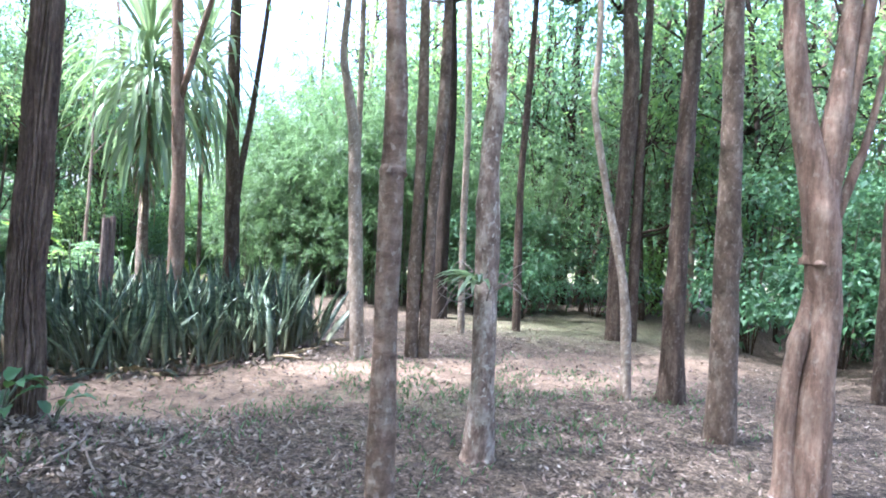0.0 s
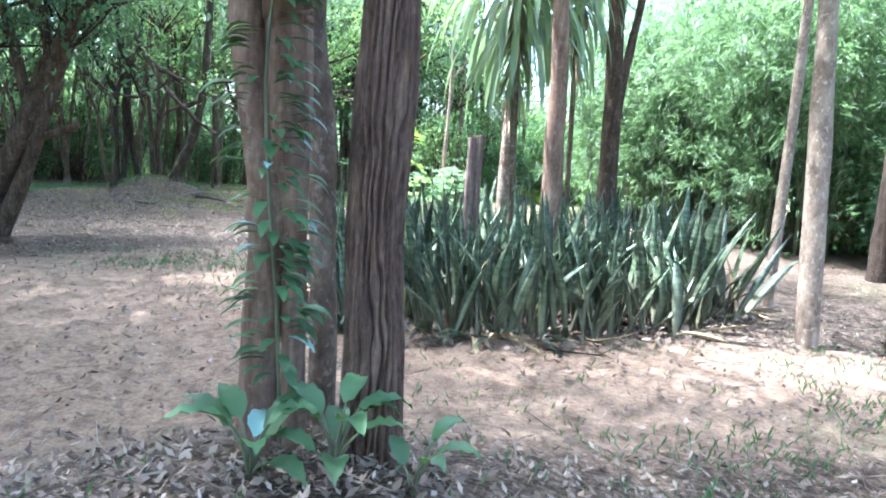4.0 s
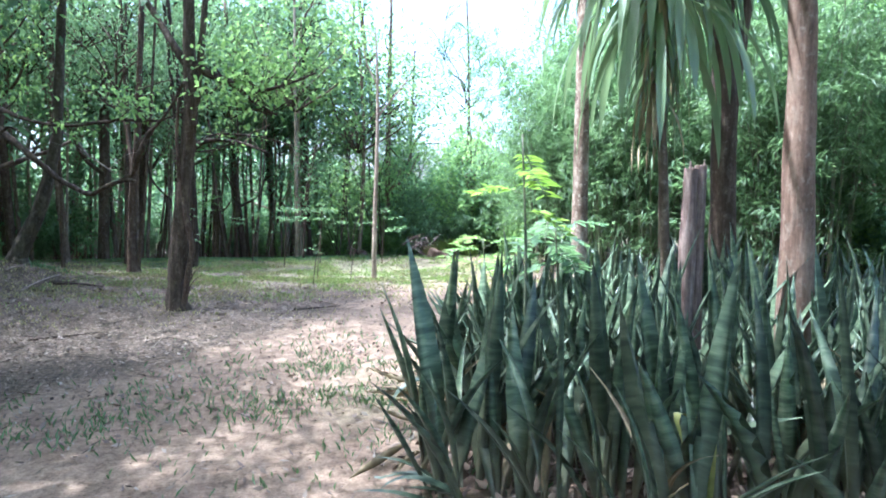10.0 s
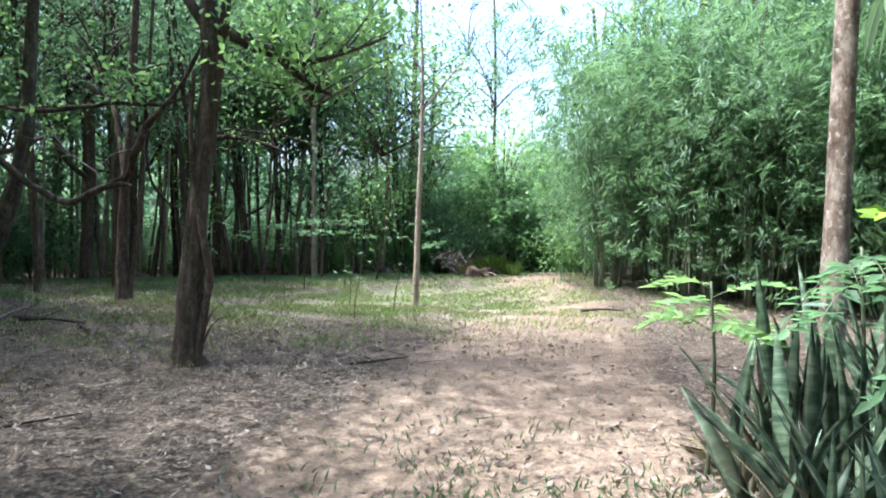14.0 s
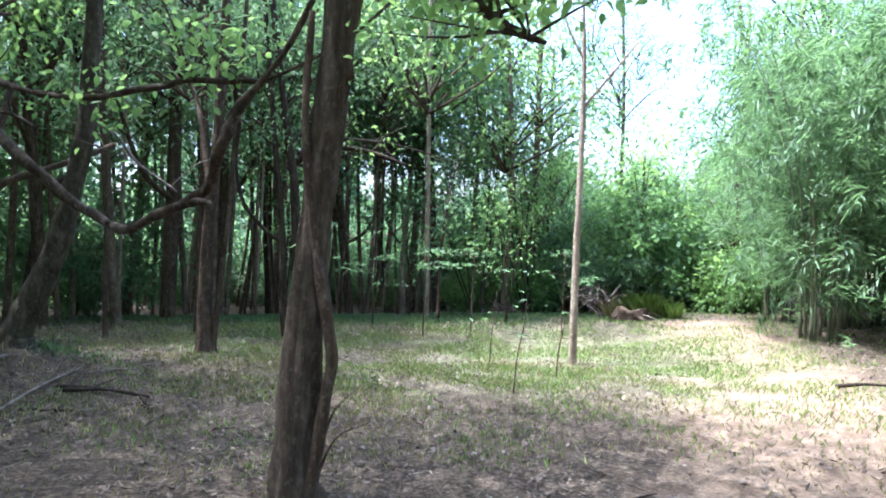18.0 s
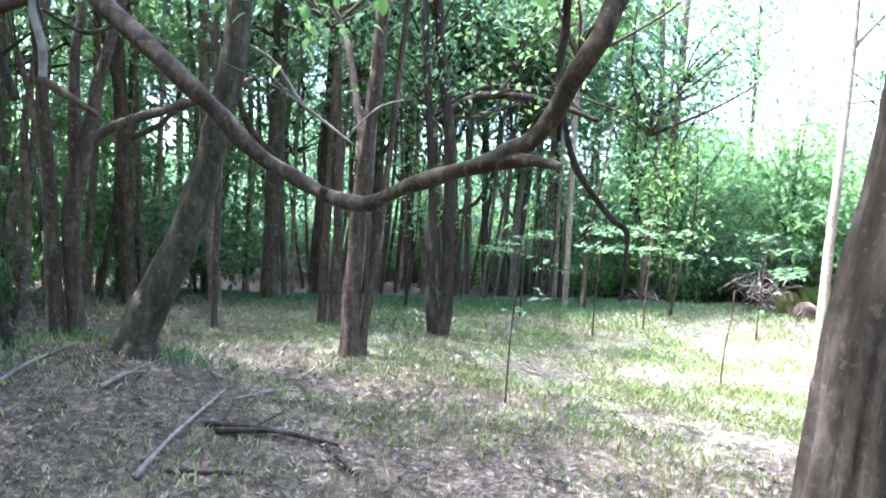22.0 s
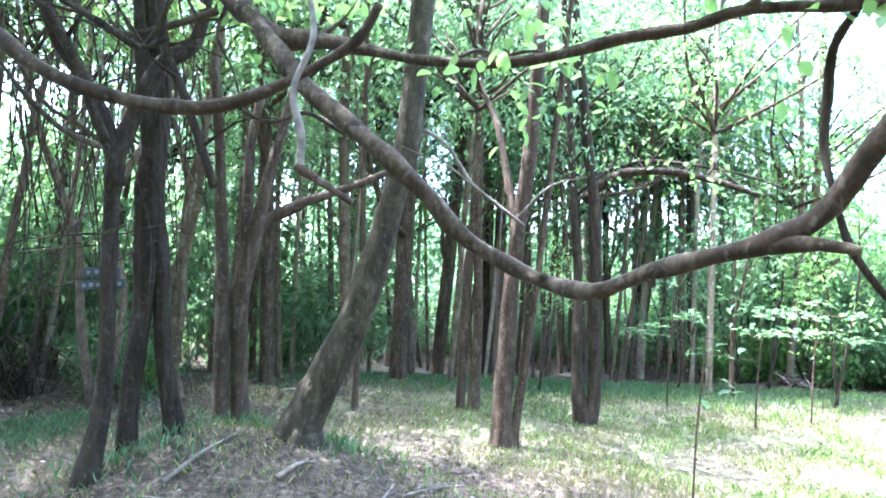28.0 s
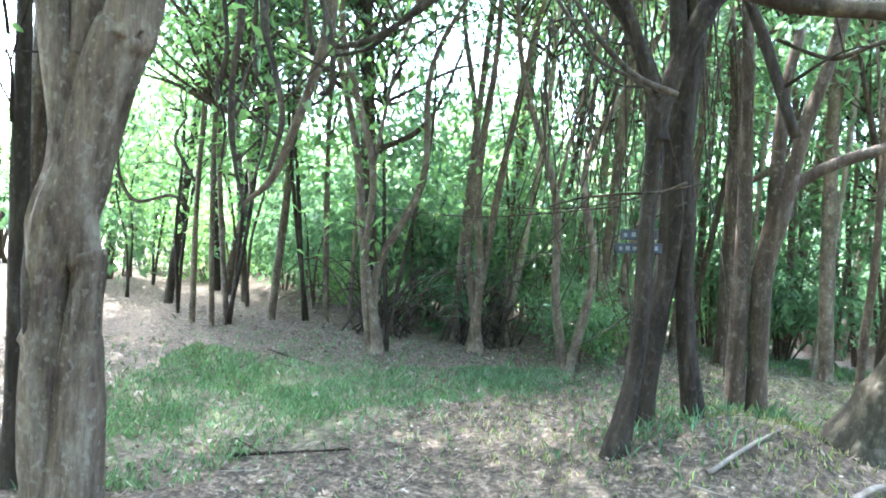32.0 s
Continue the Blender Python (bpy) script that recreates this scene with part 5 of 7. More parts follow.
for i, (x, y) in enumerate(dim_spots):
    m = Matrix.Translation((x, y, ground_z(x, y))) @ pose(0, 0, 0, 0, 0, rng.uniform(0, 360)) @ Matrix.Scale(rng.uniform(0.7, 1.1), 4)
    if i < 2:
        DIM[i].matrix_basis = m
    else:
        copy_thing(rng.choice(DIM), Matrix()).matrix_basis = m
# a loose belt of tall shrubs behind the knot of stems
for i in range(7):
    a, d = radians(12 + 4.6 * i), 10.0 + 1.1 * (i % 3)
    x, y = -3.4 - d * math.sin(a), 11.1 + d * math.cos(a)
    copy_thing(SHRUBS[1 + 2 * (i % 2)], Matrix()).matrix_basis = Matrix.Translation((x, y, ground_z(x, y))) @ pose(0, 0, 0, 0, 0, 77 * i) @ Matrix.Scale(1.0 + 0.08 * (i % 4), 4)




rng = random.Random(88)
for _ in range(60):
    x, y = rng.uniform(-14, -6.2), rng.uniform(17.6, 20.4)
    if free_place(x, y, 0.55):
        copy_thing(rng.choice(SHRUBS[:3]), Matrix()).matrix_basis = Matrix.Translation((x, y, ground_z(x, y))) @ pose(0, 0, 0, 0, 0, rng.uniform(0, 360)) @ Matrix.Scale(rng.uniform(0.3, 0.6), 4)


# tall trees that close the sky behind the clearing
rng = random.Random(87)
for k, (x, y) in enumerate([(-3.0, 23.0), (-0.5, 24.4), (0.5, 22.4), (-2.2, 25.0), (0.3, 25.6)]):
    wood = rng.choice([BARK_DARK, BARK_BROWN, BARK_GREY])
    h = rng.uniform(8.5, 10.5)
    stem = straight(h, rng.uniform(0.07, 0.11), (rng.uniform(-0.03, 0.03), 0), (rng.uniform(-0.2, 0.2), 0))
    tree(x, y, [stem], wood, f"tall {TREES_LABEL[wood]} tree closing the view behind the clearing",
         [(rng.choice([5, 6, 7]), stem[3][0], 0, h * 0.50, 1.0), (rng.choice([5, 7]), stem[4][0], 0.3, h * 0.74, 1.05)], turn=rng.uniform(0, 360), group="tall trees behind the clearing", seed=860 + k, sides=9, steps=4, knots=3)


tree(6.1, 26.3, [straight(9.5, 0.07, (0.01, 0), (0.2, 0))], BARK_GREY, "slim tall tree standing up in the gap beyond the clearing", [(0, 0.1, 0, 5.4, 0.75), (4, -0.6, 0.2, 7.2, 0.6), (2, 0.7, 0.1, 6.6, 0.5)], seed=711, sides=8, steps=4)


def broad_bush(x, y, h, r, seed, material, label):
    """A rounded bush whose broad leaves lie in flat tiers, dark and open at the foot."""
    t = thing("bush", on(x, y), label, "bush", "broad-leaved bushes at the clearing's end")
    rng = random.Random(seed)
    nr = np.random.default_rng(seed)
    C, D, N = [], [], []
    for i in range(30):
        a, f = i * 2.4, (i + 0.5) / 30
        z = h * (0.16 + 0.8 * f)
        reach = r * (0.45 + 0.55 * math.sin(math.pi * min(1, 0.25 + 0.75 * f))) * rng.uniform(0.7, 1.1)
        p, q = Vector((0, 0, z * 0.55)), Vector((math.cos(a) * reach, math.sin(a) * reach, z))
        m = p.lerp(q, 0.55) + Vector((0, 0, 0.12))
        part("branch", tube(Soup(), [(*p, 0.014), (*m, 0.009), (*q, 0.003)], 5, 3, 0.1, seed=i), BARK_BROWN, t)
        n = 58
        g = nr.uniform(0.45, 1.1, (n, 1))
        c = np.array(p)[None] * (1 - g) + np.array(q)[None] * g + nr.normal(size=(n, 3)) * [0.2, 0.2, 0.055]
        C.append(c)
        D.append(np.array([math.cos(a), math.sin(a), -0.35]) + nr.normal(size=(n, 3)) * [0.8, 0.8, 0.2])
        N.append(nr.normal(size=(n, 3)) * 0.22 + [0, 0, 1])
    c = np.vstack(C)
    k = len(c)
    part("stem", tube(Soup(), [(0, 0, -0.05, 0.05), (0.04, 0.02, h * 0.3, 0.035), (0, 0, h * 0.6, 0.02), (0.02, 0, h * 0.9, 0.006)], 8, 4, 0.1, seed=seed), BARK_BROWN, t)
    part("foliage", round_leaves("foliage", c, np.vstack(D), np.vstack(N), nr.uniform(0.12, 0.22, k), nr.uniform(0.06, 0.10, k), material), parent=t)


broad_bush(5.5, 23.2, 4.7, 1.35, 61, LEAF_BRIGHT, "tall rounded bush with flat tiers of broad green leaves")
for x, y, q in [(2.5, 23.4, 0.7), (7.0, 22.3, 0.8), (1.2, 22.9, 0.6), (6.7, 21.4, 0.9)]:
    copy_thing(SHRUBS[2], Matrix()).matrix_basis = Matrix.Translation((x, y, ground_z(x, y))) @ pose(0, 0, 0, 0, 0, 90 * x) @ Matrix.Scale(q, 4)
for k, (x, y, hh) in enumerate([(3.4, 24.2, 4.2), (4.4, 26.0, 4.6), (6.6, 25.6, 5.0), (4.4, 27.0, 5.5), (7.4, 22.6, 5.2)]):
    tree(x, y, [straight(hh * 0.7, 0.05, (0.02, 0), (0.1, 0))], BARK_BROWN, "low bushy tree closing the clearing", [(3, 0, 0, hh * 0.32, 0.85)], group="low trees beyond the clearing", seed=700 + k, sides=8, steps=3)


# ---- bamboo thicket ----
def bamboo(seed, h=5.8, culms=12, leaves=7400, spread=1.5):
    b = thing("bamboo_clump", Matrix(), "dense clump of arching green bamboo", "bamboo", "bamboo thicket")
    rng = np.random.default_rng(seed)
    C, D, U = [], [], []
    for i in range(culms):
        a, lean, hh = rng.uniform(0, 6.3), rng.uniform(0.3, 1.0) * spread, h * rng.uniform(0.6, 1.1)
        pts = [(0.25 * math.cos(a) + lean * math.cos(a) * f ** 2.2, 0.25 * math.sin(a) + lean * math.sin(a) * f ** 2.2, hh * (f - 0.12 * f ** 3) - 0.05, 0.022 * (1.1 - f)) for f in (0, 0.25, 0.5, 0.75, 1)]
        part("culm", tube(Soup(), pts, 6, 4, 0.02, seed=i), CULM, b)
        row = spline(pts, 12)[:, :3]
        sprays = leaves // culms // 13
        f = 0.10 + 0.90 * rng.uniform(0.0, 1, sprays) ** 0.62
        cen = row[(f * (len(row) - 1)).astype(int)] + rng.normal(size=(sprays, 3)) * np.array([0.55, 0.55, 0.2])
        face = rng.normal(size=(sprays, 3)) * np.array([1, 1, 0.25]) + np.array([math.cos(a), math.sin(a), -0.1]) * 0.6
        which = np.repeat(np.arange(sprays), 13)
        n13 = len(which)
        C.append(cen[which] + rng.normal(size=(n13, 3)) * 0.07)
        D.append(face[which] / np.linalg.norm(face[which], axis=1)[:, None] + rng.normal(size=(n13, 3)) * 0.5 + np.array([0, 0, -0.45]))
        U.append(rng.normal(size=(n13, 3)) * 0.35 + np.array([0, 0, 1]))
    c = np.vstack(C)
    c[:, 2] = np.maximum(c[:, 2], 0.08)
    n = len(c)
    part("foliage", leaf_mesh("foliage", c, np.vstack(D), np.vstack(U), rng.uniform(0.12, 0.24, n), rng.uniform(0.020, 0.036, n), LEAF_BAMBOO), parent=b)
    return b


CULM = plain("bamboo_culm", (0.05, 0.065, 0.03), (0.13, 0.135, 0.07), 6.0, 0.6, 0.1)
BAMBOO = [bamboo(s) for s in (1, 2, 3)]
rng = random.Random(5)
LINE = [(5.4, 17.2), (6.0, 16.0), (6.6, 15.0), (7.1, 14.0), (7.4, 12.8), (7.9, 11.8), (6.6, 18.2), (7.3, 16.4), (8.3, 14.6), (8.9, 12.9), (9.6, 11.4), (10.6, 10.6), (6.1, 19.1), (7.4, 18.6), (7.6, 20.6), (9.0, 16.6), (6.3, 14.2), (5.9, 15.2), (7.2, 12.2)]
for i, (x, y) in enumerate(LINE):
    m = Matrix.Translation((x, y, ground_z(x, y))) @ pose(0, 0, 0, 0, 0, rng.uniform(0, 360)) @ Matrix.Scale(rng.uniform(0.75, 1.05), 4)
    if i < 3:
        BAMBOO[i].matrix_basis = m
    else:
        copy_thing(rng.choice(BAMBOO), Matrix()).matrix_basis = m


# ---- far woods ----
def far_woods():
    rng = np.random.default_rng(9)
    n = 65000
    a = rng.uniform(0, 2 * np.pi, n)
    lump = 0.5 + 0.5 * np.sin(a * 9) * np.sin(a * 23 + 1)
    top = 4.5 + 3.5 * lump + 1.5 * np.sin(a * 51)
    gap = np.exp(-((np.angle(np.exp(1j * (a - 1.36)))) / 0.16) ** 2)
    top = top * (1 - 0.45 * gap)
    z = rng.uniform(0, 1, n) ** 0.9 * top
    rad = 40 + 7 * rng.uniform(0, 1, n) + 1.5 * np.sin(z * 1.7 + a * 40)
    c = np.stack([rad * np.cos(a) + 0.5, rad * np.sin(a) + 11, z], 1)
    d = rng.normal(size=(n, 3)) + np.array([0, 0, -0.4])
    me = leaf_mesh("far_woods", c, d, rng.normal(size=(n, 3)) * 0.6 + np.array([0, 0, 1]), rng.uniform(0.5, 1.0, n), rng.uniform(0.3, 0.55, n), LEAF_FOREST)
    tagged(new("far_woods", me), "distant belt of leafy green woodland", "woods", kind="stuff")


far_woods()


# ---- the snake plant bed ----
def sword(rng, h, w, lean, curl, dry=False):
    """One upright sword leaf: a folded, pointed blade with thickness."""
    s = Soup()
    a = rng.uniform(0, 6.3)
    tw = rng.uniform(-0.9, 0.9)
    n = 8
    for i in range(n + 1):
        f = i / n
        ww = w * (0.34 + 0.66 * math.sin(min(1, f / 0.55) * 1.57) ** 1.3) * (1 - max(0, (f - 0.5) / 0.5) ** 1.7 * 0.97)
        o = lean * f + curl * f ** 3
        z = h * (f - 0.10 * abs(curl) * f ** 3 - 0.25 * lean * lean * f * f)
        cx, cy = math.cos(a) * o, math.sin(a) * o
        b = a + math.pi / 2 + tw * f
        sx, sy = math.cos(b) * ww / 2, math.sin(b) * ww / 2
        nx, ny = -math.sin(b) * ww * 0.28, math.cos(b) * ww * 0.28
        s.v += [(cx - sx + nx, cy - sy + ny, z), (cx, cy, z), (cx + sx + nx, cy + sy + ny, z), (cx + nx * 0.12 + ny * 0, cy + ny * 0.12, z + 0.0005)]
    for i in range(n):
        p, q = 4 * i, 4 * i + 4
        s.f += [(p, p + 1, q + 1, q), (p + 1, p + 2, q + 2, q + 1), (p + 3, p, q, q + 3), (p + 2, p + 3, q + 3, q + 2)]
    return s.mesh("leaf", SWORD_DRY if dry else SWORD)


rng = random.Random(41)
BLADES = [sword(rng, rng.uniform(0.55, 1.15), rng.uniform(0.06, 0.10), rng.uniform(0.0, 0.34), rng.uniform(-0.08, 0.2)) for _ in range(18)]
LOW = [sword(rng, rng.uniform(0.6, 0.85), rng.uniform(0.05, 0.075), rng.uniform(0.18, 0.36), rng.uniform(0.1, 0.3)) for _ in range(6)]
DRIED = [sword(rng, rng.uniform(0.5, 0.8), 0.05, rng.uniform(0.1, 0.3), rng.uniform(0.1, 0.4), True) for _ in range(3)]
BED = [(0.25, 5.95), (1.05, 5.40), (2.1, 5.32), (3.4, 5.68), (4.3, 6.6), (4.3, 7.5), (3.3, 8.4), (2.2, 8.9), (1.45, 8.75), (0.7, 7.9), (0.25, 6.9)]


def in_poly(x, y, poly):
    inside = False
    for (ax, ay), (bx, by) in zip(poly, poly[1:] + poly[:1]):
        if (ay > y) != (by > y) and x < (bx - ax) * (y - ay) / (by - ay) + ax:
            inside = not inside
    return inside


def edge_gap(x, y, poly):
    best = 9
    for (ax, ay), (bx, by) in zip(poly, poly[1:] + poly[:1]):
        t = max(0, min(1, ((x - ax) * (bx - ax) + (y - ay) * (by - ay)) / ((bx - ax) ** 2 + (by - ay) ** 2)))
        best = min(best, math.hypot(x - ax - t * (bx - ax), y - ay - t * (by - ay)))
    return best


def snake_plant(x, y, rng, outer):
    p = thing("snake_plant", on(x, y, 0.02), "upright dark-green banded snake plant in a crowded bed", "plant", "snake plants of the bed")
    for k in range(rng.randint(6, 9)):
        q = rng.random()
        me = rng.choice(DRIED if q < (0.06 if outer else 0.03) else LOW if q < (0.24 if outer else 0.08) else BLADES)
        ob = part("leaf", me, parent=p)
        tilt = 22 if rng.random() < 0.14 else 9
        ob.matrix_basis = pose(rng.uniform(-0.13, 0.13), rng.uniform(-0.13, 0.13), 0, rng.uniform(-tilt, tilt), rng.uniform(-tilt, tilt), rng.uniform(0, 360)) @ Matrix.Scale(rng.uniform(0.76, 1.18), 4)


spots = []
for _ in range(6000):
    x, y = rng.uniform(0.1, 4.5), rng.uniform(5.2, 9.1)
    if in_poly(x, y, BED) and all((x - a) ** 2 + (y - b) ** 2 > 0.21 ** 2 for a, b in spots):
        spots.append((x, y))
for x, y in spots:
    snake_plant(x, y, rng, edge_gap(x, y, BED) < 0.3)


def splayed_plant(x, y, way, rng):
    """A plant at the bed's rim whose leaves have fallen outward."""
    p = thing("snake_plant", on(x, y, 0.0), "snake plant sprawling over the bed's rim, leaves darkened for shade", "plant", "sprawling snake plants of the bed")
    for k in range(rng.randint(4, 6)):
        s = Soup()
        a = way + rng.uniform(-1.0, 1.0)
        curved_leaf(s, (rng.uniform(-0.06, 0.06), rng.uniform(-0.06, 0.06), 0.02), (math.cos(a), math.sin(a), rng.uniform(0.15, 1.1)), rng.uniform(0.26, 0.46), rng.uniform(0.04, 0.058), rng.uniform(0.5, 1.9), 0.22, 8, 0.75, rng.uniform(-0.5, 0.5))
        for i, q in enumerate(s.v):
            q.z = max(q.z, 0.012 + 0.004 * (i % 3))
        part("leaf", s, SWORD_DRY if rng.random() < 0.12 else SWORD_LOW, p)


def curled_leaf():
    """The yellow leaf that bows over in front of the bed."""
    t = thing("snake_plant", on(1.22, 5.72), "yellow-green sword leaf bowed over at the bed's front", "plant", "snake plants of the bed")
    s = Soup()
    curved_leaf(s, (0, 0, 0.0), (-0.1, -0.12, 1.0), 0.95, 0.055, 0.0, 0.25, 12, 0.7)
    bend = []
    for q in s.v:
        f = max(0.0, (q.z - 0.42) / 0.5)
        bend.append(Vector((q.x - 0.16 * math.sin(min(1.0, f) * 3.0) * 0.6 - 0.10 * f, q.y, q.z if f == 0 else 0.42 + 0.09 * math.sin(f * 2.9) - 0.10 * max(0.0, f - 0.55))))
    s.v = bend
    part("leaf", s, YELLOW_LEAF, t)


# ---- strap-leaved palms over the bed ----
def rosette(x, y, z, n, length, seed, foot):
    rng = random.Random(seed)
    t = thing("dracaena", on(*foot), "tall strap-leaved dracaena with long drooping leaves", "plant", "strap-leaved plants in the bed")
    gz = ground_z(*foot)
    part("stem", tube(Soup(), [(0, 0, -0.1, 0.045), (0.02, 0, 0.8, 0.035), ((x - foot[0]) * 0.6, (y - foot[1]) * 0.6, (z - gz) * 0.6, 0.034), (x - foot[0], y - foot[1], z - gz, 0.034)], 10, 5, 0.08), BARK_GREY, t)
    for k in range(n):
        f = k / n
        a = k * 2.4 + rng.uniform(-0.2, 0.2)
        rise = 1.25 - 1.9 * f + rng.uniform(-0.2, 0.2)
        ln, w = length * rng.uniform(0.7, 1.15) * (1 - 0.1 * f), rng.uniform(0.026, 0.038)
        s = Soup()
        p = Vector((x - foot[0], y - foot[1], z - gz - 1.3 * f * rng.uniform(0.4, 1.0)))
        d = Vector((math.cos(a) * math.cos(rise), math.sin(a) * math.cos(rise), math.sin(rise)))
        steps = 9
        for i in range(steps + 1):
            q = i / steps
            side = d.cross(Vector((0, 0, 1)))
            side = side.normalized() if side.length > 0.05 else Vector((-math.sin(a), math.cos(a), 0))
            up = side.cross(d).normalized()
            ww = w * (0.5 + 1.6 * q - 1.2 * q * q) * (1 - max(0, (q - 0.7) / 0.3) ** 2 * 0.95)
            s.v += [p - side * ww + up * ww * 0.35, p, p + side * ww + up * ww * 0.35]
            p = p + d * (ln / steps)
            d = (d + Vector((0, 0, -1)) * (0.12 + 0.42 * q) * (1.25 if f > 0.2 else 0.7)).normalized()
        for i in range(steps):
            b = 3 * i
            s.f += [(b, b + 1, b + 4, b + 3), (b + 1, b + 2, b + 5, b + 4)]
        part("leaf", s, LEAF_PALM, t)
    for k in range(n // 2):
        a, s = rng.uniform(0, 6.3), Soup()
        p = Vector((x - foot[0], y - foot[1], z - gz - rng.uniform(0.7, 1.7)))
        d = Vector((math.cos(a) * 0.6, math.sin(a) * 0.6, -0.7)).normalized()
        ln, w = rng.uniform(0.45, 0.95), rng.uniform(0.012, 0.028)
        for i in range(6):
            side = d.cross(Vector((0, 0, 1))).normalized()
            ww = w * (1 - (i / 5) ** 2 * 0.9)
            s.v += [p - side * ww, p + side.cross(d) * ww * 0.4, p + side * ww]
            p = p + d * (ln / 5)
            d = (d + Vector((-math.cos(a) * 0.12, -math.sin(a) * 0.12, -0.35))).normalized()
        for i in range(5):
            b = 3 * i
            s.f += [(b, b + 1, b + 4, b + 3), (b + 1, b + 2, b + 5, b + 4)]
        if k % 5 < 3:
            part("leaf", s, LEAF_PALM, t)
        else:
            part("dry_leaf", s, SWORD_DRY, t, "brown dead leaf hanging under the crown")


rosette(2.15, 7.7, 3.95, 170, 1.5, 7, (2.2, 7.6))
rosette(3.02, 9.0, 4.35, 90, 1.3, 8, (3.05, 8.95))



# ---- low boughs and climbers over the last stretch ----
LIMB = [(-5.3, 14.95, 3.5, 0.06), (-5.02, 14.72, 3.23, 0.058), (-4.8, 14.53, 2.98, 0.056), (-4.62, 14.38, 2.77, 0.054), (-4.47, 14.25, 2.6, 0.052), (-4.3, 14.1, 2.39, 0.049), (-4.02, 13.95, 2.16, 0.043), (-3.84, 13.84, 2.01, 0.044), (-3.67, 13.85, 1.85, 0.041), (-3.57, 13.88, 1.74, 0.041), (-3.44, 13.9, 1.64, 0.037), (-3.29, 13.85, 1.56, 0.036), (-3.16, 13.72, 1.5, 0.036), (-3.03, 13.6, 1.47, 0.035), (-2.95, 13.54, 1.48, 0.038), (-2.82, 13.45, 1.55, 0.033), (-2.66, 13.32, 1.61, 0.031), (-2.53, 13.22, 1.65, 0.033), (-2.47, 13.17, 1.68, 0.038), (-2.38, 13.12, 1.74, 0.038), (-2.32, 13.06, 1.84, 0.038), (-2.29, 13.0, 1.93, 0.036), (-2.25, 12.95, 2.01, 0.036), (-2.22, 12.92, 2.07, 0.032), (-2.17, 12.92, 2.2, 0.033), (-2.08, 12.9, 2.32, 0.031), (-1.98, 12.87, 2.43, 0.028), (-1.82, 12.8, 2.64, 0.022), (-1.62, 12.7, 3.0, 0.014)]
STUB = [(-2.49, 13.18, 1.66, 0.033), (-2.4, 13.08, 1.66, 0.024), (-2.35, 13.03, 1.65, 0.022), (-2.31, 12.99, 1.64, 0.018)]
HANG = [(-2.21, 13.2, 2.47, 0.018), (-2.22, 13.33, 2.37, 0.017), (-2.21, 13.38, 2.21, 0.017), (-2.23, 13.36, 2.03, 0.015), (-2.21, 13.32, 1.84, 0.014), (-2.17, 13.3, 1.68, 0.016), (-2.09, 13.3, 1.56, 0.014), (-1.99, 13.3, 1.45, 0.015), (-1.93, 13.3, 1.4, 0.013), (-1.93, 13.3, 1.26, 0.008)]
ARCH = [(-5.53, 13.24, 2.57, 0.028), (-5.34, 13.20, 2.43, 0.031), (-5.12, 13.17, 2.27, 0.028), (-4.90, 13.15, 2.14, 0.026), (-4.69, 13.18, 2.08, 0.026), (-4.43, 13.21, 2.06, 0.026), (-4.22, 13.24, 2.13, 0.023), (-4.05, 13.24, 2.22, 0.020), (-3.90, 13.24, 2.32, 0.018), (-3.82, 13.21, 2.44, 0.017)]
ARCH2 = [(-4.96, 14.6, 3.09, 0.065), (-4.56, 14.4, 2.74, 0.055), (-4.27, 14.2, 2.65, 0.045), (-3.98, 14.0, 2.54, 0.033), (-3.74, 13.9, 2.47, 0.029), (-3.46, 13.8, 2.43, 0.028), (-3.24, 13.7, 2.42, 0.027), (-3.08, 13.6, 2.43, 0.029), (-2.91, 13.5, 2.45, 0.026), (-2.7, 13.4, 2.46, 0.026), (-2.58, 13.3, 2.48, 0.027), (-2.47, 13.25, 2.48, 0.025), (-2.3, 13.2, 2.47, 0.021), (-2.15, 13.15, 2.47, 0.019), (-1.95, 13.1, 2.49, 0.014), (-1.45, 13.05, 2.77, 0.01), (-0.95, 13.0, 3.24, 0.006)]
ARM = [(-4.03, 13.06, 2.42, 0.009), (-4.0, 13.02, 2.25, 0.011), (-4.05, 13.0, 2.08, 0.010), (-4.02, 13.0, 1.94, 0.013), (-4.02, 13.0, 1.83, 0.012)]
ARM2 = [(-4.03, 13.0, 1.84, 0.015), (-3.96, 13.0, 1.80, 0.016), (-3.85, 13.0, 1.73, 0.013)]
TWIGP = [(-3.82, 15.36, 2.47, 0.017), (-3.64, 15.37, 2.36, 0.014), (-3.48, 15.39, 2.13, 0.014), (-3.29, 15.40, 1.98, 0.014), (-3.10, 15.41, 1.84, 0.011)]
BR2 = [(-2.24, 18.07, 2.32, 0.059), (-1.93, 17.96, 2.57, 0.052), (-1.50, 17.81, 2.62, 0.042), (-1.02, 17.65, 2.52, 0.034), (-0.62, 17.50, 2.36, 0.025)]
CLIMBER = [(0.19, -0.05, 0.00, 0.033), (0.19, -0.05, 0.11, 0.029), (0.26, -0.06, 0.59, 0.029), (0.29, -0.07, 0.79, 0.031), (0.26, -0.06, 1.00, 0.027), (0.20, -0.05, 1.37, 0.023), (0.15, -0.04, 1.85, 0.018), (0.14, -0.03, 2.21, 0.016), (0.17, -0.04, 2.65, 0.012)]

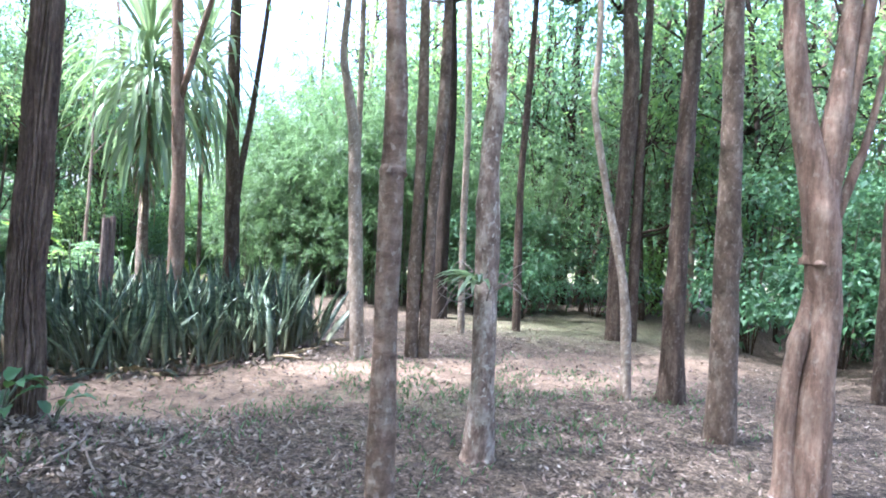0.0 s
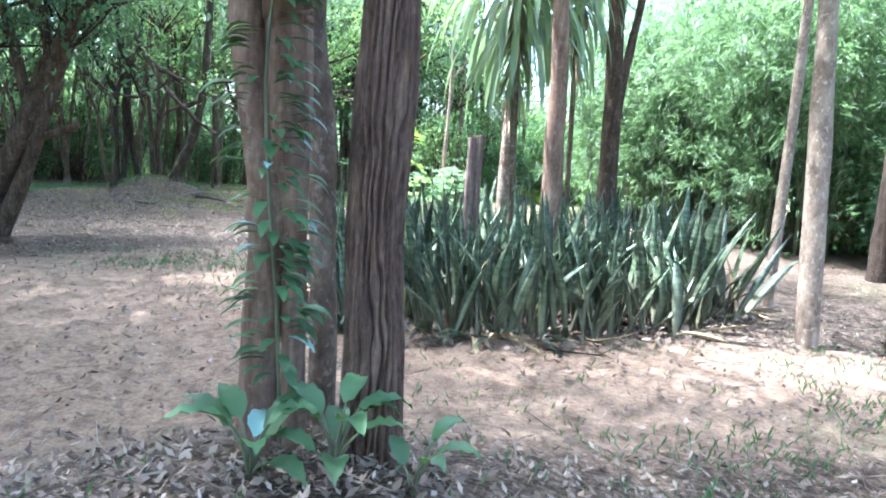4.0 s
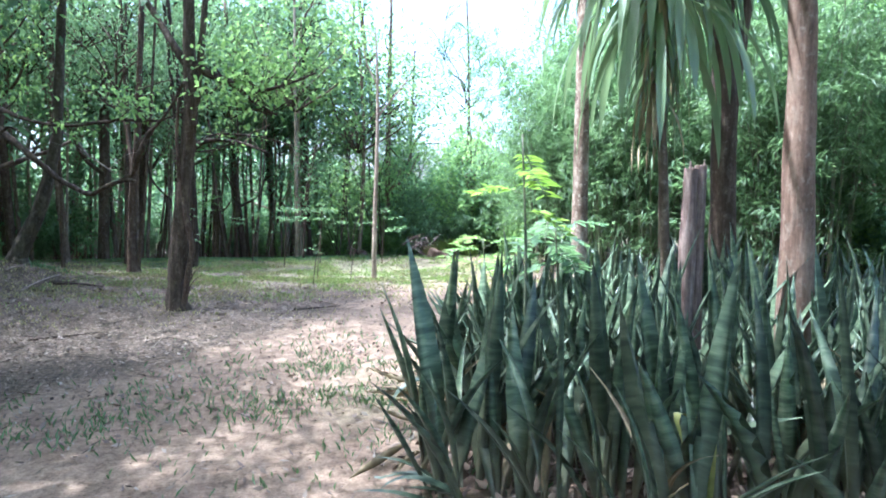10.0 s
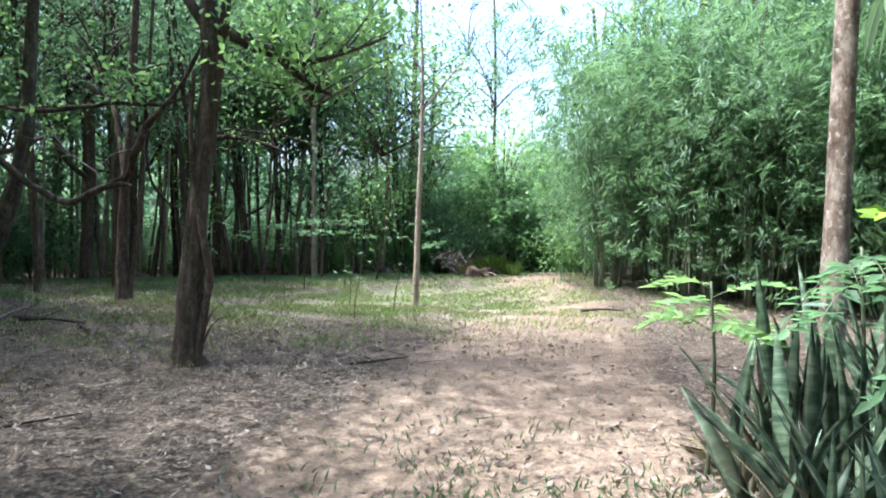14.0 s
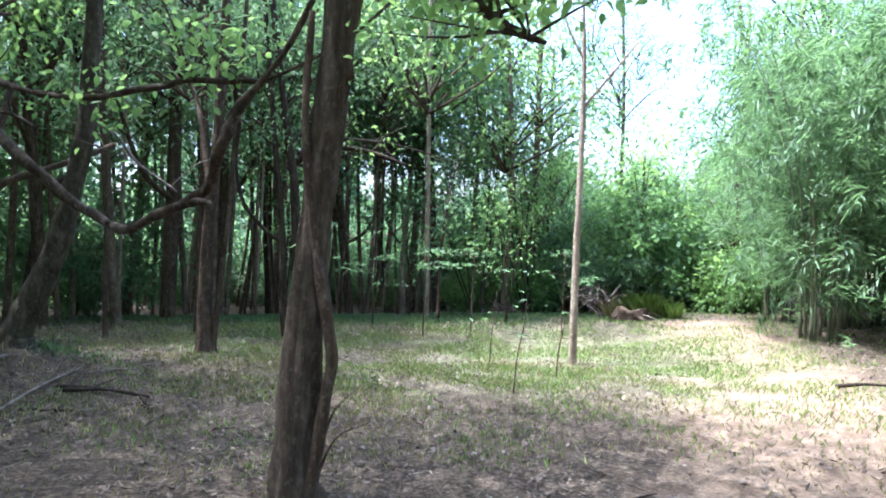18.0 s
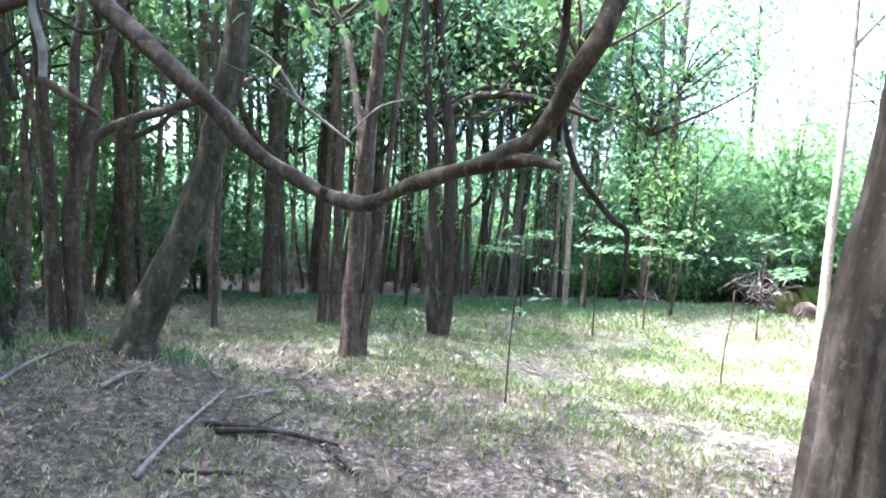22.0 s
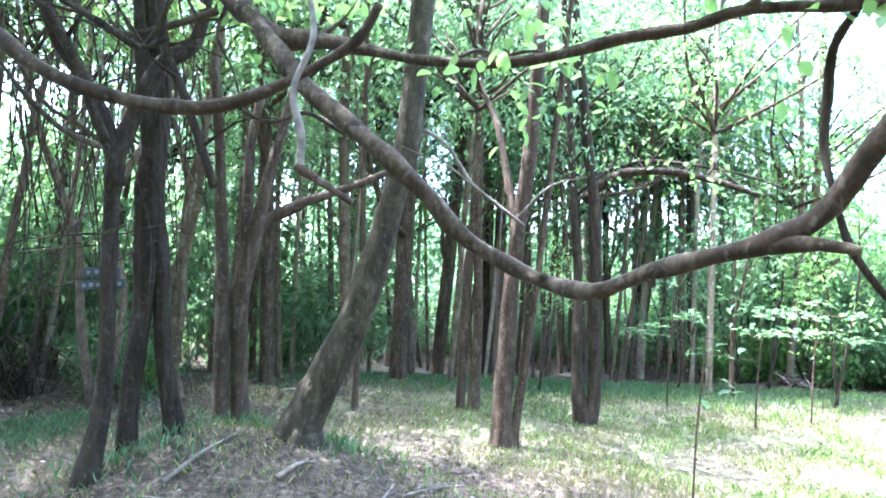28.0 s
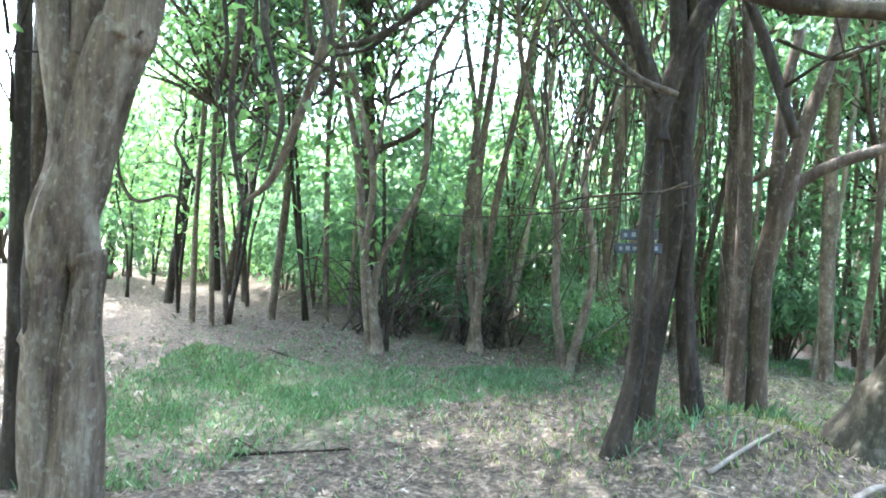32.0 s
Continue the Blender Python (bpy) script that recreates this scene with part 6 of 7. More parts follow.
HANG_A = [(-7.72, 13.6, 2.94, 0.025), (-7.59, 13.6, 2.5, 0.021), (-7.63, 13.6, 2.23, 0.019), (-7.63, 13.6, 1.93, 0.019), (-7.56, 13.6, 1.63, 0.015), (-7.46, 13.6, 1.4, 0.011)]
HANG_B = [(-7.28, 13.5, 2.85, 0.024), (-7.28, 13.5, 2.42, 0.022), (-7.17, 13.5, 2.13, 0.018), (-7.1, 13.5, 1.88, 0.015), (-7.18, 13.5, 1.62, 0.009)]
HANG_C = [(-7.27, 13.7, 2.9, 0.023), (-7.05, 13.7, 2.49, 0.022), (-6.98, 13.7, 2.27, 0.019), (-6.97, 13.7, 2.08, 0.017), (-7.05, 13.7, 2.05, 0.012)]
HANG_D = [(-6.17, 14.4, 3.03, 0.03), (-6.42, 14.3, 2.83, 0.028), (-6.67, 14.2, 2.68, 0.024), (-6.92, 14.1, 2.49, 0.021), (-7.09, 14.0, 2.39, 0.017), (-7.23, 13.9, 2.36, 0.01)]
HANG_E = [(-7.2, 13.9, 3.0, 0.039), (-7.21, 13.9, 2.5, 0.034), (-7.36, 13.9, 2.07, 0.031), (-7.58, 13.9, 1.64, 0.024), (-7.83, 13.9, 1.45, 0.016)]
OVER_A = [(-1.49, 12.25, 3.08, 0.067), (-1.19, 12.2, 2.92, 0.05), (-0.98, 12.1, 2.83, 0.041), (-0.8, 12.0, 2.66, 0.033), (-0.64, 11.9, 2.52, 0.023), (-0.48, 11.85, 2.45, 0.012)]
OVER_B = [(-0.8, 12.0, 2.71, 0.026), (-0.52, 11.9, 2.78, 0.022), (-0.26, 11.8, 2.86, 0.016), (-0.01, 11.7, 2.96, 0.011)]
CROOKED = [
    [(-8.89, 14.41, 3.23, 0.020), (-8.79, 14.43, 2.63, 0.017), (-8.83, 14.39, 2.29, 0.014), (-8.75, 14.42, 2.04, 0.011), (-8.75, 14.41, 1.73, 0.008)],
    [(-8.56, 14.50, 3.22, 0.022), (-8.53, 14.48, 2.54, 0.018), (-8.43, 14.53, 2.21, 0.015), (-8.41, 14.52, 1.88, 0.011), (-8.48, 14.46, 1.53, 0.008)],
    [(-8.39, 14.74, 3.27, 0.020), (-8.25, 14.80, 2.64, 0.017), (-8.15, 14.84, 2.30, 0.013), (-8.26, 14.76, 2.21, 0.010)],
    [(-7.19, 15.05, 3.13, 0.022), (-7.52, 14.80, 2.71, 0.018), (-7.67, 14.70, 2.57, 0.014), (-7.93, 14.52, 2.52, 0.011), (-8.17, 14.36, 2.64, 0.007)],
    [(-10.26, 15.18, 1.39, 0.012), (-10.41, 15.09, 1.46, 0.014), (-10.67, 14.91, 1.38, 0.016), (-10.82, 14.82, 1.57, 0.018), (-10.89, 14.80, 1.90, 0.020)],
    [(-10.66, 15.54, 1.63, 0.018), (-10.86, 15.42, 2.04, 0.015), (-10.79, 15.49, 2.32, 0.013), (-10.95, 15.39, 2.39, 0.010)],
    [(-2.29, 18.22, 2.40, 0.029), (-1.93, 18.22, 2.68, 0.025), (-1.50, 18.24, 2.79, 0.021), (-0.87, 18.25, 2.75, 0.018), (-0.38, 18.27, 2.66, 0.013), (0.06, 18.29, 2.52, 0.009)],
    [(-2.16, 18.22, 2.39, 0.025), (-1.73, 18.23, 2.44, 0.021), (-1.37, 18.24, 2.61, 0.016), (-1.01, 18.25, 2.80, 0.012), (-0.57, 18.25, 3.02, 0.008)],
    [(-6.20, 14.62, 2.77, 0.010), (-6.06, 14.63, 2.58, 0.011), (-5.91, 14.65, 2.38, 0.013), (-5.70, 14.65, 2.26, 0.014), (-5.55, 14.66, 2.15, 0.015)],
    [(-6.12, 14.62, 3.16, 0.030), (-5.88, 14.63, 2.84, 0.029), (-5.75, 14.64, 2.62, 0.028), (-5.66, 14.65, 2.38, 0.026), (-5.56, 14.65, 2.18, 0.025)],
    [(-5.88, 14.54, 3.07, 0.017), (-5.61, 14.56, 2.85, 0.019), (-5.42, 14.55, 2.77, 0.021), (-5.15, 14.56, 2.84, 0.024), (-4.92, 14.56, 2.92, 0.025)],
    [(-6.07, 14.49, 1.55, 0.005), (-5.88, 14.50, 1.61, 0.006), (-5.67, 14.50, 1.64, 0.008), (-5.46, 14.50, 1.66, 0.009), (-5.34, 14.50, 1.71, 0.010)],
    [(-5.25, 14.56, 3.09, 0.025), (-5.20, 14.56, 2.71, 0.025), (-5.06, 14.58, 2.37, 0.025), (-4.90, 14.59, 1.94, 0.025)],
    [(-4.86, 14.56, 2.98, 0.012), (-4.92, 14.57, 2.79, 0.009), (-4.82, 14.58, 2.58, 0.008), (-4.74, 14.58, 2.30, 0.005)],
    [(-5.89, 14.06, 2.64, 0.010), (-5.73, 14.11, 2.37, 0.013), (-5.54, 14.18, 2.17, 0.014), (-5.35, 14.23, 2.08, 0.017)],
    [(-5.64, 14.15, 2.85, 0.017), (-5.39, 14.23, 2.72, 0.019), (-5.21, 14.29, 2.62, 0.020), (-5.08, 14.33, 2.69, 0.021)],
    [(-5.13, 15.38, 2.61, 0.009), (-4.84, 15.33, 2.47, 0.013), (-4.58, 15.28, 2.53, 0.017), (-4.30, 15.23, 2.39, 0.021)]]


def bough(pts, wood, label, twigs=0, seed=0, name="bough", category="branch", sides=12, origin=(0, 0, 0), leaves=0):
    """A long free bough with side twigs and a few leaves."""
    t = thing(name, Matrix.Translation(origin), label, category)
    part("stem", tube(Soup(), pts, sides, 6, 0.2, 0.08, seed=seed, knots=len(pts) * 2), wood, t)
    rng = random.Random(seed)
    tips = []
    rows = spline(pts, 6)
    for i in range(twigs):
        k = rng.randrange(2, len(rows) - 1)
        p = Vector(rows[k][:3])
        d = Vector((rng.uniform(-1, 1), rng.uniform(-0.6, 0.6), rng.uniform(-0.1, 0.9))).normalized()
        ln = rng.uniform(0.3, 0.9)
        q = p + d * ln * 0.5 + Vector((0, 0, 0.05))
        r = p + d * ln + Vector((rng.uniform(-0.1, 0.1), 0, rng.uniform(-0.1, 0.2)))
        part("twig", tube(Soup(), [(*p, rows[k][3] * 0.5), (*q, 0.006), (*r, 0.002)], 6, 4, 0.1, seed=i), wood, t)
        tips += [q, r]
    if leaves and tips:
        nr = np.random.default_rng(seed)
        c = np.array([tips[i % len(tips)] for i in range(leaves)]) + nr.normal(size=(leaves, 3)) * 0.13
        me = round_leaves("foliage", c, nr.normal(size=(leaves, 3)) + [0, 0, -0.3], nr.normal(size=(leaves, 3)) * 0.5 + [0, 0, 1], nr.uniform(0.05, 0.11, leaves), nr.uniform(0.03, 0.055, leaves), LEAF_BRIGHT)
        part("foliage", me, parent=t)
    return t


limb = bough(LIMB, BARK_LIMB, "long low tree limb sagging in a wide curve", 0, 5)
part("side_stub", tube(Soup(), STUB, 12, 6, 0.2, 0.08, seed=6, knots=6), BARK_LIMB, limb)
for k, (row, way) in enumerate([(9, (0.02, -0.03, -0.05)), (12, (-0.02, -0.05, 0.03)), (15, (0.03, -0.02, -0.06)), (18, (0.02, -0.04, 0.05))]):
    p, r = Vector(LIMB[row][:3]), LIMB[row][3]
    q = p + Vector(way).normalized() * (r + 0.025)
    part("knot", tube(Soup(), [(*p, r * 0.6), (*p.lerp(q, 0.6), r * 0.5), (*q, r * 0.22)], 9, 4, 0.25, seed=k), BARK_LIMB, limb)
bough(HANG, BARK_DARK, "thin crooked dead branch hanging from above", 0, 7)
bough(ARCH, BARK_LIMB, "smooth brown climber stem arching down between the trees", 0, 8, "climber", "climber")
bough(ARCH2, BARK_LIMB, "long thin bough stretching out over the clearing", 9, 9, leaves=420)
dead = bough(ARM, PALE_DEAD, "pale barkless dead branch hanging upright with a dark fork", 0, 10)
part("fork", tube(Soup(), ARM2, 10, 5, 0.2, 0.08, seed=11, knots=4), BARK_BROWN, dead, "dark bark-covered fork")
bough(TWIGP, DEAD, "thin pale dead branch beside the leaning tree", 3, 12)
bough(BR2, BARK_DARK, "thin arched dark bough", 6, 13, leaves=80)
for i, row in enumerate(CROOKED):
    bough(row, BARK_LIMB if i % 3 else BARK_DARK, "thin crooked dark branch hanging between the trees", 4 if row[0][3] > 0.015 else 1, 60 + i, leaves=30 if i < 8 else 0)
for i, row in enumerate((HANG_A, HANG_B, HANG_C, HANG_D)):
    bough(row, BARK_LIMB, "thin dark climber stem drooping from the crowns", 3, 130 + i, leaves=14, name="climber", category="climber")
bough(HANG_E, BARK_GREY, "slim grey stem leaning between the trees", 2, 135, leaves=16)
bough(OVER_A, BARK_LIMB, "leafy dark bough reaching out of the fluted tree", 14, 136, leaves=620)
bough(OVER_B, BARK_LIMB, "leafy side bough of the fluted tree", 9, 137, leaves=420)
cx, cy = -1.78, 12.25
bough([(cx + a - 0.05, cy + b, c, r * 1.3) for a, b, c, r in CLIMBER], BARK_BROWN, "bent woody climber growing up the fluted tree", 2, 14, "climber", "climber")
bough([(-7.95, 12.62, 1.75, 0.010), (-7.80, 12.55, 1.95, 0.008), (-7.66, 12.47, 2.02, 0.005), (-7.55, 12.42, 1.98, 0.003)], BARK_DARK, "leafy twig on the thin dark tree", 4, 90, leaves=36)
bough([(-7.97, 12.60, 2.15, 0.010), (-7.85, 12.52, 2.32, 0.008), (-7.7, 12.45, 2.36, 0.005), (-7.6, 12.4, 2.3, 0.003)], BARK_DARK, "leafy twig on the thin dark tree", 4, 91, leaves=36)


# ---- plants and small things at the start ----
def curved_leaf(soup, base, way, length, width, droop, fold=0.25, steps=6, shape=1.0, curl=0.0):
    """One broad leaf that bends under its weight, with a raised fold along the rib."""
    p, d = Vector(base), Vector(way).normalized()
    b = len(soup.v)
    for i in range(steps + 1):
        q = i / steps
        side = d.cross(Vector((0, 0, 1)))
        side = side.normalized() if side.length > 0.05 else Vector((1, 0, 0))
        up = side.cross(d).normalized()
        w = width * max(0.02, math.sin(math.pi * min(1, (q * 0.96 + 0.03)) ** shape))
        soup.v += [p - side * w * 0.5 + up * w * fold, p, p + side * w * 0.5 + up * w * fold]
        p = p + d * (length / steps)
        d = (d + Vector((0, 0, -1)) * droop / steps * (0.5 + q) + side * curl / steps).normalized()
    for i in range(steps):
        k = b + 3 * i
        soup.f += [(k, k + 1, k + 4, k + 3), (k + 1, k + 2, k + 5, k + 4)]


def broad_plant(x, y, leaves, seed, label, size=0.26, pale=0):
    t = thing("broad_leaf_plant", on(x, y), label, "plant", "broad-leaved plants on the mound")
    rng = random.Random(seed)
    for i in range(leaves):
        a = i * 2.4 + rng.uniform(-0.4, 0.4)
        h = rng.uniform(0.06, 0.22)
        top = Vector((math.cos(a) * 0.07, math.sin(a) * 0.07, h))
        part("stalk", tube(Soup(), [(0, 0, -0.02, 0.007), (top.x * 0.4, top.y * 0.4, h * 0.6, 0.006), (*top, 0.004)], 5, 3), CULM, t)
        s = Soup()
        curved_leaf(s, top, (math.cos(a), math.sin(a), rng.uniform(0.3, 1.1)), size * rng.uniform(0.9, 1.4), size * 0.5, rng.uniform(1.0, 2.0), 0.18, 9, 0.8)
        for k, q in enumerate(s.v):
            if k % 3 != 1:
                q.z += 0.045 * size * math.sin(k * 0.9 + i * 2.0)
        part("leaf", s, PALE_LEAF if i == pale - 1 else BIG_LEAF, t, "silvery-blue drying leaf" if i == pale - 1 else "")


broad_plant(0.93, 2.39, 8, 1, "low broad-leaved plant at the foot of a tree", 0.17, 7)
broad_plant(1.18, 2.45, 11, 2, "low broad-leaved plant at the foot of a tree", 0.165)
broad_plant(1.43, 2.42, 4, 3, "low broad-leaved plant at the foot of a tree", 0.13)


def creeper():
    """A leafy vine climbing the two grown-together stems."""
    t = thing("creeper", on(0.94, 2.75), "leafy green vine climbing a reddish trunk", "vine")
    rng = random.Random(4)
    stem = [(0.02, -0.10, 0, 0.007), (0.0, -0.11, 0.5, 0.007), (-0.03, -0.12, 0.9, 0.006), (-0.05, -0.12, 1.3, 0.006), (-0.02, -0.12, 1.6, 0.005), (0.06, -0.13, 1.72, 0.003)]
    part("stem", tube(Soup(), stem, 6, 5), CULM, t)
    row = spline(stem, 10)
    for i in range(230):
        p = Vector(row[rng.randrange(len(row) // 8, len(row))][:3])
        a = rng.choice([3.6, 5.2, 6.0]) + rng.uniform(-0.7, 0.7)
        c = p + Vector((math.cos(a) * rng.uniform(0.02, 0.10), -0.02, rng.uniform(-0.05, 0.05)))
        s = Soup()
        curved_leaf(s, c, (math.cos(a), math.sin(a) * 0.7, rng.uniform(-0.1, 0.35)), rng.uniform(0.08, 0.14), rng.uniform(0.028, 0.042), rng.uniform(1.2, 2.2), 0.15, 5)
        part("leaf", s, BIG_LEAF if rng.random() < 0.93 else PALE_LEAF, t)


creeper()


def orchid():
    t = thing("orchid", Matrix.Translation((3.85, 1.92, 1.27)), "strap-leaved orchid with pale aerial roots on a trunk", "plant")
    rng = random.Random(6)
    for i in range(14):
        s = Soup()
        a = rng.uniform(2.4, 4.6)
        curved_leaf(s, (0, 0, 0.05), (math.cos(a), math.sin(a), rng.uniform(0.2, 0.9)), rng.uniform(0.22, 0.36), 0.05, rng.uniform(1.2, 2.6), 0.3, 7, 0.6)
        part("leaf", s, LEAF_PALM, t)
    for i in range(16):
        a = rng.uniform(0, 6.3)
        p = Vector((0.06 + 0.08 * math.cos(a), 0.03 + 0.09 * math.sin(a), rng.uniform(-0.05, 0.15)))
        q = p + Vector((math.cos(a) * 0.12, math.sin(a) * 0.12, rng.uniform(-0.1, 0.16)))
        e = q + Vector((math.cos(a) * 0.12, math.sin(a) * 0.1, rng.uniform(-0.25, 0.1)))
        part("root", tube(Soup(), [(*p, 0.005), (*q, 0.004), (*e, 0.002)], 5, 4, seed=i), DEAD, t)


orchid()


def stump():
    t = thing("stump", on(1.75, 6.63), "weathered brown broken stump with a split top", "stump")
    part("trunk", tube(Soup(), [(-0.035, 0, -0.1, 0.060), (-0.033, 0, 0.5, 0.050), (-0.032, 0, 1.1, 0.045), (-0.030, 0, 1.50, 0.043), (-0.030, 0, 1.53, 0.038)], 20, 6, 0.1, 0.22, seed=9), BARK_STUMP, t)
    part("trunk", tube(Soup(), [(0.035, 0, -0.1, 0.060), (0.034, 0.01, 0.5, 0.046), (0.036, 0.01, 1.0, 0.040), (0.040, 0.01, 1.40, 0.036), (0.042, 0.01, 1.54, 0.033), (0.042, 0.01, 1.56, 0.028)], 20, 6, 0.1, 0.22, seed=12), BARK_STUMP, t)
    for i, (x, y, h) in enumerate([(-0.045, -0.02, 0.05), (-0.012, 0.015, 0.03), (0.05, -0.012, 0.06)]):
        part("splinter", tube(Soup(), [(x, y, 1.42, 0.014), (x, y, 1.53, 0.011), (x, y, 1.53 + h, 0.002)], 5, 3, seed=i), BARK_STUMP, t)


stump()


def feather_sapling(x, y, h, n, seed, material, label, ln=0.5):
    """A thin sapling whose long leaves carry two rows of leaflets."""
    t = thing("sapling", on(x, y), label, "sapling")
    rng = np.random.default_rng(seed)
    part("stem", tube(Soup(), [(0, 0, -0.05, 0.014), (0.03, 0, h * 0.5, 0.011), (0, 0.02, h, 0.006)], 6, 5), CULM, t)
    for i in range(n):
        a = i * 2.4
        z = h * (0.72 + 0.28 * i / n)
        C, D = [], []
        d = np.array([math.cos(a), math.sin(a), rng.uniform(0.05, 0.75)])
        rib, sag = [], rng.uniform(0.3, 0.9)
        for k in range(11):
            f = k / 10
            p = np.array([0, 0.01, z]) + d * ln * f + np.array([0, 0, -sag * ln * f * f])
            rib.append((*p, 0.003))
            for sgn in (-1, 1):
                if f > 0.12:
                    C.append(p)
                    D.append(np.array([-d[1] * sgn, d[0] * sgn, -0.15]) + d * 0.45)
        leaf = part("leaf", leaf_mesh("leaf", C, np.array(D) + rng.normal(size=(len(C), 3)) * 0.15, rng.normal(size=(len(C), 3)) * 0.3 + [0, 0, 1], rng.uniform(0.10, 0.15, len(C)), rng.uniform(0.035, 0.05, len(C)), material), parent=t)
        part("rib", tube(Soup(), rib[::3] + [rib[-1]], 4, 2), CULM, leaf)


feather_sapling(0.98, 7.3, 1.8, 4, 1, LEAF_YELLOW, "yellow-green feathery sapling growing out of the bed", 0.3)
feather_sapling(1.35, 7.6, 1.25, 6, 2, LEAF_FOREST, "green feathery sapling growing out of the bed", 0.30)
feather_sapling(1.6, 8.3, 1.3, 8, 3, LEAF_FOREST, "green feathery sapling growing out of the bed", 0.32)
feather_sapling(1.25, 8.9, 1.1, 7, 4, LEAF_BRIGHT, "bright green feathery sapling behind the bed", 0.36)


def bent_blade():
    t = thing("snake_plant", on(0.92, 7.72), "dark drying sword leaf leaning out of the bed", "plant", "snake plants of the bed")
    for i, (w, ln, d) in enumerate([((-0.33, 0.54, 0.62), 0.9, 0.05), ((-0.5, -0.3, 0.9), 0.6, 0.6), ((-0.3, 0.5, 0.9), 0.7, 0.4)]):
        s = Soup()
        curved_leaf(s, (0, 0, 0.12), w, ln, 0.055, d, 0.3, 8, 0.9)
        part("leaf", s, SWORD_LOW if i == 0 else SWORD, t)
    t = thing("snake_plant", on(0.60, 7.40), "dark withered sword leaves drooping out of the bed", "plant", "snake plants of the bed")
    for z, w, ln, d in [(0.12, (-1.0, -0.25, 1.1), 0.72, 3.6), (0.30, (-0.9, 0.15, 0.62), 0.5, 0.3), (0.26, (-0.8, -0.1, 0.75), 0.42, 0.2), (0.05, (-0.9, -0.5, 0.4), 0.4, 0.7)]:
        s = Soup()
        curved_leaf(s, (0, 0, z), w, ln, 0.055, d, 0.3, 9, 0.9)
        part("leaf", s, SWORD_LOW, t)
    part("foot", tube(Soup(), [(0.02, 0, -0.05, 0.03), (0.01, 0, 0.15, 0.025), (0, 0, 0.32, 0.008)], 8, 4, 0.1), SWORD_LOW, t)


bent_blade()
rng = random.Random(143)
for (ax, ay), (bx, by), n in [((0.25, 6.6), (0.25, 5.95), 2), ((0.2, 5.9), (1.0, 5.36), 6), ((1.0, 5.36), (2.1, 5.28), 6), ((2.2, 5.3), (2.7, 5.45), 2)]:
    for i in range(n):
        f = (i + rng.random()) / n
        splayed_plant(ax + (bx - ax) * f, ay + (by - ay) * f, math.atan2(ay + (by - ay) * f - 7.0, ax + (bx - ax) * f - 1.9), rng)
curled_leaf()


def twiggy(x, y, h, seed, label, leaves=18, lean=0.1, r=0.009, layered=False):
    """A bare young stem with a few leaves."""
    t = thing("sapling", on(x, y), label, "sapling", "young stems on the grass")
    rng = random.Random(seed)
    nr = np.random.default_rng(seed)
    pts = [(0, 0, -0.05, r), (lean * 0.3, 0.01, h * 0.4, r * 0.8), (lean * 0.8, 0, h * 0.75, r * 0.6), (lean, 0.02, h, r * 0.3)]
    part("stem", tube(Soup(), pts, 6, 4, 0.1, seed=seed), BARK_BROWN, t)
    tips = [Vector((lean, 0.02, h))]
    for i in range(6 if layered else 3):
        f = rng.uniform(0.55, 0.95)
        a = rng.uniform(0, 6.3)
        p = Vector((lean * f, 0, h * f))
        ln = rng.uniform(0.35, 0.6) if layered else rng.uniform(0.08, 0.2)
        q = p + Vector((math.cos(a) * ln, math.sin(a) * ln, 0.12 * ln))
        part("twig", tube(Soup(), [(*p, r * 0.4), (*p.lerp(q, 0.5), r * 0.3), (*q, 0.001)], 4, 3, seed=i), BARK_BROWN, t)
        tips += [q, p.lerp(q, 0.6)]
    c = np.array([tips[i % len(tips)] for i in range(leaves)]) + nr.normal(size=(leaves, 3)) * np.array([0.1, 0.1, 0.02 if layered else 0.06])
    part("foliage", leaf_mesh("foliage", c, nr.normal(size=(leaves, 3)) * [1, 1, 0.2], nr.normal(size=(leaves, 3)) * 0.2 + [0, 0, 1], nr.uniform(0.07, 0.13, leaves), nr.uniform(0.03, 0.05, leaves), LEAF_FOREST), parent=t)


twiggy(0.10, 14.53, 0.85, 1, "bare thin young stem standing in the grass", 4, 0.12)
twiggy(0.83, 15.47, 0.75, 2, "bare thin young stem standing in the grass", 3, 0.1)
twiggy(0.29, 16.36, 0.9, 3, "bare thin young stem standing in the grass", 6, 0.08)
twiggy(-1.92, 15.45, 1.25, 4, "thin leafy sapling standing in dry grass", 14, 0.06)
twiggy(-0.3, 18.2, 1.3, 5, "slender sapling with flat layers of leaves", 110, 0.05, 0.012, True)
twiggy(0.5, 18.6, 1.4, 6, "slender sapling with flat layers of leaves", 110, 0.05, 0.012, True)
twiggy(-1.0, 19.0, 1.5, 7, "slender sapling with flat layers of leaves", 110, 0.05, 0.012, True)
twiggy(1.9, 18.4, 1.3, 8, "slender sapling with flat layers of leaves", 90, 0.05, 0.012, True)


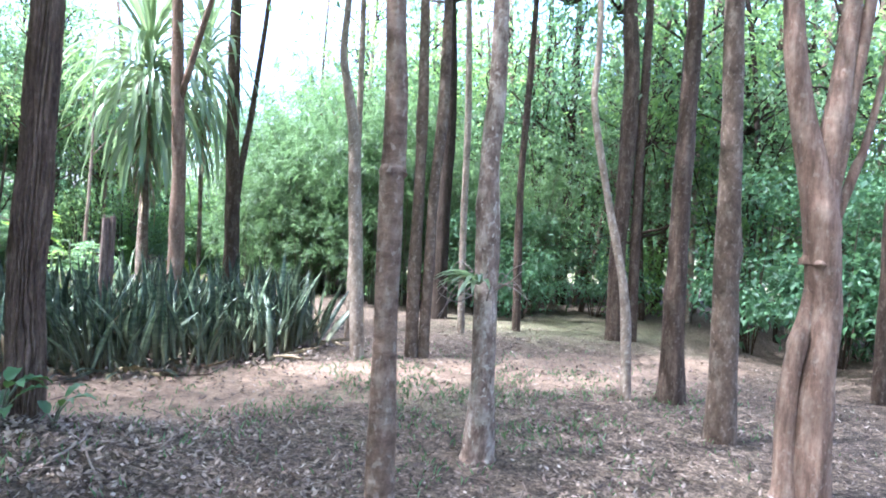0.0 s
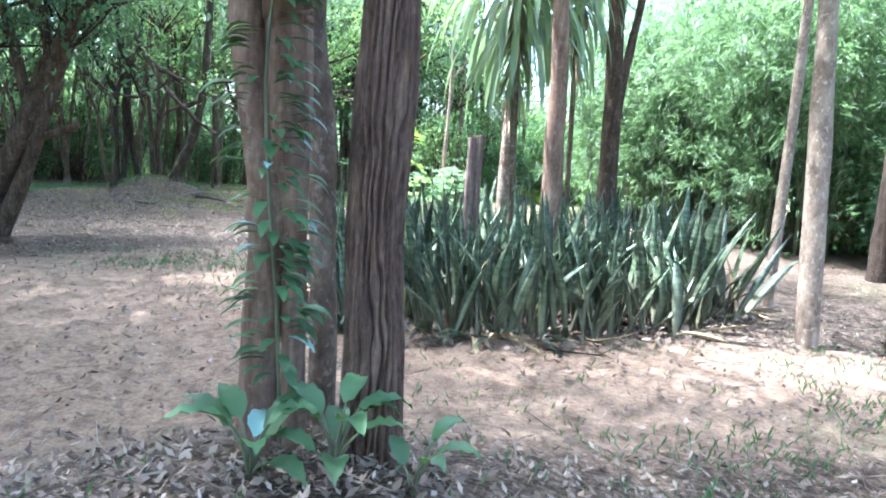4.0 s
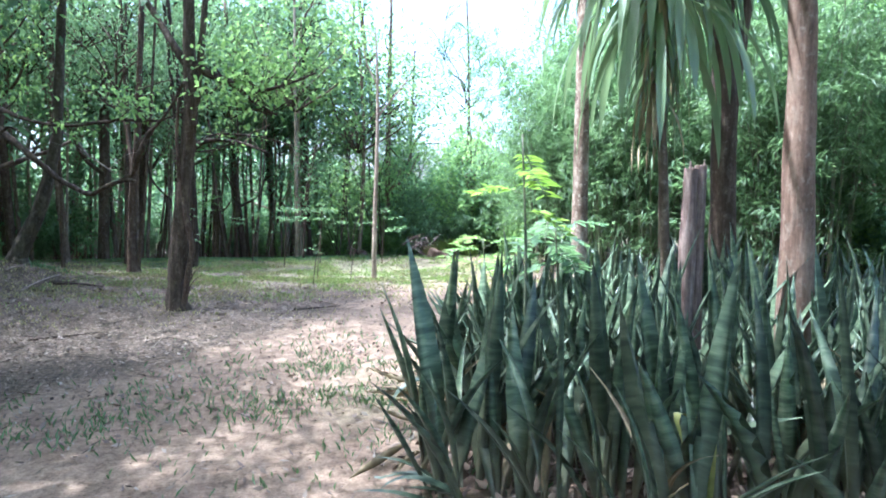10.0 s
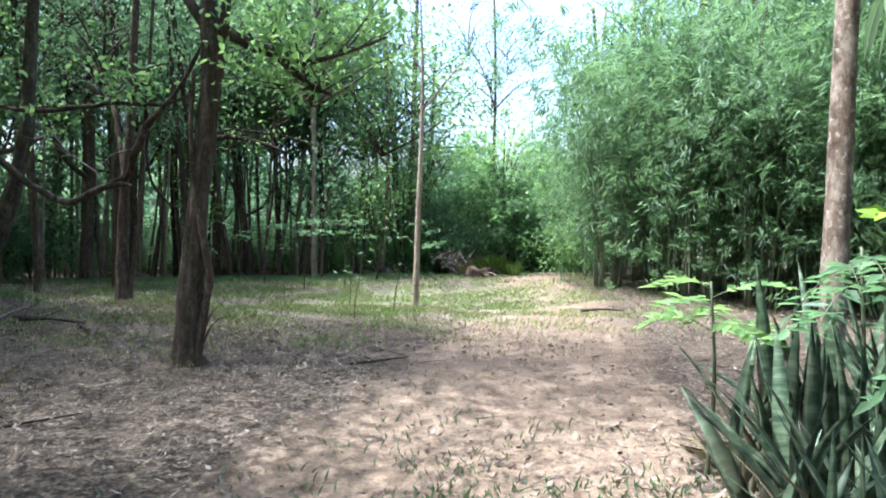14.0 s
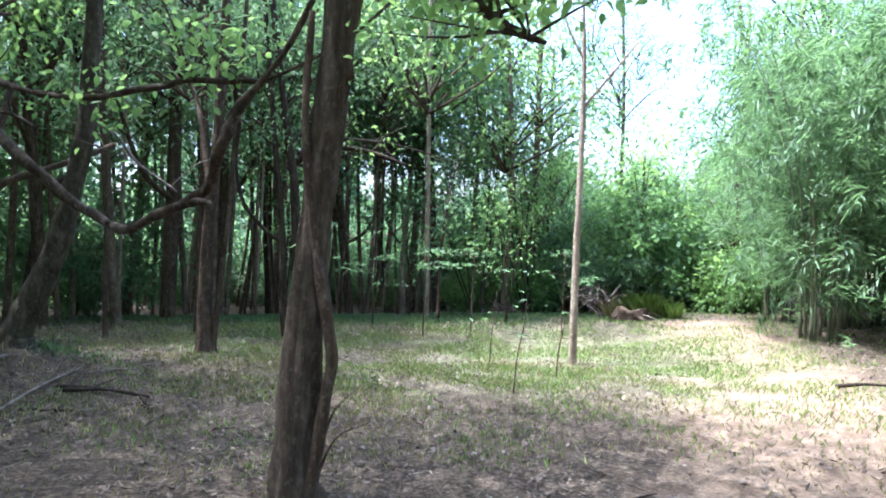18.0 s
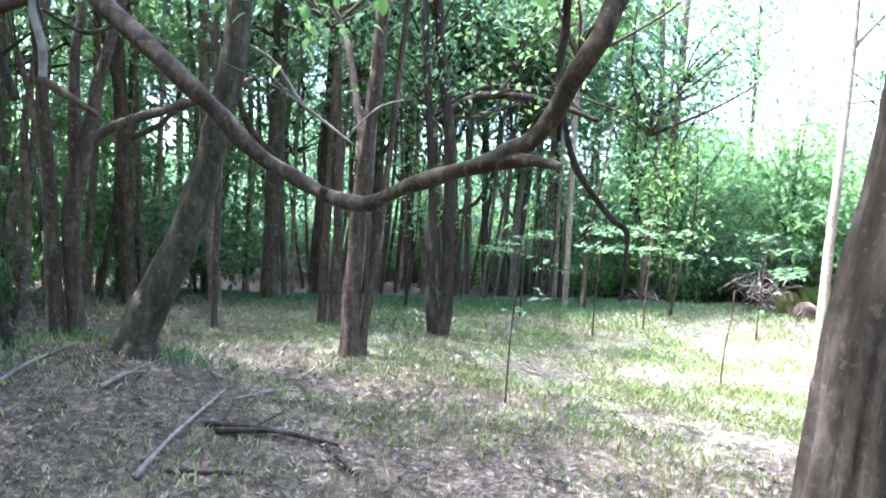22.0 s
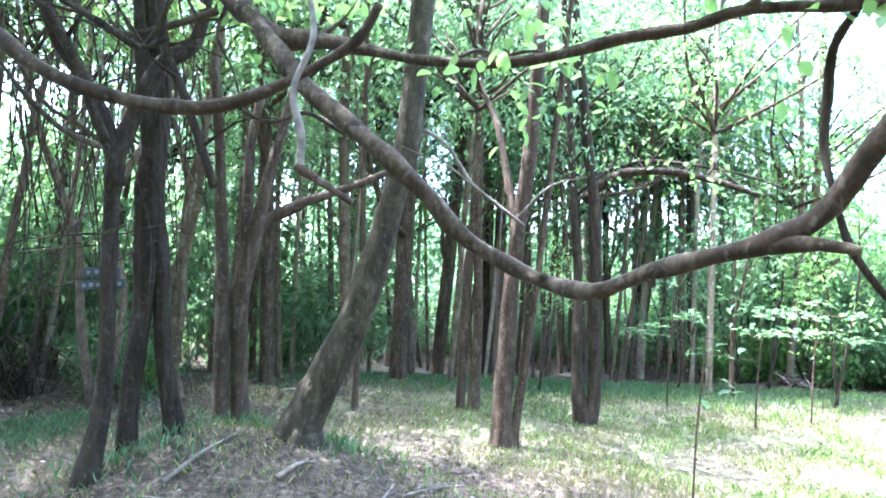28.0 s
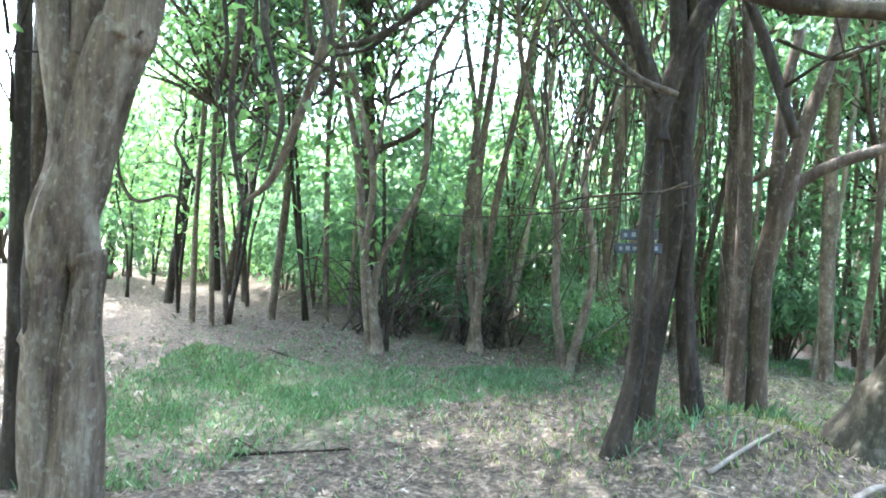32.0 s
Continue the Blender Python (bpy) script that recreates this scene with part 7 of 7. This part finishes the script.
# ---- the sign on the thin dark tree ----
def sign():
    t = thing("sign", pose(-5.66, 14.86, 1.40, 0, -4, 24), "small dark two-line name board nailed to a tree", "sign")
    for i, (dz, w) in enumerate([(0.038, 0.2), (-0.038, 0.25)]):
        b = bmesh.new()
        bmesh.ops.create_cube(b, size=1, matrix=Matrix.Translation((0, 0, dz)) @ Matrix.Diagonal((w, 0.012, 0.058, 1)))
        bmesh.ops.bevel(b, geom=b.edges[:], offset=0.003, segments=1, affect="EDGES")
        me = bpy.data.meshes.new("board")
        b.to_mesh(me)
        b.free()
        me.materials.append(BOARD)
        board = part("board", me, parent=t)
        for k in range(4 if i == 0 else 6):
            s = Soup()
            x0 = -w / 2 + 0.018 + k * (w - 0.03) / (4 if i == 0 else 6)
            x1, z0, z1 = x0 + 0.018 + 0.004 * (k % 3), dz - 0.011, dz + 0.009 + 0.004 * (k % 2)
            s.v = [(x, y, z) for x in (x0, x1) for y in (-0.0095, -0.0065) for z in (z0, z1)]
            s.f = [(0, 1, 3, 2), (4, 6, 7, 5), (0, 4, 5, 1), (2, 3, 7, 6), (0, 2, 6, 4), (1, 5, 7, 3)]
            part("letter_bar", s, LETTER, board, smooth=False)


BOARD = plain("sign_board", (0.018, 0.020, 0.024), (0.05, 0.055, 0.062), 30.0, 0.5, 0.1)
LETTER = plain("sign_paint", (0.14, 0.14, 0.14), (0.24, 0.24, 0.235), 40.0, 0.6, 0.05)
sign()


# ---- dead climbers hanging in the knot of stems ----
def tangle():
    rng = random.Random(21)
    for i in range(64):
        x, y = rng.uniform(-6.7, -5.3), rng.uniform(15.0, 15.9)
        z = rng.uniform(2.4, 3.4)
        drop = rng.uniform(0.5, 2.1)
        sx = rng.uniform(-0.5, 0.5)
        pts = [(x, y, z, 0.009), (x + sx * 0.3 + rng.uniform(-0.05, 0.05), y, z - drop * 0.35, 0.005), (x + sx * 0.7 + rng.uniform(-0.08, 0.08), y + rng.uniform(-0.1, 0.1), z - drop * 0.7, 0.004), (x + sx, y, z - drop, 0.004)]
        t = thing("dead_climber", Matrix(), "thin dry climber stem hanging among trunks", "climber", "dead climbers in the knot of stems")
        part("stem", tube(Soup(), pts, 5, 5, 0.1, seed=i), BARK_LIMB, t)
    for i, (a, b) in enumerate([((-6.9, 15.0, 1.55), (-5.4, 15.1, 1.75)), ((-6.6, 15.1, 1.2), (-5.5, 15.2, 1.65)), ((-7.6, 14.6, 1.5), (-5.9, 15.2, 1.6)), ((-6.2, 15.0, 0.6), (-5.5, 15.3, 1.3)), ((-6.9, 15.3, 0.9), (-6.2, 15.5, 1.7))]):
        a, b = Vector(a), Vector(b)
        m = a.lerp(b, 0.5) - Vector((0, 0, 0.08))
        t = thing("dead_twig", Matrix(), "thin dry twig caught between the stems", "twig", "dry twigs in the knot of stems")
        part("stem", tube(Soup(), [(*a, 0.002), (*m, 0.005), (*b, 0.006)], 5, 5, 0.2, seed=i), BARK_LIMB, t)


tangle()


# ---- branches fallen on the ground ----
def stick(pts, r, wood, label, seed=0, side=0):
    r *= 0.75
    t = thing("fallen_branch", Matrix(), label, "branch", "fallen branches")
    rows = []
    for i, (x, y) in enumerate(pts):
        rows.append((x, y, ground_z(x, y) + r * 1.2 + (0.02 if 0 < i < len(pts) - 1 else 0), r * (1 - 0.5 * i / max(1, len(pts) - 1))))
    part("stem", tube(Soup(), rows, 8, 5, 0.16, seed=seed, knots=3), wood, t)
    rng = random.Random(seed)
    for k in range(side):
        i = rng.randrange(0, len(rows) - 1)
        f = rng.random()
        p = Vector(rows[i][:3]).lerp(Vector(rows[i + 1][:3]), f)
        a = rng.uniform(0, 6.3)
        q = p + Vector((math.cos(a), math.sin(a), 0.25)) * rng.uniform(0.12, 0.35)
        part("twig", tube(Soup(), [(*p, r * 0.4), (*p.lerp(q, 0.5), r * 0.3), (*q, 0.002)], 5, 3, 0.2, seed=k), wood, t)


PALESTICK = "pale barkless branch lying on the leaf litter"
DARKSTICK = "dark rotting branch lying on the leaf litter"
stick([(-4.08, 14.03), (-4.04, 14.30), (-3.96, 14.66), (-3.88, 15.13)], 0.021, DEAD, PALESTICK, 1, 1)
stick([(-5.14, 14.67), (-5.01, 14.87), (-4.87, 15.27)], 0.018, DEAD, PALESTICK, 2, 0)
stick([(-4.53, 14.79), (-4.44, 14.92), (-4.36, 15.02)], 0.020, DEAD, PALESTICK, 3, 1)
stick([(-3.69, 15.24), (-3.47, 15.51)], 0.016, DEAD, PALESTICK, 4, 0)
stick([(-3.89, 14.64), (-3.58, 14.64), (-3.16, 14.52)], 0.022, BARK_DARK, DARKSTICK, 5, 3)
stick([(-3.95, 14.11), (-3.57, 14.12)], 0.022, BARK_DARK, DARKSTICK, 6, 1)
stick([(-3.20, 14.56), (-3.01, 14.16)], 0.019, BARK_DARK, DARKSTICK, 7, 1)
stick([(-3.82, 14.58), (-3.46, 14.60), (-3.10, 14.50)], 0.026, BARK_DARK, DARKSTICK, 8, 2)
stick([(-3.82, 15.01), (-3.61, 15.24), (-3.42, 15.46)], 0.014, DEAD, PALESTICK, 9, 0)
stick([(3.37, 14.42), (3.7, 14.41), (4.02, 14.33)], 0.03, BARK_DARK, DARKSTICK, 11)
stick([(-7.49, 13.6), (-7.04, 14.15)], 0.014, BARK_DARK, DARKSTICK, 12, 2)
stick([(-9.5, 15.65), (-8.78, 15.57)], 0.014, BARK_DARK, DARKSTICK, 13, 2)
stick([(-5.6, 18.7), (-5.22, 18.96)], 0.02, DEAD, PALESTICK, 14)
stick([(1.36, 1.85), (1.56, 2.11), (1.6, 2.34)], 0.012, DEAD, PALESTICK, 15, 3)
stick([(1.67, 1.74), (1.6, 2.07), (1.78, 2.3)], 0.009, DEAD, PALESTICK, 16, 2)
stick([(0.42, 1.97), (0.81, 2.04), (1.1, 2.11)], 0.016, BARK_BROWN, "thin root lying bare on the mound", 17, 1)
stick([(0.45, 1.62), (0.89, 1.93), (1.07, 2.18)], 0.02, BARK_BROWN, "thin root lying bare on the mound", 18, 1)
stick([(-0.11, 1.11), (0.59, 1.39), (1.26, 1.48)], 0.012, BARK_BROWN, DARKSTICK, 19, 2)
stick([(-2.9, 10.6), (-2.3, 10.9)], 0.014, BARK_DARK, DARKSTICK, 20, 1)
stick([(-0.3, 11.9), (0.3, 12.1)], 0.014, BARK_DARK, DARKSTICK, 21, 1)
stick([(-4.56, 13.49), (-4.06, 13.31)], 0.014, BARK_DARK, DARKSTICK, 22, 2)
stick([(2.3, 5.15), (2.7, 5.0)], 0.012, BARK_DARK, DARKSTICK, 23, 1)


# ---- dark twiggy bush at the wood's edge ----
def dead_bush(x, y, seed):
    t = thing("dead_bush", on(x, y), "low dark tangle of bare twigs at the wood's edge", "bush", "bare bushes")
    rng = random.Random(seed)
    for i in range(46):
        a, ln, h = rng.uniform(0, 6.3), rng.uniform(0.3, 1.3), rng.uniform(0.2, 0.9)
        w = rng.uniform(-0.3, 0.3)
        part("twig", tube(Soup(), [(rng.uniform(-0.4, 0.4), rng.uniform(-0.3, 0.3), -0.02, 0.012), (math.cos(a) * ln * 0.5 + w, math.sin(a) * ln * 0.5, h, 0.009), (math.cos(a) * ln, math.sin(a) * ln + w, h * rng.uniform(0.4, 1.2), 0.003)], 4, 4, 0.2, seed=i), BARK_LIMB, t)


dead_bush(-9.41, 17.28, 1)
dead_bush(-8.31, 17.78, 2)


# ---- brush pile and grass tuft at the clearing's end ----
def brush_pile(x, y, r, h, n, seed, label):
    t = thing("brush_pile", on(x, y), label, "brush pile")
    rng = random.Random(seed)
    for i in range(n):
        a = rng.uniform(0, 6.3)
        c = Vector((rng.uniform(-r, r) * 0.6, rng.uniform(-r, r) * 0.6, rng.uniform(0.02, h * 0.7)))
        d = Vector((math.cos(a), math.sin(a), rng.uniform(-0.3, 0.7))) * rng.uniform(0.2, 0.55)
        p, q = c - d * 0.6, c + d * 0.6
        p.z, q.z = max(p.z, 0.01), max(q.z, 0.01)
        part("stick", tube(Soup(), [(*p, 0.013), (*(c + Vector((0, 0, 0.03))), 0.012), (*q, 0.005)], 5, 3, 0.15, seed=i), DEAD if i % 2 else BARK_BROWN, t)


brush_pile(3.48, 20.75, 0.62, 0.75, 64, 1, "heap of pale dry branches at the clearing's end")


def root_clod(x, y, r, h, seed):
    """A clod of earth and roots turned up on the grass."""
    t = thing("root_clod", on(x, y), "brown clod of earth and roots on the grass", "root clod")
    rng = random.Random(seed)
    part("earth", tube(Soup(), [(0, 0, -0.12, r * 1.05), (0, 0, h * 0.3, r * 0.95), (0.03, 0, h * 0.7, r * 0.7), (0.02, 0.02, h, r * 0.25)], 24, 6, 0.5, 0.35, seed=seed, knots=14), BARK_BROWN, t)
    for i in range(12):
        a, ln = rng.uniform(0, 6.3), rng.uniform(0.7, 1.4) * r
        part("root", tube(Soup(), [(0, 0, h * 0.6, 0.02), (math.cos(a) * ln * 0.6, math.sin(a) * ln * 0.6, h * rng.uniform(0.5, 1.0), 0.014), (math.cos(a) * ln, math.sin(a) * ln, h * rng.uniform(0.05, 0.9), 0.005)], 5, 4, 0.2, seed=i), DEAD, t)


root_clod(3.65, 19.58, 0.36, 0.17, 71)
brush_pile(1.7, 21.5, 0.4, 0.25, 16, 2, "small heap of dry twigs on the grass")


def tuft(x, y, n, h, seed, material, label):
    nr = np.random.default_rng(seed)
    a = nr.uniform(0, 6.3, n)
    c = np.stack([np.cos(a) * nr.uniform(0, 0.25, n), np.sin(a) * nr.uniform(0, 0.25, n), np.full(n, ground_z(x, y))], 1) + [x, y, 0]
    d = np.stack([np.cos(a) * nr.uniform(0.1, 0.9, n), np.sin(a) * nr.uniform(0.1, 0.9, n), np.full(n, 1.0)], 1)
    ob = new("grass_tuft", leaf_mesh("grass_tuft", c, d, np.stack([-np.sin(a), np.cos(a), 0 * a], 1), h * nr.uniform(0.4, 1.1, n), nr.uniform(0.005, 0.010, n), material, 0.3))
    return tagged(ob, label, "grass", "grass tufts", "stuff")


tuft(3.95, 19.85, 800, 0.48, 1, GRASS, "tall green grass tuft by the brush heap")
tuft(4.35, 19.75, 420, 0.32, 2, GRASS, "tall green grass tuft by the brush heap")
tuft(3.6, 20.1, 420, 0.35, 3, DRY_GRASS, "dry grass tuft by the brush heap")


# ---- fallen sword leaves and low leaves round the bed ----
rng = random.Random(91)
DRY_FLAT = [sword(rng, rng.uniform(0.4, 0.7), 0.05, 0.04, 0.05, True) for _ in range(4)]
for i in range(40):
    k = rng.random() * len(BED)
    a, b = BED[int(k)], BED[(int(k) + 1) % len(BED)]
    f = k - int(k)
    x, y = a[0] * (1 - f) + b[0] * f, a[1] * (1 - f) + b[1] * f
    ox, oy = x - 2.2, y - 7.0
    g = math.hypot(ox, oy)
    x, y = x + ox / g * rng.uniform(-0.05, 0.15), y + oy / g * rng.uniform(-0.05, 0.15)
    if x < 1.6 and y < 6.4:
        continue
    ob = thing("fallen_leaf", pose(x, y, ground_z(x, y) + 0.04, rng.uniform(80, 89), 0, math.degrees(math.atan2(oy, ox)) + 90 + rng.uniform(-60, 60)), "long sword leaf lying at the bed's edge", "leaf", "fallen sword leaves")
    part("leaf_blade", rng.choice(DRY_FLAT), parent=ob)


# ---- loose cover of the ground ----
def scatter(n, seed, box, accept):
    rng = np.random.default_rng(seed)
    out = []
    while len(out) < n:
        for x, y in zip(rng.uniform(box[0], box[2], 4000), rng.uniform(box[1], box[3], 4000)):
            if rng.random() < accept(x, y):
                out.append((x, y, ground_z(x, y)))
                if len(out) >= n:
                    break
    return np.array(out), rng


def near_weight(x, y):
    gap = min(math.hypot(x - px, y - py) for px, py in ((1.5, 2), (0, 5), (-1, 9), (-2, 12), (-4, 14), (-7, 15), (1, 15), (5, 4)))
    return max(0.06, min(1, 1.6 - gap / 4.0))


def litter_cover():
    c, rng = scatter(78000, 61, (-14, -2, 13, 22), lambda x, y: (1 - 0.80 * sandy(x, y)) * (1 - 0.35 * grassy(x, y)) * near_weight(x, y) * (0.35 + 0.65 * (noise.noise((x * 0.9, y * 0.9, 5)) > -0.15)))
    n = len(c)
    a = rng.uniform(0, 6.3, n)
    c[:, 2] += rng.uniform(0.004, 0.03, n)
    d = np.stack([np.cos(a), np.sin(a), rng.uniform(-0.15, 0.5, n)], 1)
    up = rng.normal(size=(n, 3)) * 0.45 + [0, 0, 1]
    ob = new("leaf_litter", leaf_mesh("leaf_litter", c, d, up, 0.016 + 0.056 * rng.uniform(0, 1, n) ** 2.2, 0.008 + 0.022 * rng.uniform(0, 1, n) ** 1.6, LITTER, -0.15))
    tagged(ob, "dry brown and grey fallen leaves on the soil", "leaf litter", kind="stuff")


def mound_litter():
    c, rng = scatter(13000, 64, (-1.2, -1.6, 5.5, 3.4), lambda x, y: max(0.15, bell(x, y, 1.1, 1.7, 1.8, 1.3)))
    n = len(c)
    a = rng.uniform(0, 6.3, n)
    c[:, 2] += rng.uniform(0.004, 0.03, n)
    d = np.stack([np.cos(a), np.sin(a), rng.uniform(-0.15, 0.6, n)], 1)
    ob = new("mound_litter", leaf_mesh("mound_litter", c, d, rng.normal(size=(n, 3)) * 0.5 + [0, 0, 1], rng.uniform(0.02, 0.065, n), rng.uniform(0.009, 0.028, n), LITTER, -0.2))
    tagged(ob, "dark curled fallen leaves on the low mound", "leaf litter", kind="stuff")


def loose_leaves(name, n, seed, box, accept, size, label):
    c, rng = scatter(n, seed, box, accept)
    a = rng.uniform(0, 6.3, n)
    c[:, 2] += rng.uniform(0.004, 0.02, n)
    d = np.stack([np.cos(a), np.sin(a), rng.uniform(-0.1, 0.5, n)], 1)
    ob = new(name, leaf_mesh(name, c, d, rng.normal(size=(n, 3)) * 0.45 + [0, 0, 1], size * rng.uniform(0.5, 1.3, n), size * rng.uniform(0.2, 0.5, n), LITTER, -0.2))
    tagged(ob, label, "leaf litter", kind="stuff")


def blades(name, n, seed, box, accept, h, material, label):
    c, rng = scatter(n, seed, box, accept)
    a = rng.uniform(0, 6.3, n)
    t = rng.uniform(0.1, 0.9, n)
    d = np.stack([np.cos(a) * t, np.sin(a) * t, np.ones(n)], 1)
    ob = new(name, leaf_mesh(name, c, d, np.stack([-np.sin(a), np.cos(a), 0 * a], 1), h * rng.uniform(0.4, 1.2, n), rng.uniform(0.005, 0.011, n), material, 0.3))
    tagged(ob, label, "grass", kind="stuff")


def clump(x, y, s, seed):
    return max(0.0, min(1.0, 0.5 + 2.2 * noise.noise((x * s, y * s, seed))))


def twig_cover():
    c, rng = scatter(5000, 63, (-11, -2, 10, 21), lambda x, y: (1 - 0.85 * sandy(x, y)) * near_weight(x, y))
    n = len(c)
    a = rng.uniform(0, 6.3, n)
    c[:, 2] += rng.uniform(0.006, 0.02, n)
    d = np.stack([np.cos(a), np.sin(a), rng.uniform(-0.05, 0.2, n)], 1)
    ob = new("twig_litter", leaf_mesh("twig_litter", c, d, rng.normal(size=(n, 3)) + [0, 0, 1], rng.uniform(0.08, 0.34, n), rng.uniform(0.004, 0.010, n), LITTER, 0.02))
    tagged(ob, "small broken twigs strewn over the soil", "twig litter", kind="stuff")


LAWN = [(-7.58, 12.86), (-9.12, 13.69), (-10.2, 15.3), (-8.49, 15.6), (-7.17, 17.37), (-6.52, 16.62), (-7.55, 14.76), (-7.45, 13.8), (-7.3, 13.23)]
litter_cover()
mound_litter()
loose_leaves("path_litter", 3600, 65, (-5, 2.8, 9, 13), lambda x, y: sandy(x, y) * (0.15 + 0.85 * (noise.noise((x * 0.8, y * 0.8, 2)) > 0.0)), 0.06, "scattered dry leaves on the sandy path")
loose_leaves("bed_litter", 2600, 66, (-0.2, 5.0, 4.7, 9.2), lambda x, y: 1.0 if in_poly(x, y, BED) else 0.5 * (edge_gap(x, y, BED) < 0.3), 0.11, "dead brown leaves lying round the bed's feet")
twig_cover()
blades("grass", 26000, 71, (-9, 12.5, 8, 22), lambda x, y: bell(x, y, 1.0, 17.0, 4.2, 3.4) * clump(x, y, 1.3, 2), 0.06, GRASS, "short thin green grass on the sunny clearing")
blades("dry_grass", 22000, 72, (-7, 11, 6, 21), lambda x, y: bell(x, y, -1.6, 16.2, 4.2, 3.2) * clump(x, y, 1.1, 3), 0.055, DRY_GRASS, "short dry yellow grass under the trees")
blades("shade_grass", 30000, 73, (-13, 12, 6, 23), lambda x, y: max(in_poly(x, y, LAWN) * (0.3 + 0.6 * clump(x, y, 1.6, 9)), 0.15 * bell(x, y, -8.4, 15.2, 1.6, 1.6), 0.25 * bell(x, y, -6.2, 17.0, 1.3, 0.7), 0.7 * bell(x, y, -1.4, 20.3, 4.0, 0.9), 0.35 * bell(x, y, -2.6, 18.3, 0.8, 0.5)), 0.065, GRASS_DARK, "green grass in a darker shade tone along the shaded ground")
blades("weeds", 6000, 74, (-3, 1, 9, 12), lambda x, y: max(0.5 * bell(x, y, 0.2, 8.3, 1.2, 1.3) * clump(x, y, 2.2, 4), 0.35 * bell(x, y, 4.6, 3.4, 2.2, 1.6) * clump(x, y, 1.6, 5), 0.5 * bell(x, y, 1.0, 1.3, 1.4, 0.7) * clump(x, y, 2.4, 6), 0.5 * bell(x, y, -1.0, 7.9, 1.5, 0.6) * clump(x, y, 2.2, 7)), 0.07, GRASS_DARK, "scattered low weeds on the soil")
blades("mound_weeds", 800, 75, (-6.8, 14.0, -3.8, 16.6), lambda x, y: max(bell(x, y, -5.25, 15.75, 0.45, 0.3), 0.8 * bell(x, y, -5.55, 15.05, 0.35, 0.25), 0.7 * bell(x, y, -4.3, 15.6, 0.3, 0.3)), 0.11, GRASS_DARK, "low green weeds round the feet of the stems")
